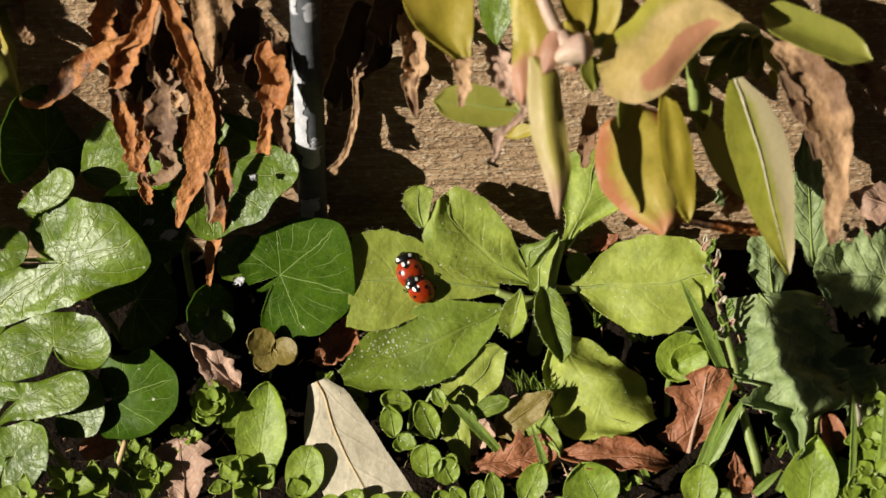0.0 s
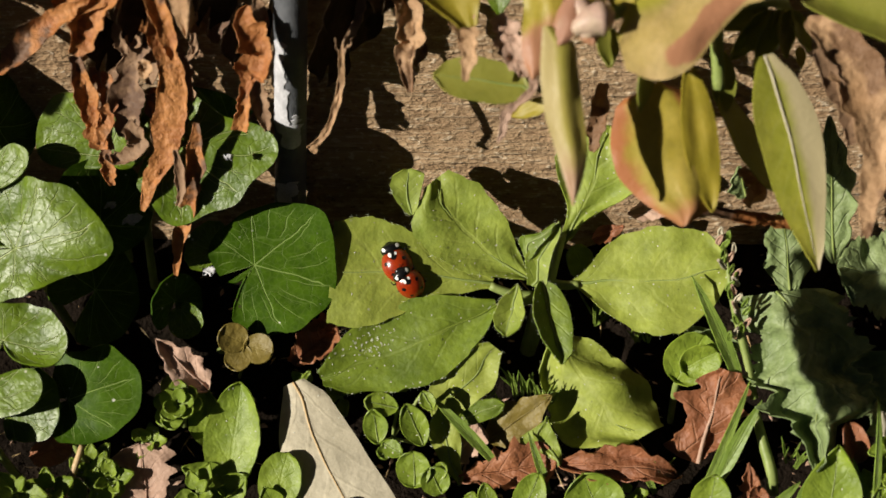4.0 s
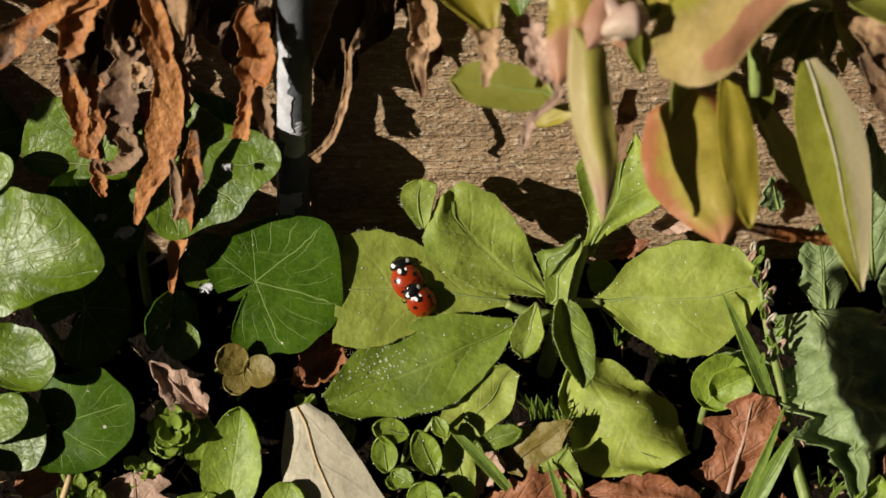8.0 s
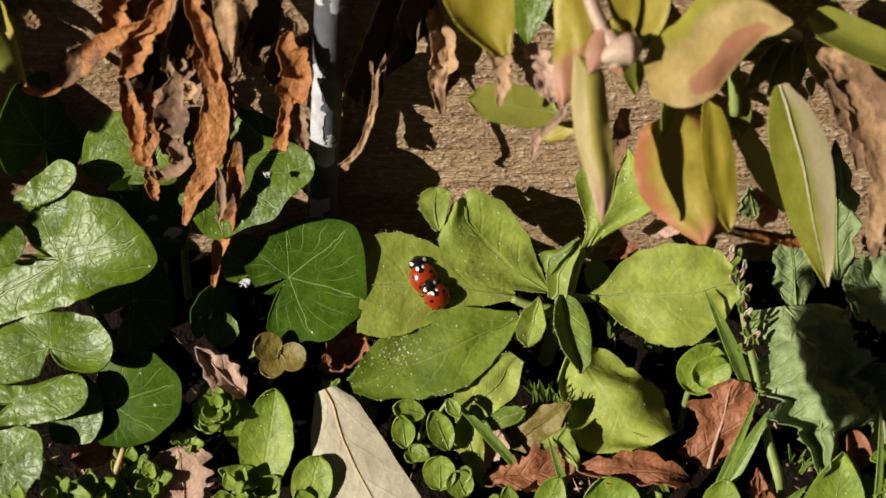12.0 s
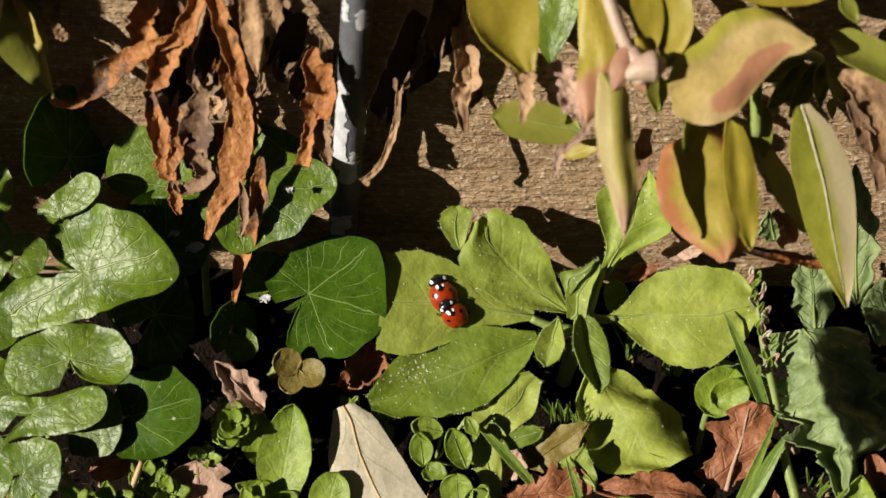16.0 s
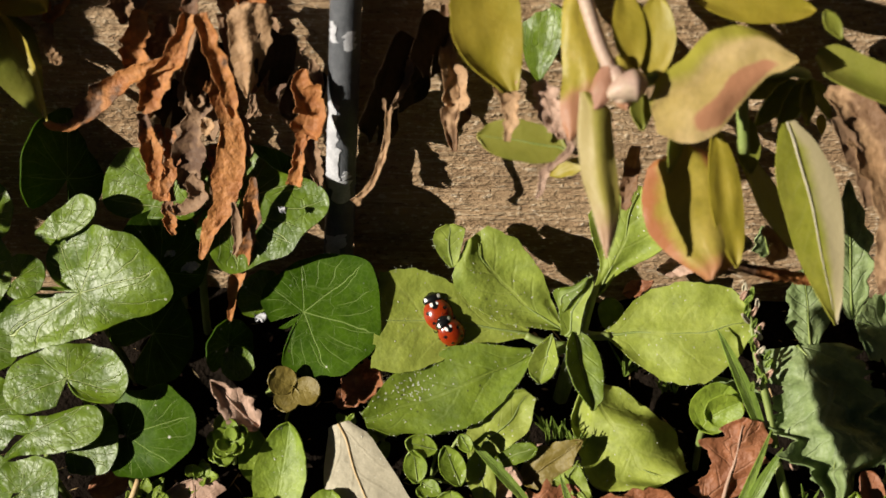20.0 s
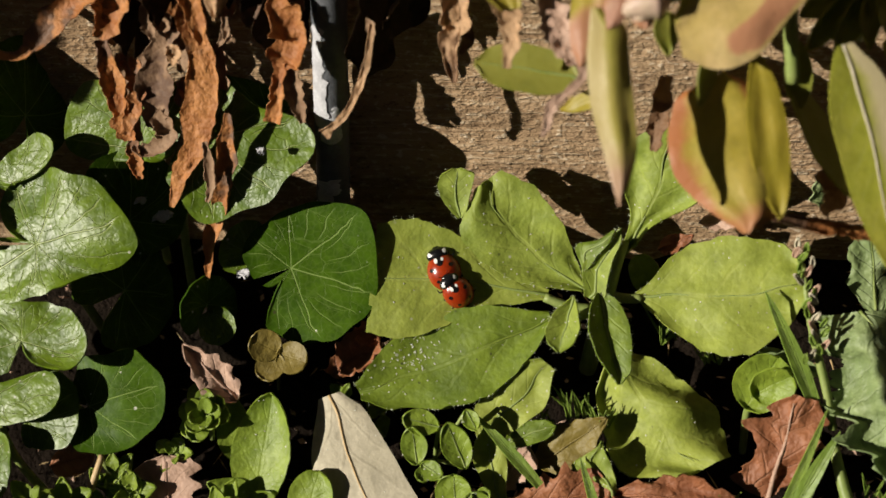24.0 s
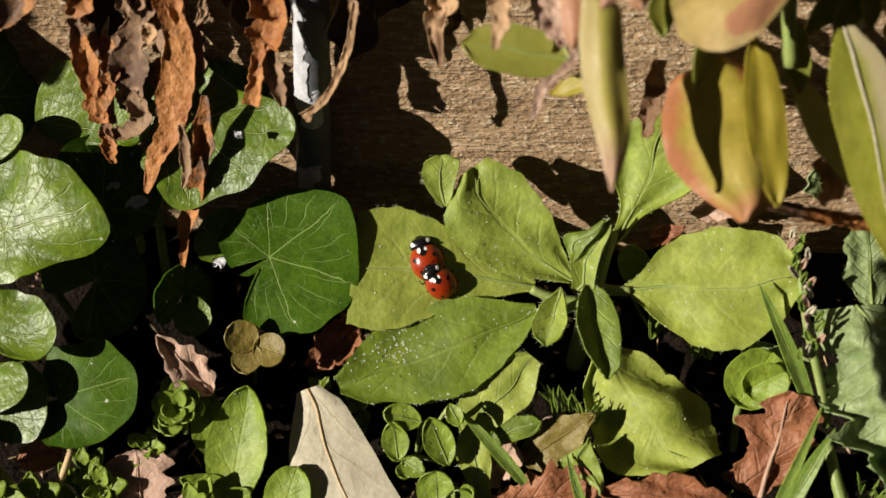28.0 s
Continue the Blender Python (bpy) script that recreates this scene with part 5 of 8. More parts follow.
blade(dead2, 'blade', LITTER, (7.6, -33.4, 10.2), (26.3, -32.2, 14.1), 9.0, (0.00, -0.47, 0.88), shape='blunt', seed=5, wave=0.6, ragged=0.6, curl=30.0, teeth=3, tooth=0.15, rib=0.35)
dead3 = thing('fallen_leaf', 'curled brown dry leaf lying on the soil', 'dead leaf', 'fallen leaves')
blade(dead3, 'blade', LITTER, (27.0, -32.7, 13.6), (50.2, -35.1, 13.2), 7.6, (0.00, -0.40, 0.92), shape='oval', seed=6, wave=0.8, ragged=0.6, curl=50.0, teeth=4, tooth=0.15, bend=50, rib=0.35)
dead4 = thing('fallen_leaf', 'pinkish brown ragged dry leaf on the soil', 'dead leaf', 'fallen leaves')
blade(dead4, 'blade', LITTER_PINK, (-52.7, -42.0, 7.4), (-54.4, -30.1, 16.6), 11.0, (-0.10, -0.69, 0.71), shape='blunt', seed=7, wave=0.35, ragged=0.5, rib=0.35)
dead5 = thing('fallen_leaf', 'pinkish dry curled leaf scrap on the soil', 'dead leaf', 'fallen leaves')
blade(dead5, 'blade', LITTER_PINK, (-41.4, -23.2, 24.8), (-50.9, -19.0, 34.3), 7.1, (-0.10, -0.62, 0.78), shape='ovate', seed=8, wave=0.6, ragged=0.5, curl=40.0, rib=0.35)
dead6 = thing('fallen_leaf', 'russet dry leaf scrap beneath the rosette', 'dead leaf', 'fallen leaves')
blade(dead6, 'blade', LITTER, (-26.1, -12.1, 20.7), (-17.1, -8.2, 27.8), 8.6, (-0.28, -0.53, 0.80), shape='blunt', seed=9, wave=0.5, ragged=0.4, curl=40.0, rib=0.35)
dead7 = thing('fallen_leaf', 'grey-pink dry leaf scrap on the soil', 'dead leaf', 'fallen leaves')
blade(dead7, 'blade', LITTER_PINK, (5.4, -29.6, 9.7), (11.8, -25.5, 17.1), 6.1, (0.00, -0.55, 0.84), shape='blunt', seed=10, wave=0.4, ragged=0.4, rib=0.35)
dead8 = thing('fallen_leaf', 'dull olive dying leaf on the soil', 'dead leaf', 'fallen leaves')
blade(dead8, 'blade', OLIVE, (13.0, -26.3, 13.7), (25.6, -22.9, 22.7), 7.7, (0.00, -0.55, 0.84), shape='ovate', seed=11, wave=0.4, ragged=0.3, teeth=3, tooth=0.12, rib=0.35)
dead9 = thing('fallen_leaf', 'reddish brown dry leaf scrap under the celandine', 'dead leaf', 'fallen leaves')
blade(dead9, 'blade', LITTER, (-76.9, -30.7, 13.4), (-68.2, -30.3, 16.4), 6.0, (-0.10, -0.62, 0.78), shape='round', seed=12, wave=0.2, rib=0.35)
dead10 = thing('fallen_leaf', 'brown dry leaf scrap at the timber foot', 'dead leaf', 'fallen leaves')
blade(dead10, 'blade', LITTER, (34.4, 4.1, 39.9), (40.3, 3.3, 43.9), 3.6, (0.00, -0.47, 0.88), shape='ovate', seed=13, wave=0.6, ragged=0.4, rib=0.35)
dead11 = thing('fallen_leaf', 'pale dry leaf scrap at the timber foot', 'dead leaf', 'fallen leaves')
blade(dead11, 'blade', LITTER_PINK, (41.7, 9.9, 41.9), (51.5, 8.4, 45.1), 4.3, (0.00, -0.63, 0.78), shape='lance', seed=14, wave=0.5, ragged=0.4, rib=0.35)
dead12 = thing('fallen_leaf', 'pinkish brown dry leaf against the timber', 'dead leaf', 'fallen leaves')
blade(dead12, 'blade', LITTER_PINK, (97.6, -4.9, 56.6), (86.5, -2.9, 59.0), 9.0, (0.00, -0.55, 0.84), shape='ovate', seed=15, wave=0.4, ragged=0.3, rib=0.35)
dead13 = thing('fallen_leaf', 'brown shrivelled leaf caught in the grass', 'dead leaf', 'fallen leaves')
blade(dead13, 'blade', LITTER, (83.2, -35.2, 17.0), (81.5, -31.2, 23.7), 6.1, (0.20, -0.68, 0.70), shape='round', seed=16, wave=0.2, curl=60.0, bend=60, rib=0.35)
dead14 = thing('fallen_leaf', 'small brown dry leaf among the grass', 'dead leaf', 'fallen leaves')
blade(dead14, 'blade', LITTER, (64.1, -40.5, 9.1), (63.1, -34.5, 16.4), 3.9, (0.10, -0.55, 0.83), shape='ovate', seed=17, wave=0.6, ragged=0.5, rib=0.35)

# ---- oxalis ----
oxalis = thing('oxalis_plant', 'olive three-lobed clover-like leaf near the soil', 'plant')
blade(oxalis, 'leaflet', OLIVE, (-34.4, -16.5, 30.3), (-39.1, -15.9, 33.5), 6.0, (-0.05, -0.62, 0.78), shape='round', cup=0.15, wave=0.08, seed=0)
blade(oxalis, 'leaflet', OLIVE, (-34.4, -16.5, 30.3), (-36.7, -20.8, 27.7), 5.3, (-0.05, -0.62, 0.78), shape='round', cup=0.15, wave=0.08, seed=1)
blade(oxalis, 'leaflet', OLIVE, (-34.4, -16.5, 30.3), (-28.8, -18.7, 30.2), 6.0, (-0.05, -0.62, 0.78), shape='round', cup=0.15, wave=0.08, seed=2)
stalk(oxalis, 'stalk', STALK, [(-34.5, -16.1, 29.8), (-36.3, -11.9, 20.9), (-39.0, -5.1, 9.0)], [0.36, 0.36, 0.36], sides=6)

# ---- young weeds ----
young = thing('young_weed', 'bright green young weed with upright spoon leaf', 'weed')
blade(young, 'leaf', SEEDLING, (-37.9, -36.6, 8.9), (-35.0, -22.3, 25.9), 11.3, (-0.15, -0.69, 0.71), shape='oval', dust=20, teeth=6, tooth=0.03, cup=0.25, wave=0.08, seed=1)
blade(young, 'leaf', SEEDLING, (-41.4, -27.0, 12.8), (-43.0, -20.2, 23.4), 7.5, (-0.10, -0.69, 0.71), shape='ovate', cup=0.3, wave=0.15, seed=2)
blade(young, 'leaf', SEEDLING, (-37.9, -34.7, 11.1), (-46.3, -34.2, 14.2), 5.1, (-0.10, -0.55, 0.83), shape='ovate', cup=0.2, wave=0.1, seed=3)
blade(young, 'leaf', SEEDLING, (-37.9, -36.2, 9.3), (-33.7, -35.5, 13.7), 5.7, (0.19, -0.61, 0.77), shape='ovate', cup=0.2, wave=0.1, seed=4)
blade(young, 'leaf', SEEDLING, (-38.5, -36.6, 8.9), (-42.1, -40.2, 9.6), 5.7, (-0.10, -0.55, 0.83), shape='ovate', cup=0.2, wave=0.1, seed=5)
spoon = thing('young_weed', 'pale green spoon-leaved young weed on soil', 'weed')
blade(spoon, 'leaf', SEEDLING, (-28.6, -39.1, 8.3), (-25.7, -32.3, 16.5), 8.5, (-0.10, -0.62, 0.78), shape='round', cup=0.15, wave=0.1, seed=6)
blade(spoon, 'leaf', SEEDLING, (-28.0, -39.1, 8.3), (-30.1, -37.6, 12.6), 4.6, (-0.10, -0.62, 0.78), shape='ovate', cup=0.15, wave=0.1, seed=7)
seedling((-46.7, -25.9, 23.1), 4.8, 14, SEEDLING, 1, shape='round', width=0.95)
seedling((-52.6, -28.8, 15.6), 3.5, 5, SEEDLING, 6)
seedling((-63.3, -32.9, 13.3), 4.6, 7, SEEDLING, 7)
seedling((-59.9, -35.8, 12.3), 4.6, 6, SEEDLING, 8)
seedling((-70.8, -39.4, 13.0), 5.9, 5, SEEDLING, 13)
seedling((-16.6, -16.5, 15.4), 3.6, 4, SEEDLING, 15)
seedling((86.5, -40.5, 14.2), 5.0, 4, SEEDLING, 17)
seedling((40.8, -37.3, 10.5), 3.4, 4, SEEDLING, 21)
seedling((-23.2, -15.0, 17.2), 2.9, 4, SEEDLING, 22)
seedling((-42.7, -38.3, 11.8), 4.1, 6, SEEDLING, 24)
seedling((90.9, -40.8, 16.3), 4.5, 4, SEEDLING, 29)
seedling((89.1, -34.9, 20.9), 4.1, 5, SEEDLING, 26)
seedling((84.4, -41.2, 13.3), 3.8, 5, SEEDLING, 28)
seedling((91.2, -28.2, 26.3), 3.4, 4, SEEDLING, 25)
seedling((-76.3, -41.5, 15.4), 4.9, 5, SEEDLING, 30)
seedling((-83.8, -45.4, 15.8), 5.6, 5, SEEDLING, 32)
w = thing('young_weed', 'small bright green seedling with paired rounded leaves', 'weed', 'young weeds')
blade(w, 'leaf', SEEDLING, (-4.5, -25.6, 22.0), (-10.8, -25.5, 24.1), 4.8, (-0.12, -0.68, 0.72), shape='oval', cup=0.22, wave=0.12, seed=8, dust=6, rib=0.18, rib_material=STALK)
stalk(w, 'leaf_stalk', STALK, [(-4.5, -25.4, 21.8), (-5.1, -25.7, 17.9), (-5.8, -25.0, 12.8)], [0.35, 0.35, 0.35], sides=6)
blade(w, 'leaf', SEEDLING, (-8.3, -29.9, 16.8), (-9.2, -26.6, 22.8), 4.8, (-0.02, -0.68, 0.73), shape='oval', cup=0.22, wave=0.12, seed=9, dust=6, rib=0.18, rib_material=STALK)
stalk(w, 'leaf_stalk', STALK, [(-8.3, -29.7, 16.6), (-7.0, -27.9, 15.3), (-5.8, -25.0, 12.8)], [0.35, 0.35, 0.35], sides=6)
blade(w, 'leaf', SEEDLING, (0.5, -30.2, 16.5), (-2.9, -26.0, 23.5), 5.3, (0.08, -0.68, 0.73), shape='oval', cup=0.22, wave=0.12, seed=10, dust=6, rib=0.18, rib_material=STALK)
stalk(w, 'leaf_stalk', STALK, [(0.5, -29.9, 16.3), (-2.6, -28.0, 15.1), (-5.8, -25.0, 12.8)], [0.35, 0.35, 0.35], sides=6)
blade(w, 'leaf', SEEDLING, (-7.3, -29.9, 16.8), (-3.6, -32.2, 16.1), 3.5, (-0.12, -0.68, 0.72), shape='oval', cup=0.22, wave=0.12, seed=11, dust=6, rib=0.18, rib_material=STALK)
stalk(w, 'leaf_stalk', STALK, [(-7.4, -29.7, 16.6), (-6.5, -27.9, 15.3), (-5.8, -25.0, 12.8)], [0.35, 0.35, 0.35], sides=6)
blade(w, 'leaf', SEEDLING, (-6.5, -30.7, 15.9), (-7.8, -32.6, 15.6), 2.8, (-0.02, -0.68, 0.73), shape='round', cup=0.22, wave=0.12, seed=12, dust=6, rib=0.18, rib_material=STALK)
stalk(w, 'leaf_stalk', STALK, [(-6.5, -30.5, 15.7), (-6.1, -28.3, 14.8), (-5.8, -25.0, 12.8)], [0.35, 0.35, 0.35], sides=6)
blade(w, 'leaf', SEEDLING, (0.4, -23.6, 24.3), (2.5, -26.7, 22.7), 3.0, (0.08, -0.68, 0.73), shape='oval', cup=0.22, wave=0.12, seed=13, dust=6, rib=0.18, rib_material=STALK)
stalk(w, 'leaf_stalk', STALK, [(0.4, -23.4, 24.1), (-2.6, -24.7, 19.1), (-5.8, -25.0, 12.8)], [0.35, 0.35, 0.35], sides=6)
stalk(w, 'stem', STALK, [(-5.7, -26.1, 13.9), (-6.4, -22.2, 6.1)], [0.47, 0.59], sides=6)
w = thing('young_weed', 'young weed with round cupped leaves on soil', 'weed', 'young weeds')
blade(w, 'leaf', SEEDLING, (-1.1, -36.0, 11.1), (-1.3, -32.5, 17.2), 6.7, (-0.12, -0.68, 0.72), shape='round', cup=0.22, wave=0.12, seed=7, dust=6, rib=0.18, rib_material=STALK)
stalk(w, 'leaf_stalk', STALK, [(-1.1, -35.8, 10.9), (-0.4, -33.2, 10.4), (0.3, -29.6, 8.8)], [0.35, 0.35, 0.35], sides=6)
blade(w, 'leaf', SEEDLING, (4.0, -36.8, 10.2), (1.8, -34.5, 14.8), 5.7, (-0.02, -0.68, 0.73), shape='round', cup=0.22, wave=0.12, seed=8, dust=6, rib=0.18, rib_material=STALK)
stalk(w, 'leaf_stalk', STALK, [(4.0, -36.5, 9.9), (2.2, -33.6, 9.9), (0.3, -29.6, 8.8)], [0.35, 0.35, 0.35], sides=6)
blade(w, 'leaf', SEEDLING, (2.3, -35.1, 12.2), (4.9, -34.1, 15.3), 3.0, (0.08, -0.68, 0.73), shape='round', cup=0.22, wave=0.12, seed=9, dust=6, rib=0.18, rib_material=STALK)
stalk(w, 'leaf_stalk', STALK, [(2.3, -34.8, 11.9), (1.3, -32.8, 10.9), (0.3, -29.6, 8.8)], [0.35, 0.35, 0.35], sides=6)
stalk(w, 'stem', STALK, [(0.4, -30.7, 10.0), (-0.2, -26.9, 2.0)], [0.47, 0.59], sides=6)
w = thing('young_weed', 'low weed with broad round leaf on soil', 'weed', 'young weeds')
blade(w, 'leaf', SEEDLING, (35.5, -42.4, 7.0), (31.2, -36.6, 15.8), 11.8, (-0.12, -0.68, 0.72), shape='oval', cup=0.22, wave=0.12, seed=3, dust=6, rib=0.18, rib_material=STALK)
stalk(w, 'leaf_stalk', STALK, [(35.6, -42.2, 6.7), (34.1, -40.5, 5.2), (32.7, -37.8, 2.5)], [0.35, 0.35, 0.35], sides=6)
blade(w, 'leaf', SEEDLING, (19.1, -41.2, 8.4), (23.0, -36.7, 15.7), 6.1, (-0.02, -0.68, 0.73), shape='oval', cup=0.22, wave=0.12, seed=4, dust=6, rib=0.18, rib_material=STALK)
stalk(w, 'leaf_stalk', STALK, [(19.0, -41.0, 8.1), (25.8, -39.9, 5.9), (32.7, -37.8, 2.5)], [0.35, 0.35, 0.35], sides=6)
blade(w, 'leaf', SEEDLING, (13.8, -41.6, 7.9), (12.3, -37.9, 14.3), 3.9, (0.08, -0.68, 0.73), shape='oval', cup=0.22, wave=0.12, seed=5, dust=6, rib=0.18, rib_material=STALK)
stalk(w, 'leaf_stalk', STALK, [(13.8, -41.3, 7.7), (23.2, -40.1, 5.7), (32.7, -37.8, 2.5)], [0.35, 0.35, 0.35], sides=6)
blade(w, 'leaf', SEEDLING, (27.8, -42.3, 7.0), (26.0, -41.3, 10.2), 4.6, (-0.12, -0.68, 0.72), shape='oval', cup=0.22, wave=0.12, seed=6, dust=6, rib=0.18, rib_material=STALK)
stalk(w, 'leaf_stalk', STALK, [(27.8, -42.1, 6.7), (30.2, -40.5, 5.2), (32.7, -37.8, 2.5)], [0.35, 0.35, 0.35], sides=6)
stalk(w, 'stem', STALK, [(32.6, -38.8, 3.7), (32.8, -35.2, -4.4)], [0.47, 0.59], sides=6)
w = thing('young_weed', 'low weed with upright oval leaf in the grass', 'weed', 'young weeds')
blade(w, 'leaf', SEEDLING, (54.9, -42.5, 8.3), (56.5, -37.5, 16.3), 7.5, (-0.12, -0.68, 0.72), shape='oval', cup=0.22, wave=0.12, seed=16, dust=6, rib=0.18, rib_material=STALK)
stalk(w, 'leaf_stalk', STALK, [(54.9, -42.3, 8.0), (55.6, -40.9, 6.2), (56.5, -38.5, 3.1)], [0.34, 0.34, 0.34], sides=6)
blade(w, 'leaf', SEEDLING, (58.4, -42.7, 8.1), (61.5, -41.1, 12.0), 4.5, (-0.02, -0.68, 0.73), shape='oval', cup=0.22, wave=0.12, seed=17, dust=6, rib=0.18, rib_material=STALK)
stalk(w, 'leaf_stalk', STALK, [(58.4, -42.4, 7.9), (57.4, -41.0, 6.1), (56.5, -38.5, 3.1)], [0.34, 0.34, 0.34], sides=6)
stalk(w, 'stem', STALK, [(56.3, -39.5, 4.4), (57.1, -35.9, -3.7)], [0.47, 0.58], sides=6)
w = thing('young_weed', 'bright green weed with rounded leaves in grass', 'weed', 'young weeds')
blade(w, 'leaf', SEEDLING, (89.9, -40.7, 15.4), (91.5, -37.2, 21.6), 6.7, (-0.12, -0.68, 0.72), shape='oval', cup=0.22, wave=0.12, seed=3, dust=6, rib=0.18, rib_material=STALK)
stalk(w, 'leaf_stalk', STALK, [(90.0, -40.5, 15.1), (91.0, -38.5, 14.1), (92.4, -35.3, 11.8)], [0.34, 0.34, 0.34], sides=6)
blade(w, 'leaf', SEEDLING, (90.5, -36.7, 20.2), (90.9, -33.5, 26.0), 6.3, (-0.02, -0.68, 0.73), shape='oval', cup=0.22, wave=0.12, seed=4, dust=6, rib=0.18, rib_material=STALK)
stalk(w, 'leaf_stalk', STALK, [(90.6, -36.4, 20.0), (91.3, -36.4, 16.5), (92.4, -35.3, 11.8)], [0.34, 0.34, 0.34], sides=6)
blade(w, 'leaf', SEEDLING, (88.7, -43.3, 12.3), (86.2, -41.2, 16.8), 5.6, (0.08, -0.68, 0.73), shape='oval', cup=0.22, wave=0.12, seed=5, dust=6, rib=0.18, rib_material=STALK)
stalk(w, 'leaf_stalk', STALK, [(88.8, -43.1, 12.0), (90.4, -39.8, 12.5), (92.4, -35.3, 11.8)], [0.34, 0.34, 0.34], sides=6)
blade(w, 'leaf', SEEDLING, (93.0, -44.8, 10.5), (91.9, -42.0, 15.9), 5.6, (-0.12, -0.68, 0.72), shape='oval', cup=0.22, wave=0.12, seed=6, dust=6, rib=0.18, rib_material=STALK)
stalk(w, 'leaf_stalk', STALK, [(93.1, -44.6, 10.3), (92.6, -40.5, 11.6), (92.4, -35.3, 11.8)], [0.34, 0.34, 0.34], sides=6)
stalk(w, 'stem', STALK, [(92.1, -36.4, 13.1), (93.7, -32.6, 5.2)], [0.46, 0.58], sides=6)
w = thing('young_weed', 'bright green weed with rounded leaves near poppy', 'weed', 'young weeds')
blade(w, 'leaf', SEEDLING, (77.3, -45.2, 10.1), (79.1, -36.0, 23.0), 10.8, (-0.12, -0.68, 0.72), shape='ovate', cup=0.22, wave=0.12, seed=8, dust=6, rib=0.18, rib_material=STALK)
stalk(w, 'leaf_stalk', STALK, [(77.3, -45.0, 9.8), (80.0, -43.3, 8.3), (83.0, -40.6, 5.6)], [0.34, 0.34, 0.34], sides=6)
blade(w, 'leaf', SEEDLING, (85.3, -45.2, 10.1), (87.3, -42.7, 15.0), 5.2, (-0.02, -0.68, 0.73), shape='oval', cup=0.22, wave=0.12, seed=9, dust=6, rib=0.18, rib_material=STALK)
stalk(w, 'leaf_stalk', STALK, [(85.3, -45.0, 9.8), (84.0, -43.3, 8.3), (83.0, -40.6, 5.6)], [0.34, 0.34, 0.34], sides=6)
stalk(w, 'stem', STALK, [(82.7, -41.7, 6.8), (84.2, -38.0, -1.3)], [0.46, 0.58], sides=6)
w = thing('young_weed', 'tiny two-leaved seedling on dark soil', 'weed', 'young weeds')
blade(w, 'leaf', SEEDLING, (-54.3, -28.3, 16.3), (-56.2, -28.2, 18.3), 2.8, (-0.12, -0.68, 0.72), shape='oval', cup=0.22, wave=0.12, seed=0, dust=6, rib=0.18, rib_material=STALK)
stalk(w, 'leaf_stalk', STALK, [(-54.4, -28.1, 16.0), (-54.9, -26.8, 14.0), (-55.7, -24.5, 10.9)], [0.35, 0.35, 0.35], sides=6)
blade(w, 'leaf', SEEDLING, (-53.8, -28.3, 16.2), (-51.4, -27.9, 18.7), 3.0, (-0.02, -0.68, 0.73), shape='oval', cup=0.22, wave=0.12, seed=1, dust=6, rib=0.18, rib_material=STALK)
stalk(w, 'leaf_stalk', STALK, [(-53.9, -28.1, 16.0), (-54.6, -26.8, 14.0), (-55.7, -24.5, 10.9)], [0.35, 0.35, 0.35], sides=6)
stalk(w, 'stem', STALK, [(-55.4, -25.6, 12.0), (-57.3, -21.7, 4.2)], [0.48, 0.60], sides=6)
w = thing('young_weed', 'small weed with rounded leaves under celandine', 'weed', 'young weeds')
blade(w, 'leaf', SEEDLING, (-58.7, -36.1, 12.9), (-61.0, -34.3, 17.1), 3.4, (-0.12, -0.68, 0.72), shape='oval', cup=0.22, wave=0.12, seed=13, dust=6, rib=0.18, rib_material=STALK)
stalk(w, 'leaf_stalk', STALK, [(-58.8, -35.9, 12.7), (-59.0, -35.0, 10.3), (-59.7, -33.0, 6.7)], [0.35, 0.35, 0.35], sides=6)
blade(w, 'leaf', SEEDLING, (-57.5, -37.3, 11.5), (-59.6, -38.1, 12.5), 3.4, (-0.02, -0.68, 0.73), shape='oval', cup=0.22, wave=0.12, seed=14, dust=6, rib=0.18, rib_material=STALK)
stalk(w, 'leaf_stalk', STALK, [(-57.6, -37.1, 11.3), (-58.4, -35.6, 9.6), (-59.7, -33.0, 6.7)], [0.35, 0.35, 0.35], sides=6)
blade(w, 'leaf', SEEDLING, (-61.0, -39.6, 8.8), (-63.3, -38.1, 12.5), 3.9, (0.08, -0.68, 0.73), shape='oval', cup=0.22, wave=0.12, seed=15, dust=6, rib=0.18, rib_material=STALK)
stalk(w, 'leaf_stalk', STALK, [(-61.0, -39.4, 8.5), (-60.2, -36.7, 8.2), (-59.7, -33.0, 6.7)], [0.35, 0.35, 0.35], sides=6)
blade(w, 'leaf', SEEDLING, (-65.5, -38.8, 9.7), (-67.5, -36.6, 14.4), 3.9, (-0.12, -0.68, 0.72), shape='oval', cup=0.22, wave=0.12, seed=16, dust=6, rib=0.18, rib_material=STALK)
stalk(w, 'leaf_stalk', STALK, [(-65.6, -38.6, 9.5), (-62.5, -36.3, 8.7), (-59.7, -33.0, 6.7)], [0.35, 0.35, 0.35], sides=6)
stalk(w, 'stem', STALK, [(-59.3, -34.1, 7.9), (-61.3, -30.4, -0.1)], [0.47, 0.59], sides=6)
w = thing('young_weed', 'small weed with narrow leaves under celandine', 'weed', 'young weeds')
blade(w, 'leaf', SEEDLING, (-64.7, -36.1, 12.0), (-60.6, -33.0, 17.6), 3.0, (-0.12, -0.68, 0.72), shape='lance', cup=0.22, wave=0.12, seed=9, dust=6, rib=0.18, rib_material=STALK)
stalk(w, 'leaf_stalk', STALK, [(-64.8, -35.8, 11.7), (-65.5, -34.3, 10.0), (-66.7, -31.8, 7.1)], [0.35, 0.35, 0.35], sides=6)
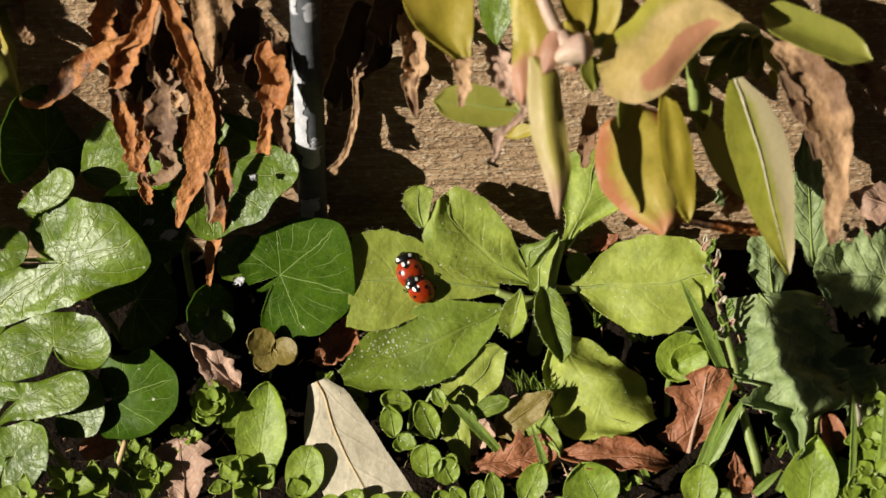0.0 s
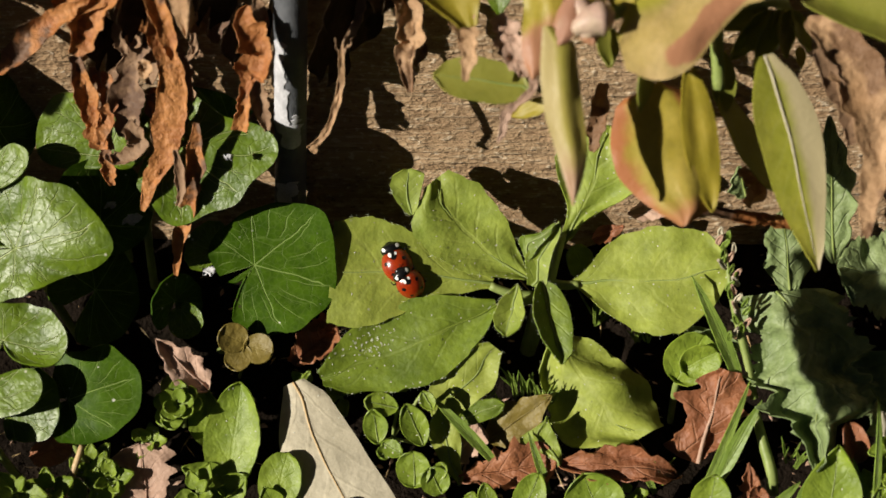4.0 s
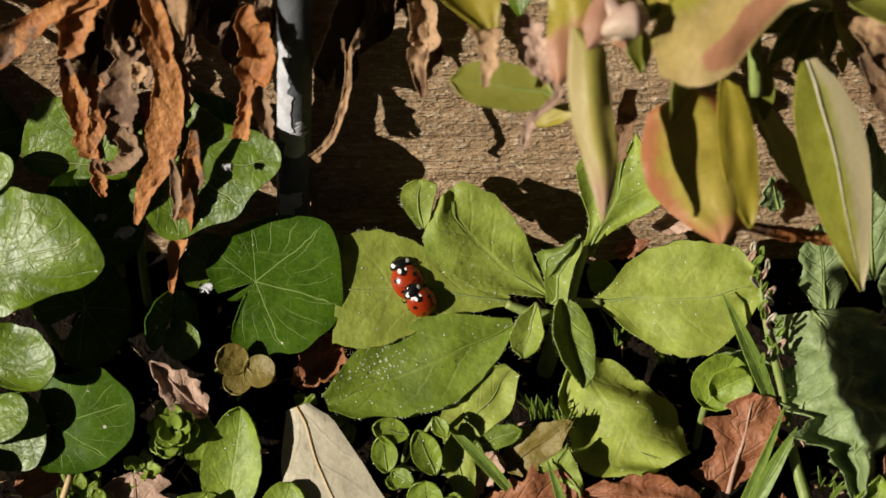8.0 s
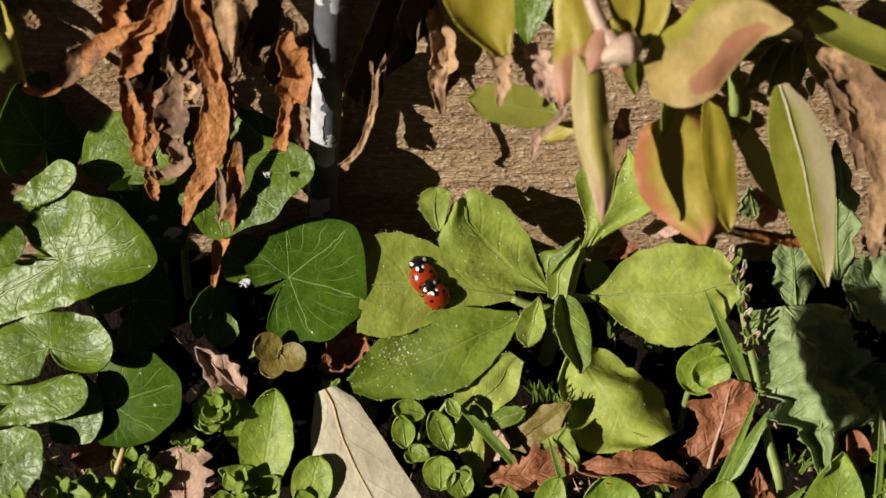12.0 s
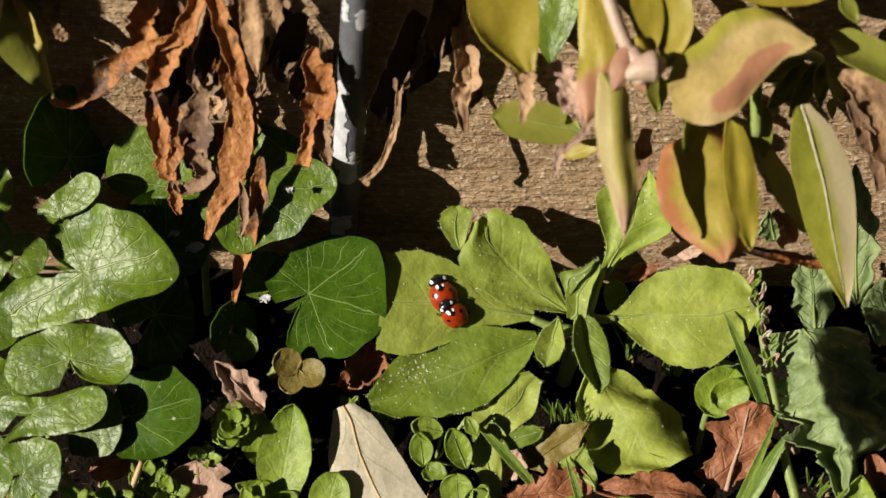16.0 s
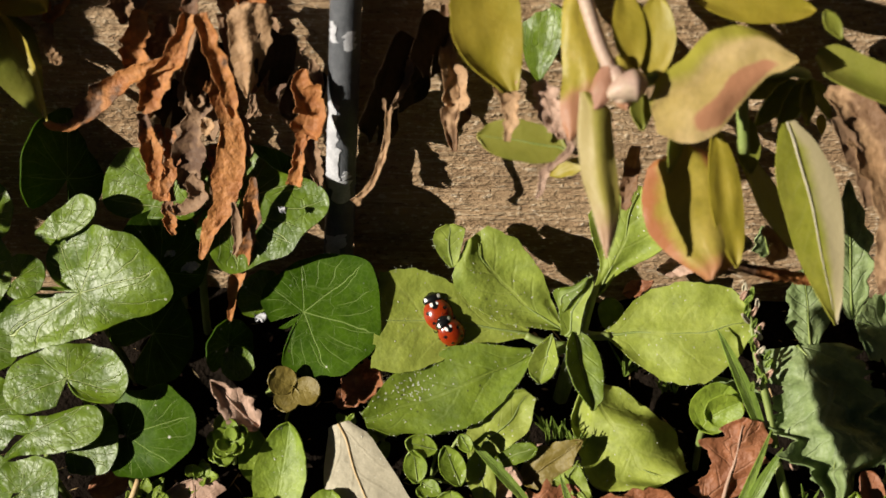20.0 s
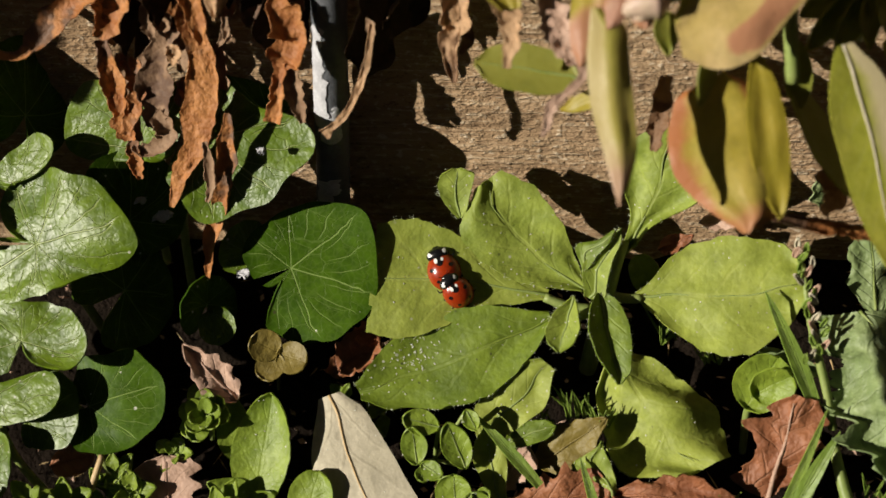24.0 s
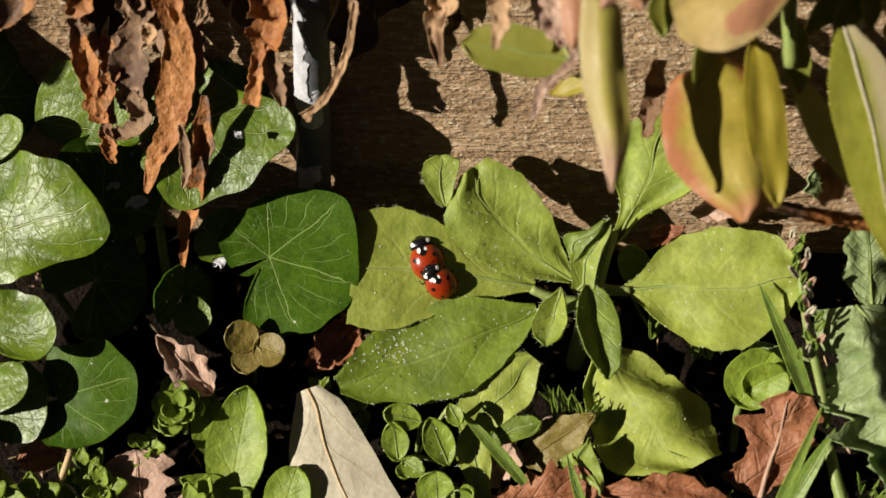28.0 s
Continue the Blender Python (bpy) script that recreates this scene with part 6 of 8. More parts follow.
blade(w, 'leaf', SEEDLING, (-65.6, -35.3, 12.9), (-67.6, -33.8, 16.7), 2.5, (-0.02, -0.68, 0.73), shape='lance', cup=0.22, wave=0.12, seed=10, dust=6, rib=0.18, rib_material=STALK)
stalk(w, 'leaf_stalk', STALK, [(-65.7, -35.1, 12.7), (-66.0, -33.9, 10.5), (-66.7, -31.8, 7.1)], [0.35, 0.35, 0.35], sides=6)
blade(w, 'leaf', SEEDLING, (-63.8, -36.8, 11.1), (-62.4, -35.0, 15.3), 2.3, (0.08, -0.68, 0.73), shape='lance', cup=0.22, wave=0.12, seed=11, dust=6, rib=0.18, rib_material=STALK)
stalk(w, 'leaf_stalk', STALK, [(-63.9, -36.6, 10.8), (-65.1, -34.7, 9.6), (-66.7, -31.8, 7.1)], [0.35, 0.35, 0.35], sides=6)
stalk(w, 'stem', STALK, [(-66.3, -32.8, 8.4), (-68.5, -29.1, 0.4)], [0.47, 0.59], sides=6)
w = thing('young_weed', 'low weed with bright oval leaves on soil', 'weed', 'young weeds')
blade(w, 'leaf', SEEDLING, (-72.3, -44.2, 9.7), (-76.7, -41.6, 14.8), 5.6, (-0.12, -0.68, 0.72), shape='oval', cup=0.22, wave=0.12, seed=14, dust=6, rib=0.18, rib_material=STALK)
stalk(w, 'leaf_stalk', STALK, [(-72.4, -44.0, 9.5), (-73.7, -42.6, 7.7), (-75.4, -40.0, 4.7)], [0.34, 0.34, 0.34], sides=6)
blade(w, 'leaf', SEEDLING, (-73.5, -43.8, 10.2), (-68.8, -42.8, 13.4), 4.5, (-0.02, -0.68, 0.73), shape='oval', cup=0.22, wave=0.12, seed=15, dust=6, rib=0.18, rib_material=STALK)
stalk(w, 'leaf_stalk', STALK, [(-73.6, -43.6, 9.9), (-74.3, -42.4, 8.0), (-75.4, -40.0, 4.7)], [0.34, 0.34, 0.34], sides=6)
blade(w, 'leaf', SEEDLING, (-79.6, -44.2, 9.7), (-82.8, -43.1, 13.0), 4.5, (0.08, -0.68, 0.73), shape='oval', cup=0.22, wave=0.12, seed=16, dust=6, rib=0.18, rib_material=STALK)
stalk(w, 'leaf_stalk', STALK, [(-79.7, -44.0, 9.5), (-77.3, -42.5, 7.7), (-75.4, -40.0, 4.7)], [0.34, 0.34, 0.34], sides=6)
stalk(w, 'stem', STALK, [(-74.9, -41.1, 6.0), (-77.4, -37.5, -2.1)], [0.46, 0.58], sides=6)
w = thing('young_weed', 'small weed with rounded leaves behind grass', 'weed', 'young weeds')
blade(w, 'leaf', SEEDLING, (-18.5, -42.9, 7.8), (-14.7, -40.9, 12.2), 4.5, (-0.12, -0.68, 0.72), shape='oval', cup=0.22, wave=0.12, seed=1, dust=6, rib=0.18, rib_material=STALK)
stalk(w, 'leaf_stalk', STALK, [(-18.6, -42.7, 7.6), (-17.6, -41.2, 5.8), (-16.9, -38.7, 2.9)], [0.34, 0.34, 0.34], sides=6)
blade(w, 'leaf', SEEDLING, (-13.7, -42.9, 7.8), (-8.8, -41.8, 11.1), 4.1, (-0.02, -0.68, 0.73), shape='oval', cup=0.22, wave=0.12, seed=2, dust=6, rib=0.18, rib_material=STALK)
stalk(w, 'leaf_stalk', STALK, [(-13.8, -42.7, 7.6), (-15.2, -41.2, 5.8), (-16.9, -38.7, 2.9)], [0.34, 0.34, 0.34], sides=6)
blade(w, 'leaf', SEEDLING, (-23.3, -42.9, 7.9), (-19.5, -41.8, 11.1), 4.1, (0.08, -0.68, 0.73), shape='oval', cup=0.22, wave=0.12, seed=3, dust=6, rib=0.18, rib_material=STALK)
stalk(w, 'leaf_stalk', STALK, [(-23.4, -42.7, 7.6), (-20.1, -41.2, 5.9), (-16.9, -38.7, 2.9)], [0.34, 0.34, 0.34], sides=6)
stalk(w, 'stem', STALK, [(-16.7, -39.7, 4.1), (-17.7, -36.1, -4.0)], [0.47, 0.58], sides=6)
w = thing('young_weed', 'small weed between dead leaves on soil', 'weed', 'young weeds')
blade(w, 'leaf', SEEDLING, (6.5, -41.2, 8.4), (4.2, -39.9, 11.9), 3.4, (-0.12, -0.68, 0.72), shape='oval', cup=0.22, wave=0.12, seed=14, dust=6, rib=0.18, rib_material=STALK)
stalk(w, 'leaf_stalk', STALK, [(6.5, -40.9, 8.2), (6.9, -39.5, 6.4), (7.4, -37.0, 3.4)], [0.35, 0.35, 0.35], sides=6)
blade(w, 'leaf', SEEDLING, (8.9, -41.2, 8.4), (10.2, -39.0, 13.0), 3.0, (-0.02, -0.68, 0.73), shape='oval', cup=0.22, wave=0.12, seed=15, dust=6, rib=0.18, rib_material=STALK)
stalk(w, 'leaf_stalk', STALK, [(8.8, -40.9, 8.1), (8.1, -39.5, 6.4), (7.4, -37.0, 3.4)], [0.35, 0.35, 0.35], sides=6)
blade(w, 'leaf', SEEDLING, (2.9, -41.5, 8.0), (0.7, -40.5, 11.2), 3.9, (0.08, -0.68, 0.73), shape='oval', cup=0.22, wave=0.12, seed=16, dust=6, rib=0.18, rib_material=STALK)
stalk(w, 'leaf_stalk', STALK, [(2.9, -41.3, 7.7), (5.1, -39.7, 6.2), (7.4, -37.0, 3.4)], [0.35, 0.35, 0.35], sides=6)
blade(w, 'leaf', SEEDLING, (-3.7, -41.9, 7.5), (-5.3, -40.4, 11.2), 4.1, (-0.12, -0.68, 0.72), shape='oval', cup=0.22, wave=0.12, seed=17, dust=6, rib=0.18, rib_material=STALK)
stalk(w, 'leaf_stalk', STALK, [(-3.7, -41.7, 7.3), (1.8, -39.8, 6.0), (7.4, -37.0, 3.4)], [0.35, 0.35, 0.35], sides=6)
stalk(w, 'stem', STALK, [(7.4, -38.0, 4.7), (7.0, -34.3, -3.4)], [0.47, 0.59], sides=6)
thick = thing('broken_weed', 'thick yellow-green broken stem in the grass', 'weed')
stalk(thick, 'stem', STALK, [(65.0, -26.2, 21.2), (66.2, -30.3, 17.8), (67.7, -34.6, 13.8), (68.3, -36.1, 9.4)], [0.92, 1.04, 1.15, 1.15])
bud = thing('seed_bud', 'small pale cream bud hanging in the grass', 'bud')
blade(bud, 'bud', CREAM, (86.9, -32.6, 28.6), (87.2, -35.7, 24.9), 2.1, (0.00, -0.70, 0.72), shape='oval', cup=-0.6, thick=1.2)
brownox = thing('oxalis_plant', 'brown withered clover-like leaf on dark soil', 'plant')
blade(brownox, 'leaflet', LITTER, (65.1, -38.7, 11.3), (63.2, -38.6, 12.9), 2.7, (0.00, -0.63, 0.78), shape='obovate', cup=0.15, seed=0)
blade(brownox, 'leaflet', LITTER, (65.1, -38.7, 11.3), (66.4, -38.9, 12.6), 2.7, (0.00, -0.63, 0.78), shape='obovate', cup=0.15, seed=1)
blade(brownox, 'leaflet', LITTER, (65.1, -38.7, 11.3), (65.4, -40.6, 10.6), 2.7, (0.00, -0.63, 0.78), shape='obovate', cup=0.15, seed=2)

# ---- poppy ----
poppy = thing('poppy_plant', 'blue-green poppy with deeply lobed leaves', 'plant')
blade(poppy, 'leaf', POPPY, (74.1, -11.2, 40.2), (76.6, -38.6, 18.6), 28.5, (-0.19, -0.62, 0.76), sides=((0.22, 0.49, 0.61, 0.68, 0.63, 0.59, 0.77, 0.83, 0.83, 0.83, 0.74, 0.64, 0.64, 0.81, 0.82, 0.84, 0.73, 0.62, 0.36, 0.28, 0.24, 0.20, 0.15, 0.11, -0.09), (0.91, 0.95, 1.00, 0.99, 0.98, 0.84, 0.74, 0.77, 0.82, 0.90, 0.92, 0.90, 0.83, 0.69, 0.71, 0.72, 0.69, 0.47, 0.44, 0.33, 0.23, 0.23, 0.22, 0.16, 0.13)), seed=1, cup=-0.1, wave=0.3, pleat=0.16, nu=60, nv=26, bend=0, ragged=0.2, lobes=6, lobe=0.22, teeth=18, tooth=0.16, rib=0.3, rib_material=STALK)
blade(poppy, 'leaf', POPPY, (82.6, -15.0, 27.2), (95.9, -30.6, 18.4), 19.7, (0.19, -0.54, 0.82), shape='oval', cup=0.0, wave=0.5, seed=2, lobes=4, lobe=0.4, teeth=13, tooth=0.12, nv=18, rib=0.3, rib_material=STALK)
blade(poppy, 'leaf', POPPY, (96.7, -14.1, 45.2), (79.0, -13.4, 46.8), 20.9, (0.04, -0.65, 0.76), sides=((0.79, 0.83, 0.88, 0.89, 0.87, 0.86, 0.84, 0.80, 0.75, 0.70, 0.64, 0.55, 0.46, 0.31, 0.06), (0.68, 0.90, 0.94, 0.97, 1.00, 0.97, 0.94, 0.90, 0.83, 0.77, 0.73, 0.70, 0.60, 0.46, 0.19)), seed=3, cup=0.05, wave=0.25, pleat=0.05, nv=16, ragged=0.2, lobes=4, lobe=0.2, teeth=13, tooth=0.12, rib=0.3, rib_material=STALK)
blade(poppy, 'leaf', POPPY, (72.3, -9.0, 36.7), (70.2, -1.0, 51.3), 9.7, (-0.10, -0.69, 0.71), shape='oval', cup=0.1, wave=0.3, seed=4, lobes=3, lobe=0.24, teeth=8, tooth=0.06, nv=18, rib=0.3, rib_material=STALK)
blade(poppy, 'leaf', POPPY, (80.9, -4.9, 41.7), (78.1, 6.9, 68.2), 9.7, (-0.20, -0.68, 0.70), shape='lance', cup=0.1, wave=0.3, seed=5, lobes=5, lobe=0.3, teeth=10, tooth=0.06, nv=18, rib=0.3, rib_material=STALK)
blade(poppy, 'leaf', POPPY, (64.5, 7.1, 48.5), (62.5, 8.4, 55.0), 6.6, (0.00, -0.70, 0.72), shape='ovate', cup=0.2, wave=0.2, seed=10, lobes=3, lobe=0.3, nv=18, rib=0.3, rib_material=STALK)
stalk(poppy, 'stem', STALK, [(84.3, -16.1, 0.9), (83.3, -11.2, 16.8), (81.1, -6.6, 32.2)], [1.08, 1.08, 0.84])

# ---- grass ----
g = thing('grass_sprout', 'green grass blade growing from the soil', 'grass', 'grass blades')
blade(g, 'blade', GRASS, (55.3, -35.2, 10.6), (63.3, -25.1, 29.1), 1.9, (0.20, -0.68, 0.70), shape='grass', fold=0.25, bend=18)
g = thing('grass_sprout', 'green grass blade growing from the soil', 'grass', 'grass blades')
blade(g, 'blade', GRASS, (57.2, -35.8, 12.3), (65.5, -27.4, 26.3), 3.0, (-0.19, -0.61, 0.77), shape='grass', fold=0.25, bend=18)
g = thing('grass_sprout', 'green grass blade growing from the soil', 'grass', 'grass blades')
blade(g, 'blade', GRASS, (13.9, -31.9, 14.4), (1.6, -22.6, 23.0), 2.3, (0.10, -0.55, 0.83), shape='grass', fold=0.25, bend=18)
g = thing('grass_sprout', 'green grass blade growing from the soil', 'grass', 'grass blades')
blade(g, 'blade', GRASS, (24.8, -37.3, 10.5), (20.9, -28.4, 18.6), 1.8, (0.20, -0.68, 0.70), shape='grass', fold=0.25, bend=18)
g = thing('grass_sprout', 'green grass blade growing from the soil', 'grass', 'grass blades')
blade(g, 'blade', GRASS, (71.4, -42.5, 13.2), (75.4, -37.8, 19.9), 1.8, (0.10, -0.62, 0.78), shape='grass', fold=0.25, bend=18)
g = thing('grass_sprout', 'green grass blade growing from the soil', 'grass', 'grass blades')
blade(g, 'blade', GRASS, (85.7, -43.7, 12.8), (86.3, -30.8, 30.7), 1.5, (0.29, -0.67, 0.69), shape='grass', fold=0.25, bend=18)
g = thing('grass_sprout', 'green grass blade growing from the soil', 'grass', 'grass blades')
blade(g, 'blade', GRASS, (66.5, -42.9, 12.8), (72.0, -40.1, 17.2), 1.8, (0.10, -0.62, 0.78), shape='grass', fold=0.25, bend=18)
g = thing('grass_sprout', 'green grass blade growing from the soil', 'grass', 'grass blades')
blade(g, 'blade', GRASS, (84.4, -41.9, 12.4), (81.9, -37.1, 20.7), 1.6, (0.20, -0.68, 0.70), shape='grass', fold=0.25, bend=18)
g = thing('grass_sprout', 'green grass blade growing from the soil', 'grass', 'grass blades')
blade(g, 'blade', GRASS, (92.0, -42.3, 14.5), (92.8, -31.6, 29.8), 1.6, (0.00, -0.70, 0.72), shape='grass', fold=0.25, bend=18)
g = thing('grass_sprout', 'green grass blade growing from the soil', 'grass', 'grass blades')
blade(g, 'blade', GRASS, (61.8, -22.1, 26.1), (52.6, -9.7, 42.5), 3.0, (0.20, -0.68, 0.70), shape='grass', fold=0.25, bend=18)
g = thing('grass_sprout', 'thin grass blade growing from the soil', 'grass', 'grass blades')
blade(g, 'blade', GRASS, (45.4, -37.3, 10.5), (42.0, -32.8, 15.8), 1.4, (0.20, -0.68, 0.70), shape='grass', fold=0.25, bend=18)
strawbit = thing('straw', 'dry straw-coloured stem lying among seedlings', 'straw')
stalk(strawbit, 'stem', STRAW, [(-70.1, -40.2, 9.6), (-67.0, -36.8, 15.1), (-64.9, -33.6, 20.0)], [0.68, 0.68, 0.57])
seedstem = thing('seeding_grass', 'yellow-green grass stem with small pale seed heads', 'grass')
stalk(seedstem, 'stem', STALK, [(65.0, -23.2, 22.3), (62.9, -18.4, 30.5), (60.3, -13.7, 38.7), (58.8, -7.5, 47.0)], [0.81, 0.81, 0.58, 0.35])
blade(seedstem, 'floret', CREAM, (57.8, -5.8, 49.1), (57.7, -5.6, 51.2), 0.8, (-0.13, -0.62, 0.77), shape='ovate', cup=0.8, nu=6, nv=4)
blade(seedstem, 'floret', GRASS, (59.3, -6.3, 48.5), (59.4, -6.2, 50.6), 0.8, (-0.39, -0.58, 0.72), shape='ovate', cup=0.8, nu=6, nv=4)
blade(seedstem, 'floret', LITTER_PINK, (57.2, -6.8, 47.9), (58.0, -6.7, 50.0), 0.8, (-0.23, -0.61, 0.76), shape='ovate', cup=0.8, nu=6, nv=4)
blade(seedstem, 'floret', GRASS, (58.1, -7.3, 47.2), (59.4, -7.2, 49.4), 0.8, (-0.03, -0.62, 0.78), shape='ovate', cup=0.8, nu=6, nv=4)
blade(seedstem, 'floret', CREAM, (60.4, -7.8, 46.6), (60.1, -7.7, 48.8), 0.8, (0.14, -0.62, 0.77), shape='ovate', cup=0.8, nu=6, nv=4)
blade(seedstem, 'floret', GRASS, (58.0, -8.3, 46.0), (58.2, -8.2, 48.2), 0.8, (0.34, -0.59, 0.73), shape='ovate', cup=0.8, nu=6, nv=4)
blade(seedstem, 'floret', LITTER_PINK, (59.4, -8.9, 45.4), (60.0, -8.7, 47.6), 0.8, (0.17, -0.62, 0.77), shape='ovate', cup=0.8, nu=6, nv=4)
blade(seedstem, 'floret', GRASS, (57.9, -9.4, 44.8), (58.4, -9.2, 46.9), 0.8, (0.09, -0.62, 0.78), shape='ovate', cup=0.8, nu=6, nv=4)
blade(seedstem, 'floret', CREAM, (58.8, -9.9, 44.2), (57.1, -9.7, 46.3), 0.8, (0.34, -0.59, 0.73), shape='ovate', cup=0.8, nu=6, nv=4)
blade(seedstem, 'floret', GRASS, (59.5, -10.4, 43.6), (60.0, -10.3, 45.7), 0.8, (0.35, -0.59, 0.73), shape='ovate', cup=0.8, nu=6, nv=4)
blade(seedstem, 'floret', LITTER_PINK, (60.5, -10.9, 42.9), (61.6, -10.8, 45.1), 0.8, (-0.10, -0.62, 0.78), shape='ovate', cup=0.8, nu=6, nv=4)
blade(seedstem, 'floret', GRASS, (60.9, -11.4, 42.3), (60.5, -11.3, 44.5), 0.8, (0.39, -0.57, 0.72), shape='ovate', cup=0.8, nu=6, nv=4)
blade(seedstem, 'floret', CREAM, (61.3, -11.9, 41.7), (59.8, -11.8, 43.9), 0.8, (-0.34, -0.59, 0.74), shape='ovate', cup=0.8, nu=6, nv=4)
blade(seedstem, 'floret', GRASS, (59.0, -12.5, 41.1), (60.2, -12.3, 43.3), 0.8, (-0.06, -0.62, 0.78), shape='ovate', cup=0.8, nu=6, nv=4)
blade(seedstem, 'floret', LITTER_PINK, (60.6, -13.0, 40.5), (59.7, -12.8, 42.7), 0.8, (0.01, -0.63, 0.78), shape='ovate', cup=0.8, nu=6, nv=4)
blade(seedstem, 'floret', GRASS, (59.8, -13.5, 39.9), (59.1, -13.3, 42.1), 0.8, (0.08, -0.62, 0.78), shape='ovate', cup=0.8, nu=6, nv=4)
blade(seedstem, 'floret', CREAM, (60.6, -14.0, 39.3), (61.7, -13.8, 41.4), 0.8, (0.18, -0.62, 0.77), shape='ovate', cup=0.8, nu=6, nv=4)
blade(seedstem, 'floret', GRASS, (62.0, -14.5, 38.7), (62.9, -14.4, 40.8), 0.8, (0.43, -0.56, 0.70), shape='ovate', cup=0.8, nu=6, nv=4)
blade(seedstem, 'floret', LITTER_PINK, (61.1, -15.0, 38.0), (59.8, -14.9, 40.2), 0.8, (0.33, -0.59, 0.74), shape='ovate', cup=0.8, nu=6, nv=4)
blade(seedstem, 'floret', GRASS, (62.3, -15.5, 37.4), (63.3, -15.4, 39.6), 0.8, (0.07, -0.62, 0.78), shape='ovate', cup=0.8, nu=6, nv=4)
blade(seedstem, 'floret', CREAM, (61.5, -16.1, 36.8), (60.3, -15.9, 39.0), 0.8, (0.31, -0.59, 0.74), shape='ovate', cup=0.8, nu=6, nv=4)
blade(seedstem, 'floret', GRASS, (61.1, -16.6, 36.2), (60.1, -16.4, 38.4), 0.8, (-0.39, -0.57, 0.72), shape='ovate', cup=0.8, nu=6, nv=4)
blade(seedstem, 'floret', LITTER_PINK, (62.2, -17.1, 35.6), (63.5, -16.9, 37.8), 0.8, (-0.37, -0.58, 0.72), shape='ovate', cup=0.8, nu=6, nv=4)
blade(seedstem, 'floret', GRASS, (62.1, -17.6, 35.0), (61.6, -17.4, 37.2), 0.8, (-0.32, -0.59, 0.74), shape='ovate', cup=0.8, nu=6, nv=4)
blade(seedstem, 'floret', CREAM, (60.3, -18.1, 34.4), (60.9, -18.0, 36.5), 0.8, (0.34, -0.59, 0.73), shape='ovate', cup=0.8, nu=6, nv=4)
blade(seedstem, 'floret', GRASS, (59.5, -18.6, 33.7), (59.6, -18.5, 35.9), 0.8, (-0.41, -0.57, 0.71), shape='ovate', cup=0.8, nu=6, nv=4)
tuft((20.3, -17.9, 17.7), 7, 16, 1, width=0.6)
tuft((23.6, -21.0, 17.5), 6, 14, 2, width=0.6)
tuft((36.4, 0.5, 20.7), 9, 10, 3, width=0.6)
tuft((44.6, -4.2, 20.1), 8, 10, 4, width=0.6)
tuft((45.9, -33.7, 9.9), 6, 7, 5, width=0.6)
tuft((72.5, -31.4, 12.5), 7, 8, 6, width=0.6)
tuft((-17.7, -5.0, 14.1), 6, 8, 7, width=0.6)
tuft((14.4, -18.8, 15.2), 5, 10, 8, width=0.6)

# ---- withered plant hanging from above ----
withered = thing('withered_plant', 'withered brown plant with curled dry leaves hanging down', 'dried plant')
# near-black sheets added where the timber behind lies in shade
kidney(withered, SHADE_LEAF, (-31.9, 7.1, 83.9), (-29.7, 10.1, 90.0), 7.7, (0.85, -0.40, 0.34), gap=30.0, reach=(0.62, 0.65, 0.72, 0.88, 1.05, 1.17, 1.20, 1.18, 1.14, 1.11, 1.07, 0.99, 0.88, 0.76, 0.65), scallop=5, depth=0.2, cup=0.0, wave=0.12, thick=0.06, seed=60)
kidney(withered, SHADE_LEAF, (-37.2, 7.1, 92.9), (-35.1, 10.0, 98.6), 7.2, (0.85, -0.40, 0.34), gap=30.0, reach=(0.63, 0.66, 0.73, 0.88, 1.04, 1.16, 1.20, 1.19, 1.16, 1.12, 1.07, 0.98, 0.86, 0.75, 0.65), scallop=5, depth=0.2, cup=0.0, wave=0.12, thick=0.06, seed=61)
kidney(withered, SHADE_LEAF, (-49.9, 7.0, 90.2), (-47.5, 10.2, 96.5), 7.9, (0.85, -0.40, 0.34), gap=30.0, reach=(0.64, 0.66, 0.73, 0.86, 1.03, 1.16, 1.21, 1.21, 1.17, 1.12, 1.05, 0.96, 0.86, 0.76, 0.66), scallop=5, depth=0.2, cup=0.0, wave=0.12, thick=0.06, seed=62)
kidney(withered, SHADE_LEAF, (-11.6, 6.9, 89.8), (-9.0, 10.5, 97.4), 9.8, (0.85, -0.40, 0.34), gap=30.0, reach=(0.61, 0.64, 0.73, 0.89, 1.07, 1.16, 1.17, 1.15, 1.13, 1.12, 1.10, 1.02, 0.88, 0.75, 0.64), scallop=5, depth=0.2, cup=0.0, wave=0.12, thick=0.06, seed=63)
kidney(withered, SHADE_LEAF, (-16.6, 7.2, 80.1), (-14.7, 9.9, 85.7), 7.2, (0.85, -0.40, 0.34), gap=30.0, reach=(0.61, 0.64, 0.72, 0.89, 1.07, 1.18, 1.19, 1.16, 1.12, 1.11, 1.09, 1.01, 0.89, 0.76, 0.64), scallop=5, depth=0.2, cup=0.0, wave=0.12, thick=0.06, seed=64)
kidney(withered, SHADE_LEAF, (-5.4, 7.1, 96.5), (-3.3, 10.1, 102.8), 8.2, (0.85, -0.40, 0.34), gap=30.0, reach=(0.61, 0.64, 0.74, 0.91, 1.07, 1.16, 1.16, 1.14, 1.13, 1.13, 1.11, 1.02, 0.87, 0.74, 0.63), scallop=5, depth=0.2, cup=0.0, wave=0.12, thick=0.06, seed=68)
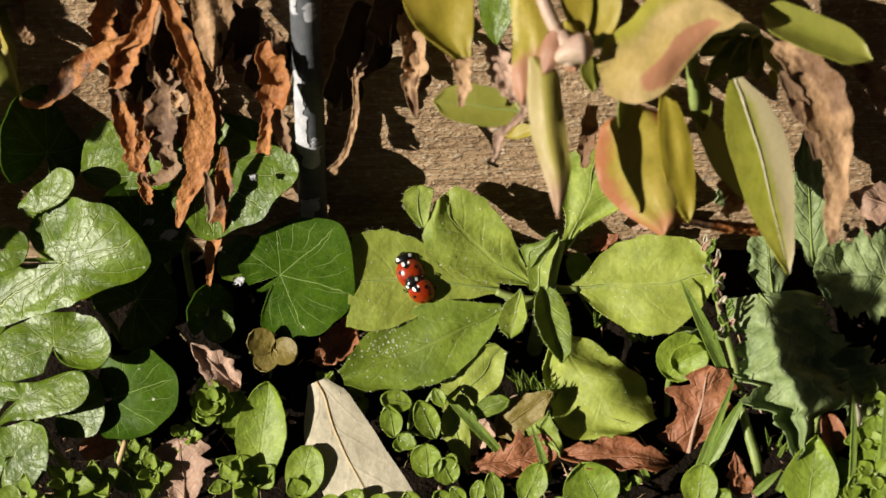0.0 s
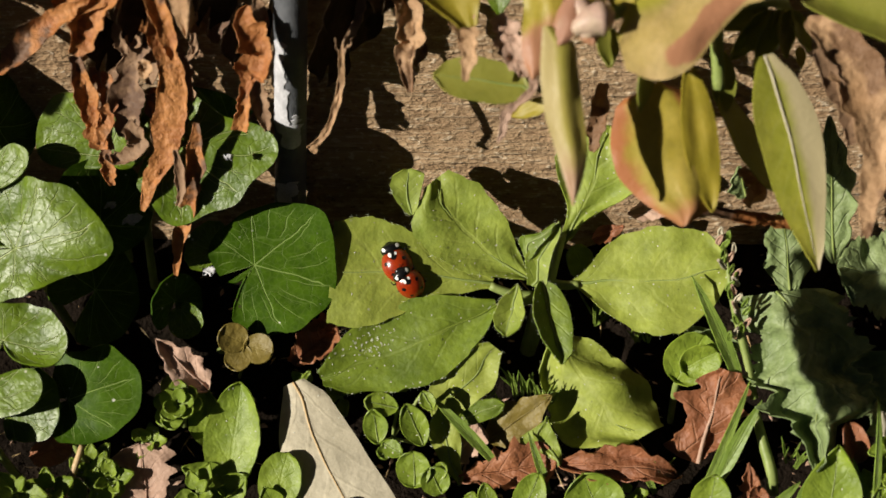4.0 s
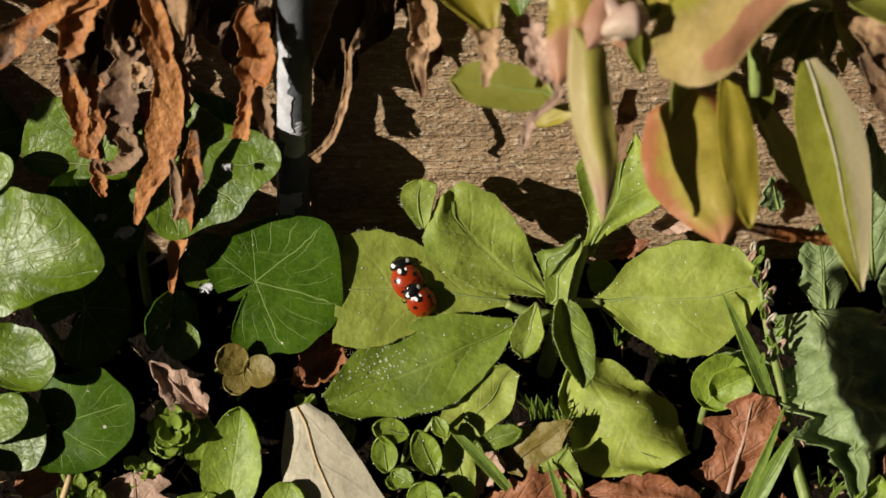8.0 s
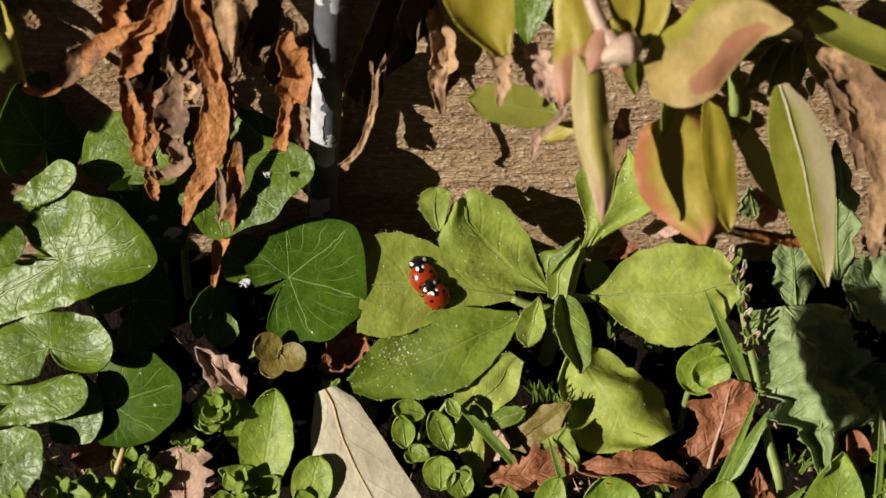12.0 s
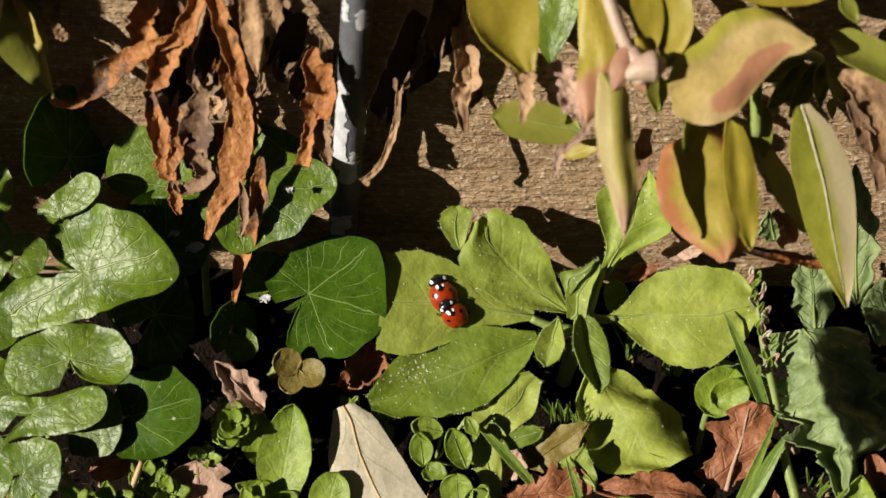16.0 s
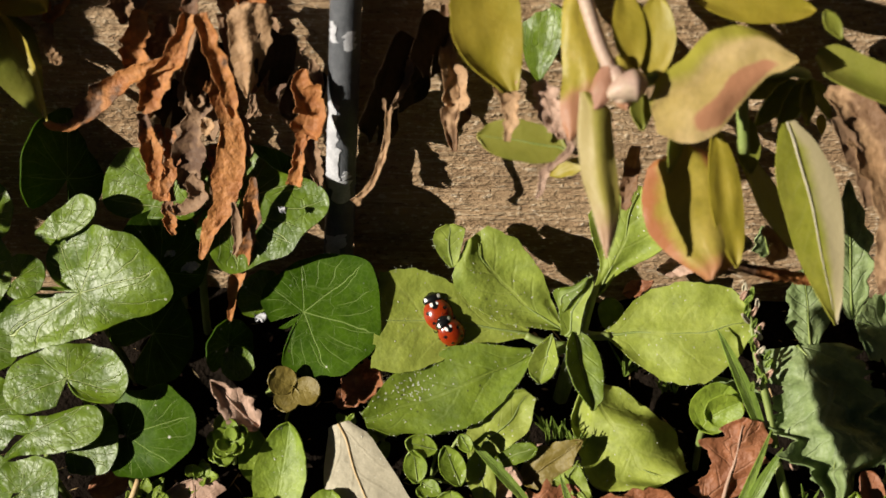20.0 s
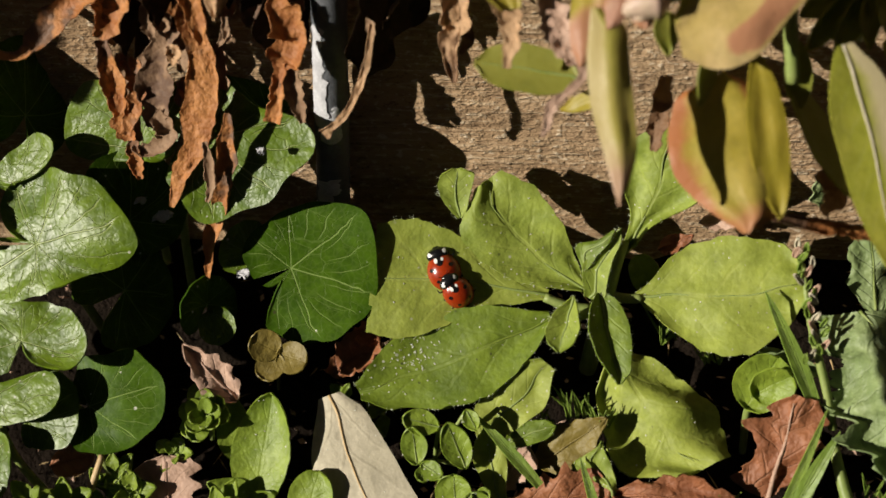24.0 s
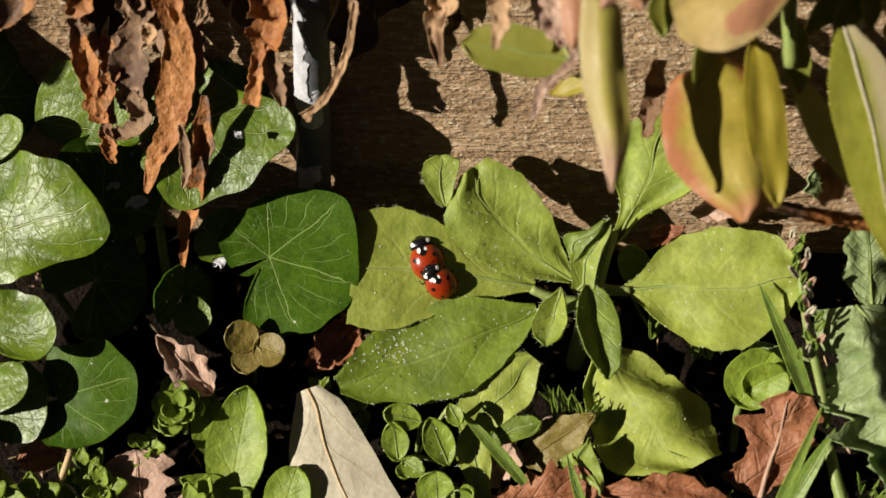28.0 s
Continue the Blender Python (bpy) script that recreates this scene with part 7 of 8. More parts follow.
kidney(withered, SHADE_LEAF, (-57.7, 7.2, 82.9), (-55.9, 9.7, 87.8), 6.1, (0.85, -0.40, 0.34), gap=30.0, reach=(0.64, 0.66, 0.72, 0.86, 1.03, 1.17, 1.23, 1.22, 1.17, 1.11, 1.04, 0.96, 0.87, 0.76, 0.67), scallop=5, depth=0.2, cup=0.0, wave=0.12, thick=0.06, seed=67)
ribbon(withered, 'leaf', WITHERED, [(-56.0, 6.4, 94.4), (-61.1, 6.0, 93.1), (-66.1, 5.2, 90.8), (-70.6, 4.1, 87.4), (-74.6, 3.0, 84.0), (-77.2, 2.4, 81.9), (-80.4, 2.2, 81.8), (-82.1, 2.7, 83.0)], [2.5, 3.1, 4.1, 5.4, 4.1, 1.6, 1.5, 1.1], (0.00, -0.77, 0.64), seed=1, curl=40, wave=0.15)
ribbon(withered, 'leaf', WITHERED, [(-62.2, 12.0, 102.7), (-63.3, 10.5, 98.0), (-64.0, 9.6, 94.9), (-64.9, 8.5, 91.5)], [3.1, 5.4, 7.2, 2.5], (0.00, -0.77, 0.64), seed=2, curl=55, wave=0.18)
ribbon(withered, 'leaf', WITHERED, [(-52.1, 9.2, 103.7), (-53.7, 7.8, 99.1), (-56.0, 6.5, 94.9), (-58.8, 5.5, 91.5), (-61.0, 4.3, 88.0), (-62.8, 3.3, 84.9)], [3.4, 4.0, 4.7, 5.8, 6.1, 2.2], (0.00, -0.77, 0.64), seed=3, wave=0.21, turn=20)
ribbon(withered, 'leaf', WITHERED, [(-63.3, 6.2, 82.9), (-63.0, 5.0, 79.2), (-62.1, 3.7, 75.3), (-61.1, 2.4, 71.5), (-60.5, 1.2, 68.2), (-60.1, 0.3, 65.5)], [2.9, 3.8, 4.5, 3.9, 4.8, 2.6], (0.00, -0.77, 0.64), seed=4, wave=0.21, turn=-20)
ribbon(withered, 'leaf', WITHERED_GREY, [(-60.4, 7.2, 79.6), (-60.4, 5.9, 75.8), (-60.1, 4.4, 71.4), (-59.5, 2.8, 67.0), (-58.8, 1.9, 64.2)], [2.3, 3.2, 2.9, 2.3, 1.6], (0.00, -0.77, 0.64), seed=5, wave=0.18)
ribbon(withered, 'leaf', WITHERED_PALE, [(-58.5, 7.9, 75.8), (-58.8, 6.6, 72.0), (-59.7, 5.4, 68.6)], [4.8, 5.5, 2.3], (0.00, -0.77, 0.64), seed=6, wave=0.21)
ribbon(withered, 'leaf', WITHERED_GREY, [(-49.5, 7.3, 86.4), (-52.4, 6.1, 82.7), (-53.9, 4.8, 78.6), (-54.7, 3.4, 74.3), (-55.2, 2.0, 70.4), (-56.0, 1.1, 67.8)], [2.2, 4.7, 5.8, 6.2, 5.1, 2.0], (0.00, -0.77, 0.64), seed=7, wave=0.15, curl=45)
ribbon(withered, 'leaf', WITHERED_GREY, [(-55.2, 1.0, 70.3), (-53.6, 0.6, 69.1), (-52.8, -0.1, 67.1), (-54.3, -0.8, 65.1), (-57.7, -1.0, 64.3), (-58.9, -0.7, 65.5)], [2.9, 3.9, 4.3, 3.9, 2.9, 1.3], (0.00, -0.77, 0.64), seed=8, wave=0.18)
ribbon(withered, 'leaf', WITHERED, [(-59.1, -0.5, 66.1), (-59.1, -1.3, 63.8), (-58.8, -2.1, 61.6), (-58.3, -2.8, 59.3)], [2.3, 2.9, 3.0, 0.8], (0.00, -0.77, 0.64), seed=9, wave=0.18)
ribbon(withered, 'leaf', WITHERED, [(-54.3, 8.3, 92.5), (-50.6, 7.5, 89.9), (-47.5, 6.5, 86.9), (-46.1, 5.2, 83.0), (-45.5, 3.6, 78.1), (-46.2, 1.7, 72.6), (-47.4, 0.1, 67.7), (-49.4, -1.7, 62.7), (-51.5, -2.9, 59.1), (-53.1, -4.6, 54.4)], [1.6, 2.9, 4.7, 4.1, 5.4, 6.1, 5.5, 3.9, 3.0, 0.8], (0.00, -0.77, 0.64), seed=10, wave=0.17, curl=25)
ribbon(withered, 'leaf', WITHERED, [(-49.8, 8.3, 104.3), (-48.6, 6.9, 99.6), (-47.2, 5.6, 95.4), (-45.8, 4.3, 91.3), (-44.6, 2.8, 86.5), (-44.4, 2.1, 84.4)], [3.1, 3.8, 4.4, 4.1, 2.9, 1.3], (0.00, -0.77, 0.64), seed=11, wave=0.15)
blade(withered, 'leaf', WITHERED_PALE, (-40.0, 7.8, 106.9), (-41.3, 1.1, 89.7), 8.4, (0.09, -0.93, 0.36), sides=((0.86, 0.95, 1.00, 0.97, 0.93, 0.81, 0.69, 0.56, 0.42, 0.23, 0.02), (0.30, 0.88, 0.98, 0.98, 0.92, 0.85, 0.76, 0.67, 0.52, 0.31, 0.03)), seed=12, cup=-0.2, wave=0.3, pleat=0.12, ragged=0.3, nu=30, nv=12)
ribbon(withered, 'leaf', WITHERED_GREY, [(-52.8, 7.7, 92.1), (-54.8, 6.5, 88.6), (-54.3, 5.5, 85.4), (-53.6, 5.0, 83.8)], [1.6, 2.0, 2.3, 0.9], (0.00, -0.77, 0.64), seed=13)
ribbon(withered, 'leaf', WITHERED_GREY, [(-52.9, 7.0, 87.0), (-52.3, 6.6, 85.5), (-53.1, 6.2, 84.3)], [2.3, 3.6, 1.3], (0.00, -0.77, 0.64), seed=14)
ribbon(withered, 'leaf', WITHERED, [(-41.4, 0.4, 71.6), (-42.0, -1.3, 66.6), (-42.6, -2.8, 62.2), (-43.7, -3.5, 57.3), (-45.6, -4.1, 51.6), (-46.8, -6.5, 47.5), (-47.7, -6.5, 43.4), (-48.2, -6.8, 39.8)], [1.0, 3.3, 4.3, 4.1, 3.0, 2.1, 1.5, 0.7], (0.00, -0.77, 0.64), seed=15, wave=0.13, curl=45)
ribbon(withered, 'leaf', WITHERED_GREY, [(-50.2, 5.5, 74.7), (-49.7, 4.0, 70.3), (-49.4, 2.5, 65.9), (-48.9, 1.5, 63.1)], [2.0, 3.6, 3.2, 1.3], (0.00, -0.77, 0.64), seed=16, wave=0.18)
ribbon(withered, 'leaf', WITHERED_GREY, [(-45.4, -2.9, 67.8), (-44.8, -4.0, 64.5), (-44.7, -5.6, 60.1), (-45.7, -6.5, 57.2)], [1.1, 2.2, 2.0, 0.7], (0.00, -0.77, 0.64), seed=17, wave=0.18)
ribbon(withered, 'leaf', WITHERED, [(-30.3, 6.1, 93.5), (-31.0, 5.0, 90.4), (-29.5, 4.0, 87.2), (-28.5, 3.2, 84.4), (-30.4, 2.4, 81.9), (-31.2, 1.8, 80.3)], [0.9, 6.0, 6.3, 5.1, 7.0, 2.3], (0.00, -0.77, 0.64), seed=18, wave=0.18, curl=50)
ribbon(withered, 'leaf', WITHERED, [(-31.2, 2.0, 81.2), (-31.8, 0.8, 77.4), (-32.4, -0.2, 74.1), (-33.1, -1.3, 71.0)], [2.3, 2.5, 3.2, 3.6], (0.00, -0.77, 0.64), seed=19, wave=0.18)
ribbon(withered, 'leaf', WITHERED_GREY, [(-30.7, 2.7, 80.1), (-29.5, 1.6, 76.8), (-28.8, 0.6, 73.6), (-28.0, -0.5, 70.4)], [2.3, 4.5, 3.2, 1.3], (0.00, -0.77, 0.64), seed=20, wave=0.18)
ribbon(withered, 'leaf', WITHERED_GREY, [(-29.1, 8.4, 94.3), (-28.4, 7.5, 91.4), (-27.2, 6.5, 88.6)], [1.1, 3.3, 0.8], (0.00, -0.77, 0.64), seed=21)
ribbon(withered, 'leaf', WITHERED_PALE, [(-81.7, 13.0, 99.1), (-81.3, 11.6, 94.7), (-80.3, 11.0, 92.7), (-79.2, 10.6, 91.7)], [2.5, 2.5, 3.1, 1.7], (0.00, -0.77, 0.64), seed=22, curl=30)
ribbon(withered, 'leaf', WITHERED_PALE, [(-51.1, 4.7, 82.7), (-50.2, 4.1, 81.1), (-51.0, 3.6, 79.7)], [1.4, 3.6, 1.1], (0.00, -0.77, 0.64), seed=23)
ribbon(withered, 'leaf', WITHERED_GREY, [(-40.9, 7.0, 87.0), (-41.2, 6.2, 84.3), (-42.7, 5.5, 82.2)], [1.4, 1.7, 0.7], (0.00, -0.77, 0.64), seed=24)
ribbon(withered, 'leaf', WITHERED_GREY, [(-41.2, 6.5, 85.3), (-40.6, 5.9, 83.4), (-39.6, 5.8, 83.0)], [1.1, 2.0, 0.8], (0.00, -0.77, 0.64), seed=25)
ribbon(withered, 'leaf', WITHERED_GREY, [(-51.8, 11.9, 102.2), (-53.0, 10.2, 97.0), (-54.2, 8.8, 92.2)], [1.9, 2.2, 1.9], (0.00, -0.77, 0.64), seed=26)
ribbon(withered, 'leaf', WITHERED_PALE, [(-58.6, 13.6, 101.2), (-57.9, 12.3, 97.0), (-56.7, 11.6, 94.9)], [4.1, 4.7, 1.4], (0.00, -0.77, 0.64), seed=27)
ribbon(withered, 'leaf', WITHERED_GREY, [(-46.8, 13.6, 101.2), (-45.8, 11.9, 96.0), (-45.0, 10.6, 91.7), (-45.6, 9.6, 88.6)], [2.2, 2.8, 2.2, 0.7], (0.00, -0.77, 0.64), seed=28)
ribbon(withered, 'leaf', WITHERED_GREY, [(-37.2, 14.5, 100.7), (-36.7, 13.1, 96.5), (-37.5, 12.2, 93.6)], [2.8, 2.2, 0.7], (0.00, -0.77, 0.64), seed=29)
ribbon(withered, 'leaf', WITHERED_PALE, [(-35.8, 11.3, 84.4), (-35.5, 11.0, 83.4), (-35.8, 10.7, 82.6)], [0.9, 1.8, 0.9], (0.00, -0.77, 0.64), seed=30)
ribbon(withered, 'leaf', WITHERED_GREY, [(-35.9, 10.3, 81.3), (-35.8, 9.8, 79.9), (-35.6, 9.4, 78.5)], [0.7, 1.4, 0.6], (0.00, -0.77, 0.64), seed=31)
ribbon(withered, 'leaf', WITHERED_PALE, [(-67.8, 17.0, 108.9), (-66.0, 15.4, 103.8), (-66.0, 13.9, 98.5)], [4.1, 6.9, 2.8], (0.00, -0.77, 0.64), seed=32)
ribbon(withered, 'leaf', WITHERED, [(-47.6, 14.3, 113.9), (-51.2, 12.6, 107.8), (-52.7, 11.0, 102.7)], [5.4, 4.1, 3.3], (0.00, -0.77, 0.64), seed=33)
ribbon(withered, 'leaf', WITHERED, [(-38.7, 16.7, 111.4), (-40.5, 15.2, 106.3), (-41.2, 13.6, 101.2)], [5.4, 8.2, 6.9], (0.00, -0.77, 0.64), seed=34)
ribbon(withered, 'leaf', WITHERED_GREY, [(-59.8, 16.7, 111.4), (-62.0, 15.2, 106.3), (-62.7, 13.8, 101.7)], [4.1, 5.5, 2.7], (0.00, -0.77, 0.64), seed=35)
ribbon(withered, 'leaf', WITHERED, [(-73.7, 17.6, 111.0), (-77.8, 15.7, 104.8), (-81.7, 13.9, 98.5)], [4.1, 5.5, 2.5], (0.00, -0.77, 0.64), seed=36)
ribbon(withered, 'leaf', WITHERED_GREY, [(-60.9, 17.8, 101.2), (-60.4, 15.1, 92.8), (-60.5, 12.6, 85.3), (-61.4, 11.2, 81.0)], [5.7, 6.6, 5.8, 1.2], (0.00, -0.77, 0.64), seed=60, curl=40.0, wave=0.3)
ribbon(withered, 'leaf', WITHERED_GREY, [(-52.7, 17.8, 101.2), (-53.3, 15.1, 92.8), (-52.8, 12.3, 84.2), (-54.3, 10.1, 77.7)], [6.2, 7.2, 6.7, 1.2], (0.00, -0.77, 0.64), seed=61, curl=40.0, wave=0.3)
ribbon(withered, 'leaf', WITHERED_GREY, [(-47.3, 17.8, 101.2), (-48.5, 14.4, 90.7), (-49.6, 11.6, 82.0), (-51.2, 9.0, 74.4)], [5.7, 6.6, 5.8, 1.2], (0.00, -0.77, 0.64), seed=62, curl=40.0, wave=0.3)
ribbon(withered, 'leaf', WITHERED_GREY, [(-38.5, 17.8, 101.2), (-37.9, 15.1, 92.8), (-37.6, 13.0, 86.4), (-38.4, 11.6, 82.0)], [6.2, 6.6, 5.8, 1.2], (0.00, -0.77, 0.64), seed=63, curl=40.0, wave=0.3)
ribbon(withered, 'leaf', WITHERED_GREY, [(-34.2, 17.8, 101.2), (-34.0, 15.4, 93.9), (-33.6, 14.1, 89.6)], [5.7, 6.3, 1.1], (0.00, -0.77, 0.64), seed=64, curl=40.0, wave=0.3)
ribbon(withered, 'leaf', WITHERED_GREY, [(-56.5, 10.5, 78.8), (-57.4, 9.0, 74.4), (-58.3, 7.3, 69.4)], [2.9, 4.4, 0.9], (0.00, -0.77, 0.64), seed=65, curl=40.0, wave=0.3)
ribbon(withered, 'leaf', WITHERED_GREY, [(-44.7, 10.8, 79.9), (-44.6, 9.0, 74.4), (-44.5, 7.1, 68.8)], [3.5, 5.0, 1.2], (0.00, -0.77, 0.64), seed=66, curl=40.0, wave=0.3)
ribbon(withered, 'leaf', WITHERED_GREY, [(-67.8, 18.1, 102.3), (-67.7, 16.8, 98.1), (-67.6, 15.1, 92.8)], [5.1, 5.7, 1.1], (0.00, -0.77, 0.64), seed=67, curl=40.0, wave=0.3)
ribbon(withered, 'leaf', WITHERED, [(-67.0, 25.6, 92.9), (-66.4, 22.7, 89.5), (-66.0, 20.4, 86.7), (-67.1, 18.9, 85.0)], [3.4, 5.2, 5.6, 1.6], (0.00, -0.77, 0.64), seed=41, wave=0.15, curl=30.0)
ribbon(withered, 'leaf', WITHERED, [(-60.4, 20.3, 89.7), (-61.1, 17.4, 86.2), (-62.0, 14.1, 82.3), (-64.2, 11.2, 78.8)], [2.9, 4.5, 4.9, 2.0], (0.00, -0.77, 0.64), seed=42, wave=0.15, curl=35.0)
ribbon(withered, 'leaf', WITHERED, [(-59.8, 6.9, 78.5), (-58.0, 4.5, 75.5), (-58.3, 1.6, 72.1), (-59.7, -1.8, 68.1)], [2.4, 3.8, 3.6, 1.6], (0.00, -0.77, 0.64), seed=43, wave=0.2, curl=40.0)
ribbon(withered, 'leaf', WITHERED, [(-49.9, 6.7, 75.1), (-48.8, 3.9, 71.7), (-49.1, 0.6, 67.7)], [2.0, 3.4, 1.1], (0.00, -0.77, 0.64), seed=44, wave=0.2, curl=40.0)
ribbon(withered, 'leaf', WITHERED, [(-55.6, 14.0, 88.4), (-53.6, 13.1, 87.4), (-50.9, 12.4, 86.5), (-47.9, 10.2, 84.0), (-46.3, 7.4, 80.6)], [1.6, 2.7, 3.5, 4.4, 2.9], (0.00, -0.77, 0.64), seed=45, wave=0.15, curl=35.0)
ribbon(withered, 'leaf', WITHERED_PALE, [(-43.4, 22.3, 93.6), (-41.9, 18.7, 89.3), (-42.4, 15.4, 85.5), (-43.2, 12.8, 82.3)], [3.4, 6.3, 5.8, 1.1], (0.00, -0.77, 0.64), seed=46, wave=0.2, curl=25.0)
stalk(withered, 'stem', WITHERED_GREY, [(-49.4, 31.9, 117.8), (-50.1, 22.7, 105.9), (-53.2, 15.1, 92.8), (-55.0, 12.8, 89.1)], [0.99, 0.99, 0.88, 0.55])
stalk(withered, 'stem', WITHERED_GREY, [(-33.8, 37.8, 115.0), (-31.8, 28.7, 100.1), (-30.9, 22.0, 88.6), (-31.5, 19.4, 85.0)], [0.67, 0.67, 0.56, 0.45])
stalk(withered, 'stem', WITHERED_GREY, [(-38.9, 34.9, 116.4), (-40.8, 25.0, 102.1), (-42.6, 21.6, 96.6)], [0.77, 0.66, 0.55])

# ---- withered strand by the rod ----
strand = thing('withered_strand', 'thin withered brown leaf strand hanging beside the metal rod', 'dried leaf')
ribbon(strand, 'leaf', WITHERED_GREY, [(-9.6, 8.7, 94.2), (-11.5, 7.0, 90.2), (-13.5, 5.1, 86.9), (-14.3, 4.2, 84.9)], [1.1, 3.3, 3.3, 1.5], (0.00, -0.77, 0.64), seed=1, curl=20.0, wave=0.42, turn=-12.0)
ribbon(strand, 'leaf', WITHERED_PALE, [(-14.0, 4.8, 86.5), (-14.4, 1.6, 80.8), (-15.8, -1.0, 75.7), (-18.2, -3.5, 71.7), (-20.7, -4.7, 69.2)], [1.1, 1.2, 1.4, 1.2, 2.0], (0.00, -0.77, 0.64), seed=2, curl=30.0, wave=0.42, turn=22.0)
ribbon(strand, 'leaf', WITHERED_PALE, [(-1.5, 11.0, 99.0), (-4.2, 10.1, 96.8), (-7.1, 9.4, 95.5), (-10.4, 9.2, 94.9)], [2.8, 3.7, 2.8, 1.1], (0.00, -0.77, 0.64), seed=3, curl=35.0, wave=0.42, turn=-35.0)
strand2 = thing('withered_leaf', 'pale brown crumpled leaf hanging before the timber', 'dried leaf')
ribbon(strand2, 'leaf', WITHERED_PALE, [(-3.4, 13.7, 103.6), (-3.0, 8.8, 95.4), (-1.7, 6.6, 91.7), (-1.0, 4.3, 87.5), (-2.1, 2.4, 84.2), (-1.3, -0.6, 79.1)], [1.7, 3.9, 5.0, 5.4, 3.2, 0.9], (0.00, -0.77, 0.64), seed=4, wave=0.42, turn=-2.0)
ribbon(strand2, 'leaf', WITHERED_GREY, [(-1.0, 6.6, 89.2), (0.7, 4.6, 85.3), (-0.4, 3.0, 82.5)], [1.5, 2.6, 0.9], (0.00, -0.77, 0.64), seed=5, wave=0.42, turn=32.0)

# ---- yellowing plant drooping from above ----
drooper = thing('yellowing_plant', 'yellow-green wilting plant with drooping leaves hanging from above', 'plant')
blade(drooper, 'leaf', YELLOWING, (4.4, 4.1, 119.2), (9.7, -10.9, 99.5), 17.6, (0.12, -0.77, 0.62), sides=((-0.00, 0.36, 0.42, 0.48, 0.50, 0.48, 0.45, 0.40, 0.34, 0.24, 0.14), (0.00, 0.51, 0.72, 0.93, 0.96, 1.00, 0.95, 0.85, 0.67, 0.41, 0.18)), seed=1, cup=0.12, wave=0.14)
ribbon(drooper, 'leaf', WITHERED_PALE, [(8.3, -9.9, 100.5), (9.3, -12.1, 97.8), (9.5, -14.2, 95.3), (8.9, -16.6, 92.4)], [4.5, 3.4, 2.8, 0.8], (0.00, -0.77, 0.64), seed=2, curl=30.0, wave=0.2)
blade(drooper, 'leaf', GREEN_BLADE, (20.3, -11.5, 88.3), (3.4, -10.7, 89.3), 8.5, (0.02, -0.63, 0.78), sides=((0.34, 0.74, 0.87, 0.96, 1.00, 0.97, 0.95, 0.87, 0.72, 0.48, 0.00), (-0.27, 0.50, 0.64, 0.79, 0.85, 0.89, 0.94, 0.89, 0.81, 0.64, 0.11)), rib=0.22, rib_material=STALK, seed=4, cup=0.12, wave=0.08)
blade(drooper, 'leaf', BLUSHED_TIP, (21.6, 0.4, 116.8), (20.9, -17.5, 93.2), 8.1, (-0.11, -0.79, 0.60), sides=((-0.00, 0.54, 0.73, 0.84, 0.92, 0.96, 1.00, 1.00, 0.91, 0.72, -0.06), (0.00, 0.60, 0.70, 0.71, 0.71, 0.67, 0.63, 0.67, 0.66, 0.53, 0.18)), seed=3, cup=-0.15, wave=0.3)
ribbon(drooper, 'leaf', LITTER_PINK, [(14.4, -6.9, 99.3), (15.7, -8.3, 97.5), (17.0, -10.3, 95.2), (18.2, -12.3, 92.8), (19.5, -13.6, 91.3)], [2.0, 4.5, 5.3, 3.7, 1.2], (0.00, -0.77, 0.64), seed=30, curl=30.0, wave=0.3)
ribbon(drooper, 'leaf', LITTER_PINK, [(20.6, -13.9, 92.5), (20.2, -16.0, 89.9), (17.7, -17.4, 88.2), (15.9, -18.6, 86.8), (15.3, -20.4, 84.6), (14.5, -21.6, 83.2)], [1.8, 1.4, 1.2, 1.6, 1.4, 0.5], (0.00, -0.77, 0.64), seed=31, curl=30.0, wave=0.3)
blade(drooper, 'leaf', TAN_TIP, (24.0, -17.0, 103.7), (26.6, -37.6, 82.2), 6.8, (0.10, -0.71, 0.69), sides=((-0.23, 0.86, 0.91, 0.94, 0.97, 0.99, 0.99, 1.00, 0.79, 0.49, 0.06), (0.67, 0.78, 0.91, 0.95, 0.92, 0.89, 0.72, 0.54, 0.36, 0.18, 0.02)), seed=6, cup=-0.15, wave=0.2, fold=-0.25)
blade(drooper, 'leaf', YELLOWING, (35.4, -3.5, 115.6), (35.0, -12.7, 103.0), 7.4, (-0.20, -0.68, 0.70), shape='oval', seed=7, cup=0.1, wave=0.1)
blade(drooper, 'leaf', YELLOWING, (29.4, -2.8, 116.3), (31.4, -12.4, 104.9), 6.0, (0.10, -0.69, 0.71), shape='oval', seed=8, cup=0.1, wave=0.1)
blade(drooper, 'leaf', CREAMY, (60.9, -11.0, 105.9), (34.2, -17.1, 101.1), 20.3, (0.02, -0.68, 0.74), sides=((-0.04, 0.06, 0.05, 0.19, 0.36, 0.57, 0.77, 0.85, 0.85, 0.74, 0.51), (0.17, 0.61, 0.85, 1.00, 1.00, 0.97, 0.82, 0.64, 0.56, 0.44, 0.09)), seed=9, cup=-0.1, wave=0.14, nv=12)
blade(drooper, 'leaf', BULB, (42.3, -13.6, 90.6), (46.3, -30.7, 72.2), 20.2, (0.01, -0.73, 0.68), 'yellow leaf with reddish brown edges', sides=((-0.00, 0.48, 0.61, 0.70, 0.72, 0.74, 0.71, 0.69, 0.63, 0.56, 0.08), (0.00, 0.69, 0.83, 0.94, 1.00, 1.00, 0.95, 0.79, 0.60, 0.35, 0.05)), seed=10, cup=-0.2, wave=0.14, nv=12)
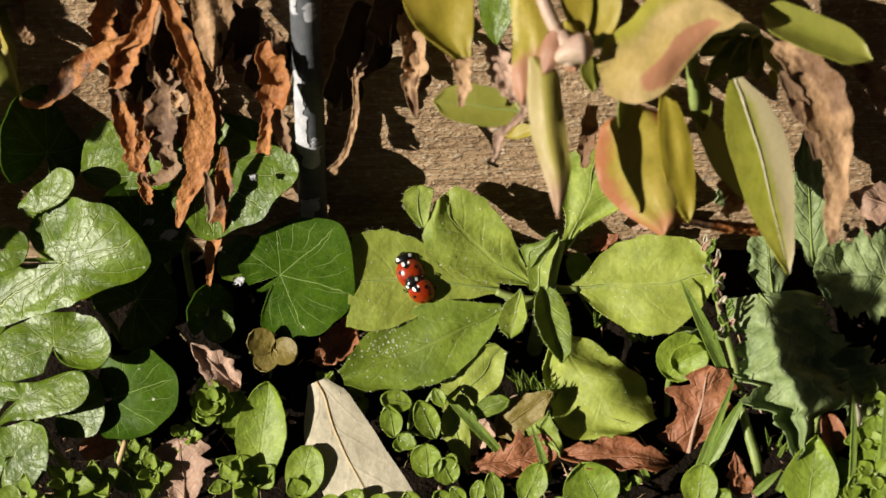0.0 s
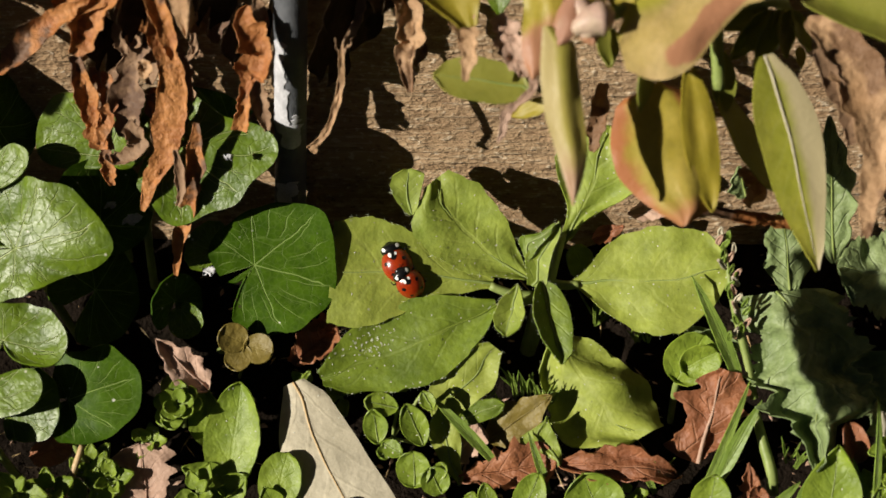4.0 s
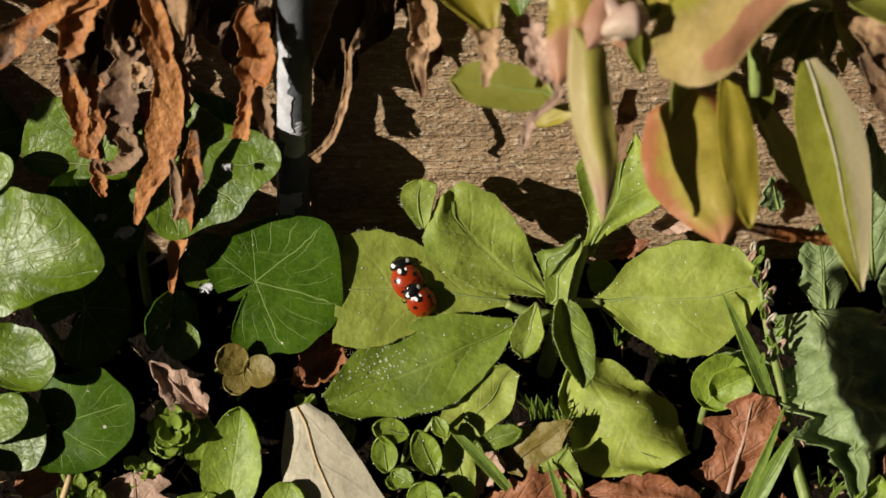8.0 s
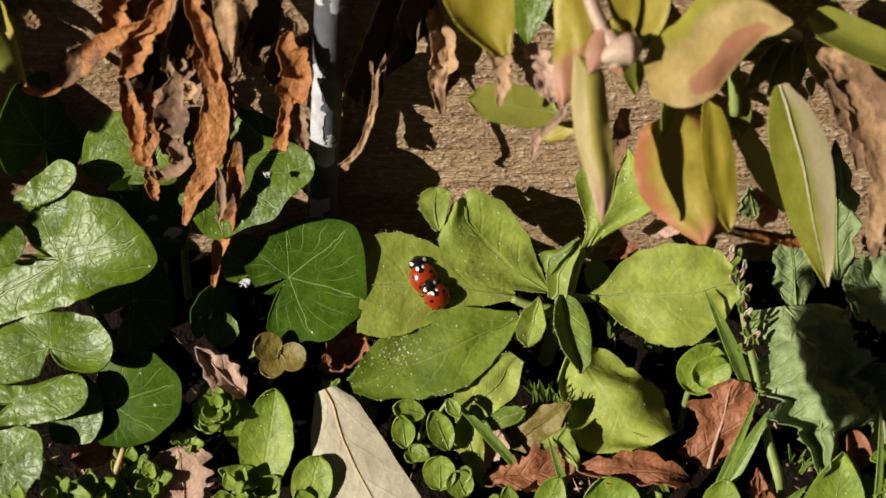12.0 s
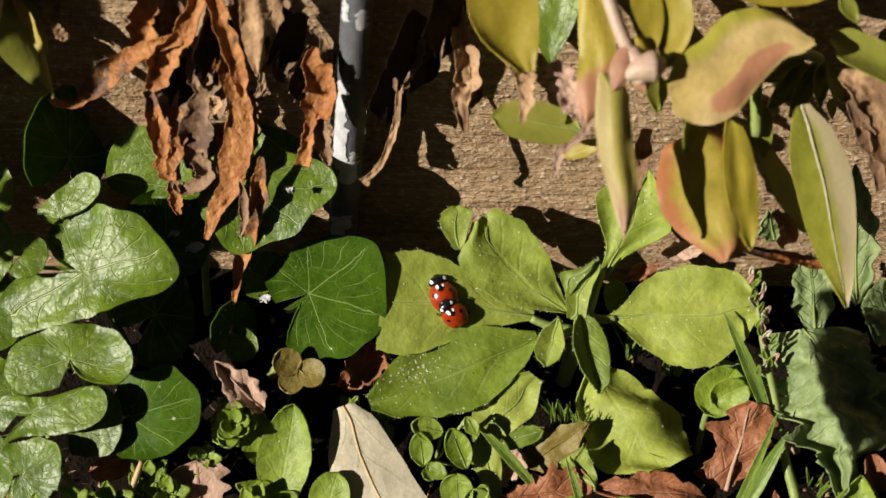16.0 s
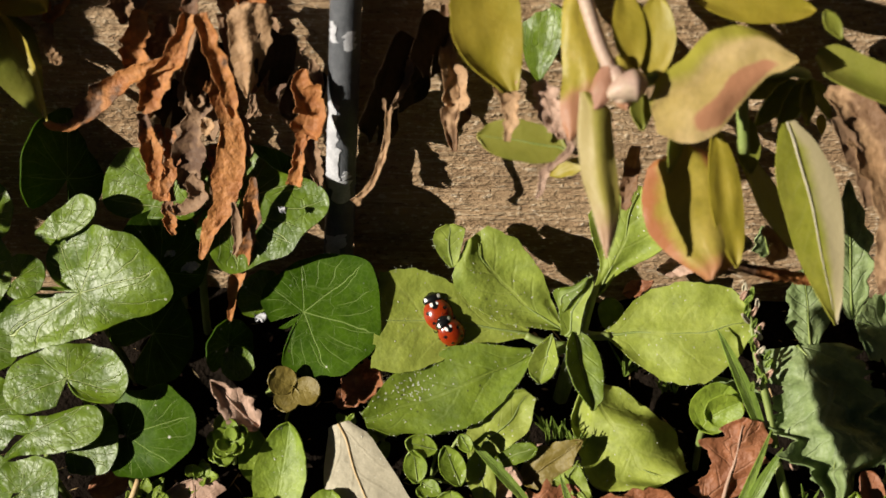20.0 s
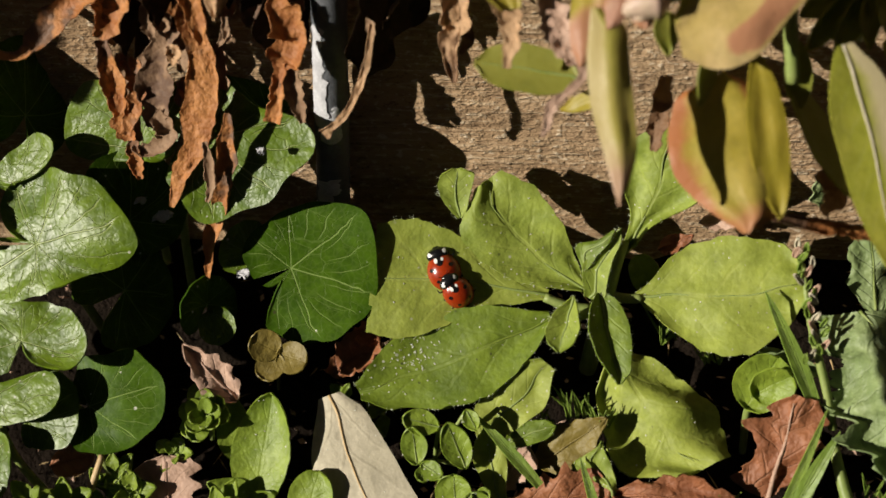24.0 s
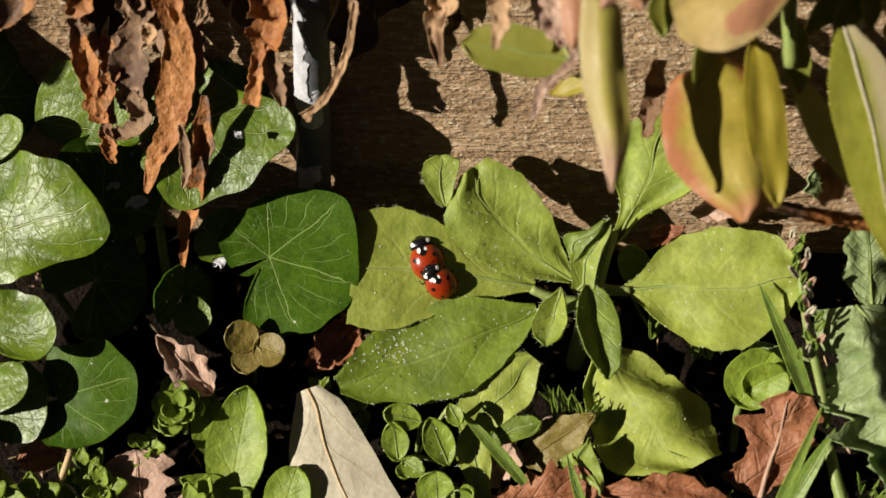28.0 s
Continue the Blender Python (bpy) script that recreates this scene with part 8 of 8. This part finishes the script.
blade(drooper, 'leaf', YELLOWING, (47.0, -12.9, 93.3), (51.1, -28.2, 73.1), 6.3, (0.15, -0.69, 0.71), shape='oval', seed=21, cup=0.1, wave=0.2)
blade(drooper, 'leaf', GREEN_BLADE, (54.1, -4.1, 89.9), (54.7, -10.4, 81.4), 4.6, (0.10, -0.76, 0.64), shape='oval', seed=23, cup=0.1, wave=0.1)
blade(drooper, 'leaf', GREEN_BLADE, (53.6, -6.9, 84.1), (63.3, -17.8, 69.5), 9.8, (0.81, -0.38, 0.44), shape='oval', seed=11, cup=0.1, wave=0.1)
blade(drooper, 'leaf', SPEAR, (60.8, -10.9, 93.8), (70.7, -29.0, 60.5), 11.7, (0.10, -0.86, 0.50), sides=((0.13, 0.57, 0.83, 0.98, 1.00, 0.94, 0.84, 0.71, 0.54, 0.35, 0.06), (0.36, 0.61, 0.80, 0.87, 0.85, 0.82, 0.76, 0.62, 0.45, 0.25, 0.02)), rib=0.3, rib_material=CREAM, seed=12, cup=0.06, wave=0.1)
blade(drooper, 'leaf', GREEN_BLADE, (64.9, -3.9, 102.2), (85.2, -10.3, 96.7), 8.9, (0.07, -0.51, 0.86), sides=((0.60, 0.96, 0.99, 1.00, 1.00, 0.99, 0.96, 0.92, 0.75, 0.51, 0.02), (-0.13, 0.52, 0.68, 0.72, 0.75, 0.77, 0.75, 0.74, 0.73, 0.40, 0.05)), seed=13, cup=0.12, wave=0.06, fold=0.2)
blade(drooper, 'leaf', YELLOWING, (42.8, 1.1, 112.0), (64.8, -0.1, 110.6), 7.5, (0.00, -0.55, 0.84), shape='oval', seed=14, cup=0.1, wave=0.1)
blade(drooper, 'leaf', YELLOWING, (69.8, 4.6, 85.3), (70.1, 1.9, 82.2), 1.9, (0.00, -0.70, 0.72), shape='ovate', seed=17)
blade(drooper, 'leaf', BLUSHED_TIP, (28.4, -12.4, 108.4), (30.0, -18.9, 101.1), 5.7, (0.10, -0.69, 0.71), shape='oval', seed=70, cup=-0.3, wave=0.3)
blade(drooper, 'leaf', BLUSHED, (27.2, -13.6, 107.9), (24.2, -19.6, 101.3), 4.3, (-0.20, -0.68, 0.70), shape='oval', seed=71, cup=-0.3, wave=0.2)
blade(drooper, 'leaf', GREEN_BLADE, (33.2, -9.5, 98.3), (33.6, -12.5, 92.4), 4.1, (0.20, -0.68, 0.70), shape='ovate', seed=18, cup=0.2)
blade(drooper, 'leaf', GREEN_BLADE, (40.4, -12.3, 94.1), (38.3, -18.7, 87.4), 4.7, (0.80, -0.39, 0.46), shape='lance', seed=19, cup=0.2)
blade(drooper, 'leaf', GREEN_BLADE, (62.4, -0.8, 96.4), (55.4, -4.8, 89.1), 5.3, (0.70, -0.46, 0.54), shape='lance', seed=60, cup=0.3, wave=0.3)
blade(drooper, 'leaf', GREEN_BLADE, (63.5, -0.8, 96.4), (59.6, -5.8, 87.8), 5.7, (0.70, -0.46, 0.54), shape='lance', seed=61, cup=0.3, wave=0.3)
blade(drooper, 'leaf', GREEN_BLADE, (64.5, -0.8, 96.4), (64.9, -4.8, 89.1), 5.3, (0.70, -0.46, 0.54), shape='lance', seed=62, cup=0.3, wave=0.3)
blade(drooper, 'leaf', GREEN_BLADE, (61.4, -0.1, 97.2), (54.4, -1.4, 93.1), 4.6, (0.70, -0.46, 0.54), shape='lance', seed=63, cup=0.3, wave=0.3)
blade(drooper, 'leaf', GREEN_BLADE, (65.6, -0.8, 96.4), (69.1, -4.1, 89.9), 4.6, (0.70, -0.46, 0.54), shape='lance', seed=64, cup=0.3, wave=0.3)
blade(drooper, 'leaf', GREEN_BLADE, (62.4, -0.1, 97.2), (57.5, 1.3, 96.3), 4.2, (0.70, -0.46, 0.54), shape='lance', seed=65, cup=0.3, wave=0.3)
blade(drooper, 'leaf', GREEN_BLADE, (65.8, -2.4, 111.9), (68.8, -5.6, 108.0), 3.0, (0.10, -0.69, 0.71), shape='lance', seed=22, cup=0.2)
stalk(drooper, 'petiole', STALK, [(52.3, -4.2, 99.7), (52.7, -6.1, 92.4), (53.5, -8.2, 85.0)], [1.15, 1.15, 1.25])
stalk(drooper, 'stem', PINK_STALK, [(17.4, 5.3, 128.5), (21.9, -4.0, 117.0), (25.1, -10.6, 109.5), (27.9, -14.4, 105.0)], [1.38, 1.38, 1.29, 1.38])
stalk(drooper, 'node', PINK_STALK, [(27.5, -13.5, 106.1), (29.0, -15.6, 104.0), (29.2, -17.7, 101.5)], [1.38, 2.08, 1.19])
stalk(drooper, 'bud', PINK_STALK, [(26.4, -17.5, 103.0), (28.9, -16.7, 103.9), (31.5, -16.2, 104.5), (33.5, -16.2, 104.5)], [0.69, 2.36, 3.05, 1.08])
stalk(drooper, 'stem', STALK, [(29.4, -14.3, 102.6), (39.9, -9.7, 103.2), (52.7, -6.4, 101.1), (64.9, 1.3, 96.3), (65.9, 8.6, 82.7)], [1.35, 1.24, 1.24, 1.14, 0.93])
stalk(drooper, 'stem', STALK, [(36.8, -11.6, 100.9), (41.3, -11.5, 96.0), (42.6, -12.9, 91.4)], [1.02, 0.92, 0.81])
brown_hanger = thing('withered_leaf', 'large pale brown crumpled leaf hanging beside poppy', 'dried leaf')
blade(drooper, 'leaf', YELLOWING, (23.8, -9.2, 83.4), (17.0, -8.4, 78.9), 3.5, (-0.45, -0.70, 0.55), sides=((-0.09, 0.81, 0.88, 0.95, 1.00, 0.90, 0.79, 0.69, 0.46, 0.16, -0.10), (0.41, 0.53, 0.67, 0.80, 0.79, 0.77, 0.75, 0.71, 0.51, 0.30, 0.13)), seed=20, cup=0.1, wave=0.2)
ribbon(brown_hanger, 'leaf', WITHERED_PALE, [(67.5, -6.3, 97.7), (71.4, -7.9, 95.8), (75.5, -11.4, 91.6), (78.0, -15.7, 86.5), (79.0, -20.3, 81.0), (78.8, -24.3, 76.3), (78.0, -27.6, 72.3), (77.7, -30.4, 69.0)], [2.1, 6.4, 9.1, 8.6, 5.8, 4.1, 2.9, 0.6], (0.00, -0.77, 0.64), seed=1, curl=28.0, wave=0.2)
ribbon(brown_hanger, 'leaf', WITHERED_GREY, [(68.5, -11.6, 95.1), (71.4, -12.8, 90.1), (74.8, -14.1, 84.3), (76.7, -15.6, 78.1)], [1.4, 3.5, 3.3, 1.9], (0.00, -0.77, 0.64), seed=2, curl=30.0, wave=0.2)
ribbon(brown_hanger, 'leaf', WITHERED_PALE, [(83.0, -2.5, 91.8), (87.6, -4.4, 87.1), (89.5, -6.9, 81.6)], [3.2, 3.8, 0.8], (0.00, -0.77, 0.64), seed=3, wave=0.42, turn=-35.0)
ribbon(brown_hanger, 'leaf', WITHERED_PALE, [(91.0, -3.0, 91.3), (93.4, -5.8, 85.4), (95.9, -7.0, 81.5)], [6.4, 7.0, 2.1], (0.00, -0.77, 0.64), seed=4, wave=0.42, turn=-2.0)
twigs = thing('withered_twig', 'reddish brown withered stem under yellowing leaves', 'dried stem')
ribbon(twigs, 'leaf', WITHERED, [(50.7, -21.9, 68.7), (58.2, -20.2, 65.7), (64.2, -18.2, 63.2), (69.4, -17.5, 61.5)], [1.7, 2.6, 2.8, 1.3], (0.00, -0.77, 0.64), seed=1, wave=0.42, turn=-12.0)
ribbon(twigs, 'leaf', WITHERED_PALE, [(58.9, -9.7, 68.2), (61.6, -11.8, 65.7), (59.3, -16.4, 65.2)], [1.7, 4.8, 2.0], (0.00, -0.77, 0.64), seed=2, wave=0.42, turn=22.0)
ribbon(twigs, 'leaf', WITHERED_PALE, [(33.9, 0.4, 80.3), (33.5, -2.5, 74.4), (32.3, -5.1, 68.8)], [2.2, 4.4, 1.5], (0.00, -0.77, 0.64), seed=3, wave=0.42, turn=-35.0)
yellow_left = thing('yellowing_plant', 'wilting leaf hanging down, shaded body coloured green, sunlit edge yellow', 'plant')
# green tone for the leaf body, which lies in shade
blade(yellow_left, 'leaf', GREEN_BLADE, (-95.9, 18.0, 108.8), (-81.6, 0.4, 85.3), 12.9, (0.56, -0.56, 0.61), shape='lance', seed=1, cup=-0.2, wave=0.08)
blade(yellow_left, 'leaf', YELLOWING, (-88.9, 13.5, 110.8), (-80.3, 10.9, 102.8), 11.7, (0.10, -0.69, 0.71), shape='lance', seed=4, cup=-0.2, wave=0.1)
# yellow strip added for the leaf's sunlit edge
ribbon(yellow_left, 'leaf', YELLOWING, [(-89.8, 11.5, 102.5), (-84.9, 6.9, 97.1), (-82.1, 2.9, 91.3), (-80.5, -1.2, 85.4)], [1.7, 2.1, 2.1, 0.5], (-0.60, -0.61, 0.51), seed=6, turn=0.0, wave=0.1, curl=20.0)
stalk(yellow_left, 'stem', PINK_STALK, [(-91.0, 19.6, 128.1), (-90.5, 13.2, 117.9), (-90.0, 9.4, 106.0), (-91.0, 1.3, 96.3)], [1.46, 1.36, 1.25, 0.83])
top_leaf = thing('wild_plant', 'glossy green veined leaf hanging before the timber', 'plant')
blade(top_leaf, 'blade', FICARIA, (16.3, 16.1, 103.4), (15.3, 8.4, 89.6), 9.2, (-0.34, -0.81, 0.48), sides=((-0.00, 0.78, 1.00, 0.99, 0.93, 0.87, 0.73, 0.59, 0.42, 0.23, 0.06), (0.00, 0.75, 0.87, 0.97, 0.94, 0.91, 0.82, 0.73, 0.59, 0.37, 0.01)), seed=2, cup=0.1, wave=0.15)

# ---- withered leaves left of the view, unseen, added to cast shade ----
shade_caster = thing('withered_plant', 'unseen withered leaves added to shade the timber and poppy', 'dried plant')
ribbon(shade_caster, 'leaf', WITHERED_GREY, [(-125.6, -144.0, 125.8), (-114.1, -144.0, 119.1), (-104.1, -144.0, 112.5), (-94.1, -144.0, 104.6)], [3.0, 7.0, 7.5, 3.0], (-0.80, -0.49, 0.35), seed=177, curl=20.0, wave=0.2)
ribbon(shade_caster, 'leaf', WITHERED_GREY, [(-135.8, -135.0, 137.2), (-120.2, -135.0, 124.8), (-102.8, -135.0, 111.3), (-85.7, -135.0, 97.9)], [2.9, 6.4, 6.3, 1.4], (-0.80, -0.49, 0.35), seed=170, curl=20.0, wave=0.2)
ribbon(shade_caster, 'leaf', WITHERED_GREY, [(-131.7, -138.0, 139.5), (-117.0, -138.0, 127.1), (-98.4, -138.0, 113.7), (-86.6, -138.0, 105.7)], [4.3, 7.1, 7.0, 2.1], (-0.80, -0.49, 0.35), seed=171, curl=20.0, wave=0.2)
ribbon(shade_caster, 'leaf', WITHERED, [(-123.1, -141.0, 137.6), (-108.5, -141.0, 126.8), (-92.8, -141.0, 116.1)], [4.2, 7.7, 2.8], (-0.80, -0.49, 0.35), seed=172, curl=20.0, wave=0.2)
ribbon(shade_caster, 'leaf', WITHERED, [(-110.4, 7.2, 114.3), (-111.0, 4.2, 104.2), (-111.6, 1.1, 94.0), (-111.7, -2.6, 82.4)], [7.2, 11.5, 11.6, 3.2], (0.00, -0.77, 0.64), seed=173, curl=35.0, wave=0.3)
ribbon(shade_caster, 'leaf', WITHERED_GREY, [(-102.4, 8.9, 113.3), (-105.0, 6.0, 103.2), (-104.0, 2.5, 91.8), (-102.2, -0.9, 81.3)], [6.2, 9.5, 8.5, 2.2], (0.00, -0.77, 0.64), seed=174, curl=35.0, wave=0.3)
ribbon(shade_caster, 'leaf', WITHERED_GREY, [(-118.8, 5.4, 115.2), (-119.9, 1.9, 103.2), (-120.3, -2.6, 88.8), (-120.2, -6.7, 76.1)], [7.1, 12.5, 12.7, 3.2], (0.00, -0.77, 0.64), seed=175, curl=35.0, wave=0.3)
ribbon(shade_caster, 'leaf', WITHERED, [(-89.4, 10.7, 115.8), (-91.6, 8.1, 106.8), (-92.3, 5.3, 97.5)], [5.2, 7.3, 1.1], (0.00, -0.77, 0.64), seed=176, curl=35.0, wave=0.3)
ribbon(shade_caster, 'leaf', WITHERED_GREY, [(-170.2, -55.0, 158.5), (-171.3, -55.0, 145.1), (-172.7, -55.0, 129.5), (-174.2, -55.0, 112.8)], [5.3, 6.1, 5.6, 1.5], (-0.80, -0.49, 0.35), seed=180, curl=20.0, wave=0.2)
ribbon(shade_caster, 'leaf', WITHERED_GREY, [(-193.0, -55.0, 158.5), (-197.0, -55.0, 142.5), (-198.0, -55.0, 124.0), (-199.9, -55.0, 99.5)], [9.9, 11.6, 10.6, 4.5], (-0.80, -0.49, 0.35), seed=183, curl=20.0, wave=0.2)
ribbon(shade_caster, 'leaf', WITHERED_GREY, [(-202.6, -55.0, 158.5), (-206.8, -55.0, 137.4), (-209.9, -55.0, 115.6), (-212.8, -55.0, 94.9)], [7.9, 10.3, 10.8, 3.8], (-0.80, -0.49, 0.35), seed=184, curl=20.0, wave=0.2)
ribbon(shade_caster, 'leaf', WITHERED_GREY, [(-186.9, -55.0, 114.2), (-185.6, -55.0, 107.0), (-185.7, -55.0, 98.0)], [4.3, 7.3, 3.0], (-0.80, -0.49, 0.35), seed=185, curl=20.0, wave=0.2)
ribbon(shade_caster, 'leaf', WITHERED_GREY, [(-190.7, -55.0, 88.7), (-181.9, -55.0, 90.2), (-172.1, -55.0, 90.2), (-164.9, -55.0, 88.7)], [4.6, 9.9, 9.9, 4.6], (-0.80, -0.49, 0.35), seed=190, curl=20.0, wave=0.2)
kidney(shade_caster, FICARIA_DARK_SHADED, (-116.3, 1.3, 66.1), (-110.6, 4.8, 70.4), 9.8, (-0.17, -0.65, 0.74), gap=20.0, reach=(0.75, 0.93, 0.95, 1.05, 1.00, 1.05, 0.98, 1.01, 0.92, 0.97, 0.91, 0.91, 0.79, 0.82, 0.73), scallop=11, depth=0.025, cup=0.1, wave=0.15, seed=40)
kidney(shade_caster, FICARIA_DARK_SHADED, (-134.3, -3.2, 56.7), (-128.3, -0.1, 61.5), 10.7, (-0.22, -0.67, 0.71), gap=20.0, reach=(0.72, 0.92, 0.93, 1.05, 1.02, 1.06, 0.98, 1.08, 1.00, 1.03, 0.90, 0.82, 0.72, 0.76, 0.69), scallop=11, depth=0.025, cup=0.1, wave=0.15, seed=41)

# ---- white stone chips ----
chip = thing('stone_chip', 'small white stone chip among the leaves', 'stone', 'white chips')
blade(chip, "chip", CHIP, (-58.0, -2.0, 50.1), (-54.8, -1.7, 50.5), 2.0, (0.00, -0.55, 0.84), shape="blunt", wave=0.5, ragged=0.4, thick=0.9, seed=0)
chip = thing('stone_chip', 'small white stone chip among the leaves', 'stone', 'white chips')
blade(chip, "chip", CHIP, (-61.4, -0.0, 52.4), (-60.1, 0.1, 52.6), 0.8, (0.00, -0.55, 0.84), shape="blunt", wave=0.5, ragged=0.4, thick=0.9, seed=1)
chip = thing('stone_chip', 'small white stone chip among the leaves', 'stone', 'white chips')
blade(chip, "chip", CHIP, (-43.2, -4.8, 39.3), (-40.8, -4.6, 39.5), 1.4, (0.00, -0.55, 0.84), shape="blunt", wave=0.5, ragged=0.4, thick=0.9, seed=2)
chip = thing('stone_chip', 'small white stone chip among the leaves', 'stone', 'white chips')
blade(chip, "chip", CHIP, (-36.2, -3.0, 66.3), (-35.1, -2.9, 66.4), 0.7, (0.00, -0.55, 0.84), shape="blunt", wave=0.5, ragged=0.4, thick=0.9, seed=3)

# ---- ladybirds ----
female = ladybird("larger glossy red spotted ladybird on a pale leaf", 1.18)
female.matrix_world = pose(-0.00474, -0.00257, 0.03889, 48.06, -16.18, 13.83)
male = ladybird("smaller glossy red ladybird mounted behind its mate", 1.06)
STRAND_SWING = [(0, 3.21), (0.5, 3.01), (1, 3.01), (1.5, 2.01), (2, 1.21), (2.5, 0.60), (4.5, 1.81), (5, 1.41), (6, 0.20), (7, 0.20), (8, 0.60), (9, 0.00), (10, -0.20), (11, 0.00), (12, 0.00), (12.5, 0.00), (14.5, 0.00), (15.5, -0.60), (17, -0.40), (18, 0.60), (18.5, -0.40), (19, 1.01), (20, -0.40), (21, -1.41), (21.5, -1.01), (23.5, -8.58), (24, -6.01), (24.5, -4.41), (25, -3.81), (25.5, -5.21), (26, -5.21), (27, -5.61), (28, -6.21)]


# the lens stays focused on the pair
cam.data.dof.focus_object = female


# ---- what moves ----
def motions():
    walk(male, [
        (0, pose(-0.00248, -0.00529, 0.03661, 71.87, -35.32, 22.92)),
        (1, pose(-0.00234, -0.00529, 0.03661, 68.77, -30.60, 28.12)),
        (2, pose(-0.00227, -0.00529, 0.03661, 67.66, -28.05, 30.38)),
        (2.5, pose(-0.00227, -0.00529, 0.03661, 67.66, -28.05, 30.38)),
        (4.5, pose(-0.00234, -0.00529, 0.03661, 68.77, -30.60, 28.12)),
        (5, pose(-0.00237, -0.00529, 0.03661, 69.43, -31.83, 26.90)),
        (6, pose(-0.00227, -0.00529, 0.03661, 67.66, -28.05, 30.38)),
        (7, pose(-0.00223, -0.00529, 0.03661, 67.22, -26.74, 31.43)),
        (8, pose(-0.00227, -0.00529, 0.03661, 67.66, -28.05, 30.38)),
        (9, pose(-0.00230, -0.00529, 0.03661, 68.18, -29.34, 29.27)),
        (10, pose(-0.00213, -0.00529, 0.03661, 66.34, -22.70, 34.28)),
        (11, pose(-0.00227, -0.00529, 0.03661, 67.66, -28.05, 30.38)),
        (12, pose(-0.00223, -0.00529, 0.03661, 67.22, -26.74, 31.43)),
        (12.5, pose(-0.00227, -0.00529, 0.03661, 67.66, -28.05, 30.38)),
        (14.5, pose(-0.00237, -0.00529, 0.03661, 69.43, -31.83, 26.90)),
        (15, pose(-0.00245, -0.00529, 0.03661, 70.98, -34.19, 24.31)),
        (16, pose(-0.00245, -0.00529, 0.03661, 70.98, -34.19, 24.31)),
        (17, pose(-0.00230, -0.00529, 0.03661, 68.18, -29.34, 29.27)),
        (18, pose(-0.00227, -0.00529, 0.03661, 67.66, -28.05, 30.38)),
        (19, pose(-0.00230, -0.00529, 0.03661, 68.18, -29.34, 29.27)),
        (20, pose(-0.00220, -0.00529, 0.03661, 66.86, -25.41, 32.43)),
        (20.5, pose(-0.00209, -0.00529, 0.03661, 66.19, -21.32, 35.13)),
        (21, pose(-0.00227, -0.00529, 0.03661, 67.66, -28.05, 30.38)),
        (21.5, pose(-0.00223, -0.00529, 0.03661, 67.22, -26.74, 31.43)),
        (23.5, pose(-0.00227, -0.00529, 0.03661, 67.66, -28.05, 30.38)),
        (24, pose(-0.00223, -0.00529, 0.03661, 67.22, -26.74, 31.43)),
        (24.5, pose(-0.00216, -0.00529, 0.03661, 66.56, -24.06, 33.38)),
        (25, pose(-0.00230, -0.00529, 0.03661, 68.18, -29.34, 29.27)),
        (25.5, pose(-0.00220, -0.00529, 0.03661, 66.86, -25.41, 32.43)),
        (26, pose(-0.00230, -0.00529, 0.03661, 68.18, -29.34, 29.27)),
        (26.5, pose(-0.00223, -0.00529, 0.03661, 67.22, -26.74, 31.43)),
        (27, pose(-0.00220, -0.00529, 0.03661, 66.86, -25.41, 32.43)),
        (27.5, pose(-0.00227, -0.00529, 0.03661, 67.66, -28.05, 30.38)),
        (28, pose(-0.00230, -0.00529, 0.03661, 68.18, -29.34, 29.27)),
    ])
    # the withered strand swings about the point where it hangs
    pivot = Vector((-0.0093, 0.0178, 0.0911))
    axis = Vector((0.000, -0.766, 0.643))
    rows = []
    for t, degrees in STRAND_SWING:
        turn = Matrix.Rotation(radians(degrees), 4, axis)
        rows.append((t, Matrix.Translation(pivot) @ turn @ Matrix.Translation(-pivot)))
    walk(strand, rows)


motions()
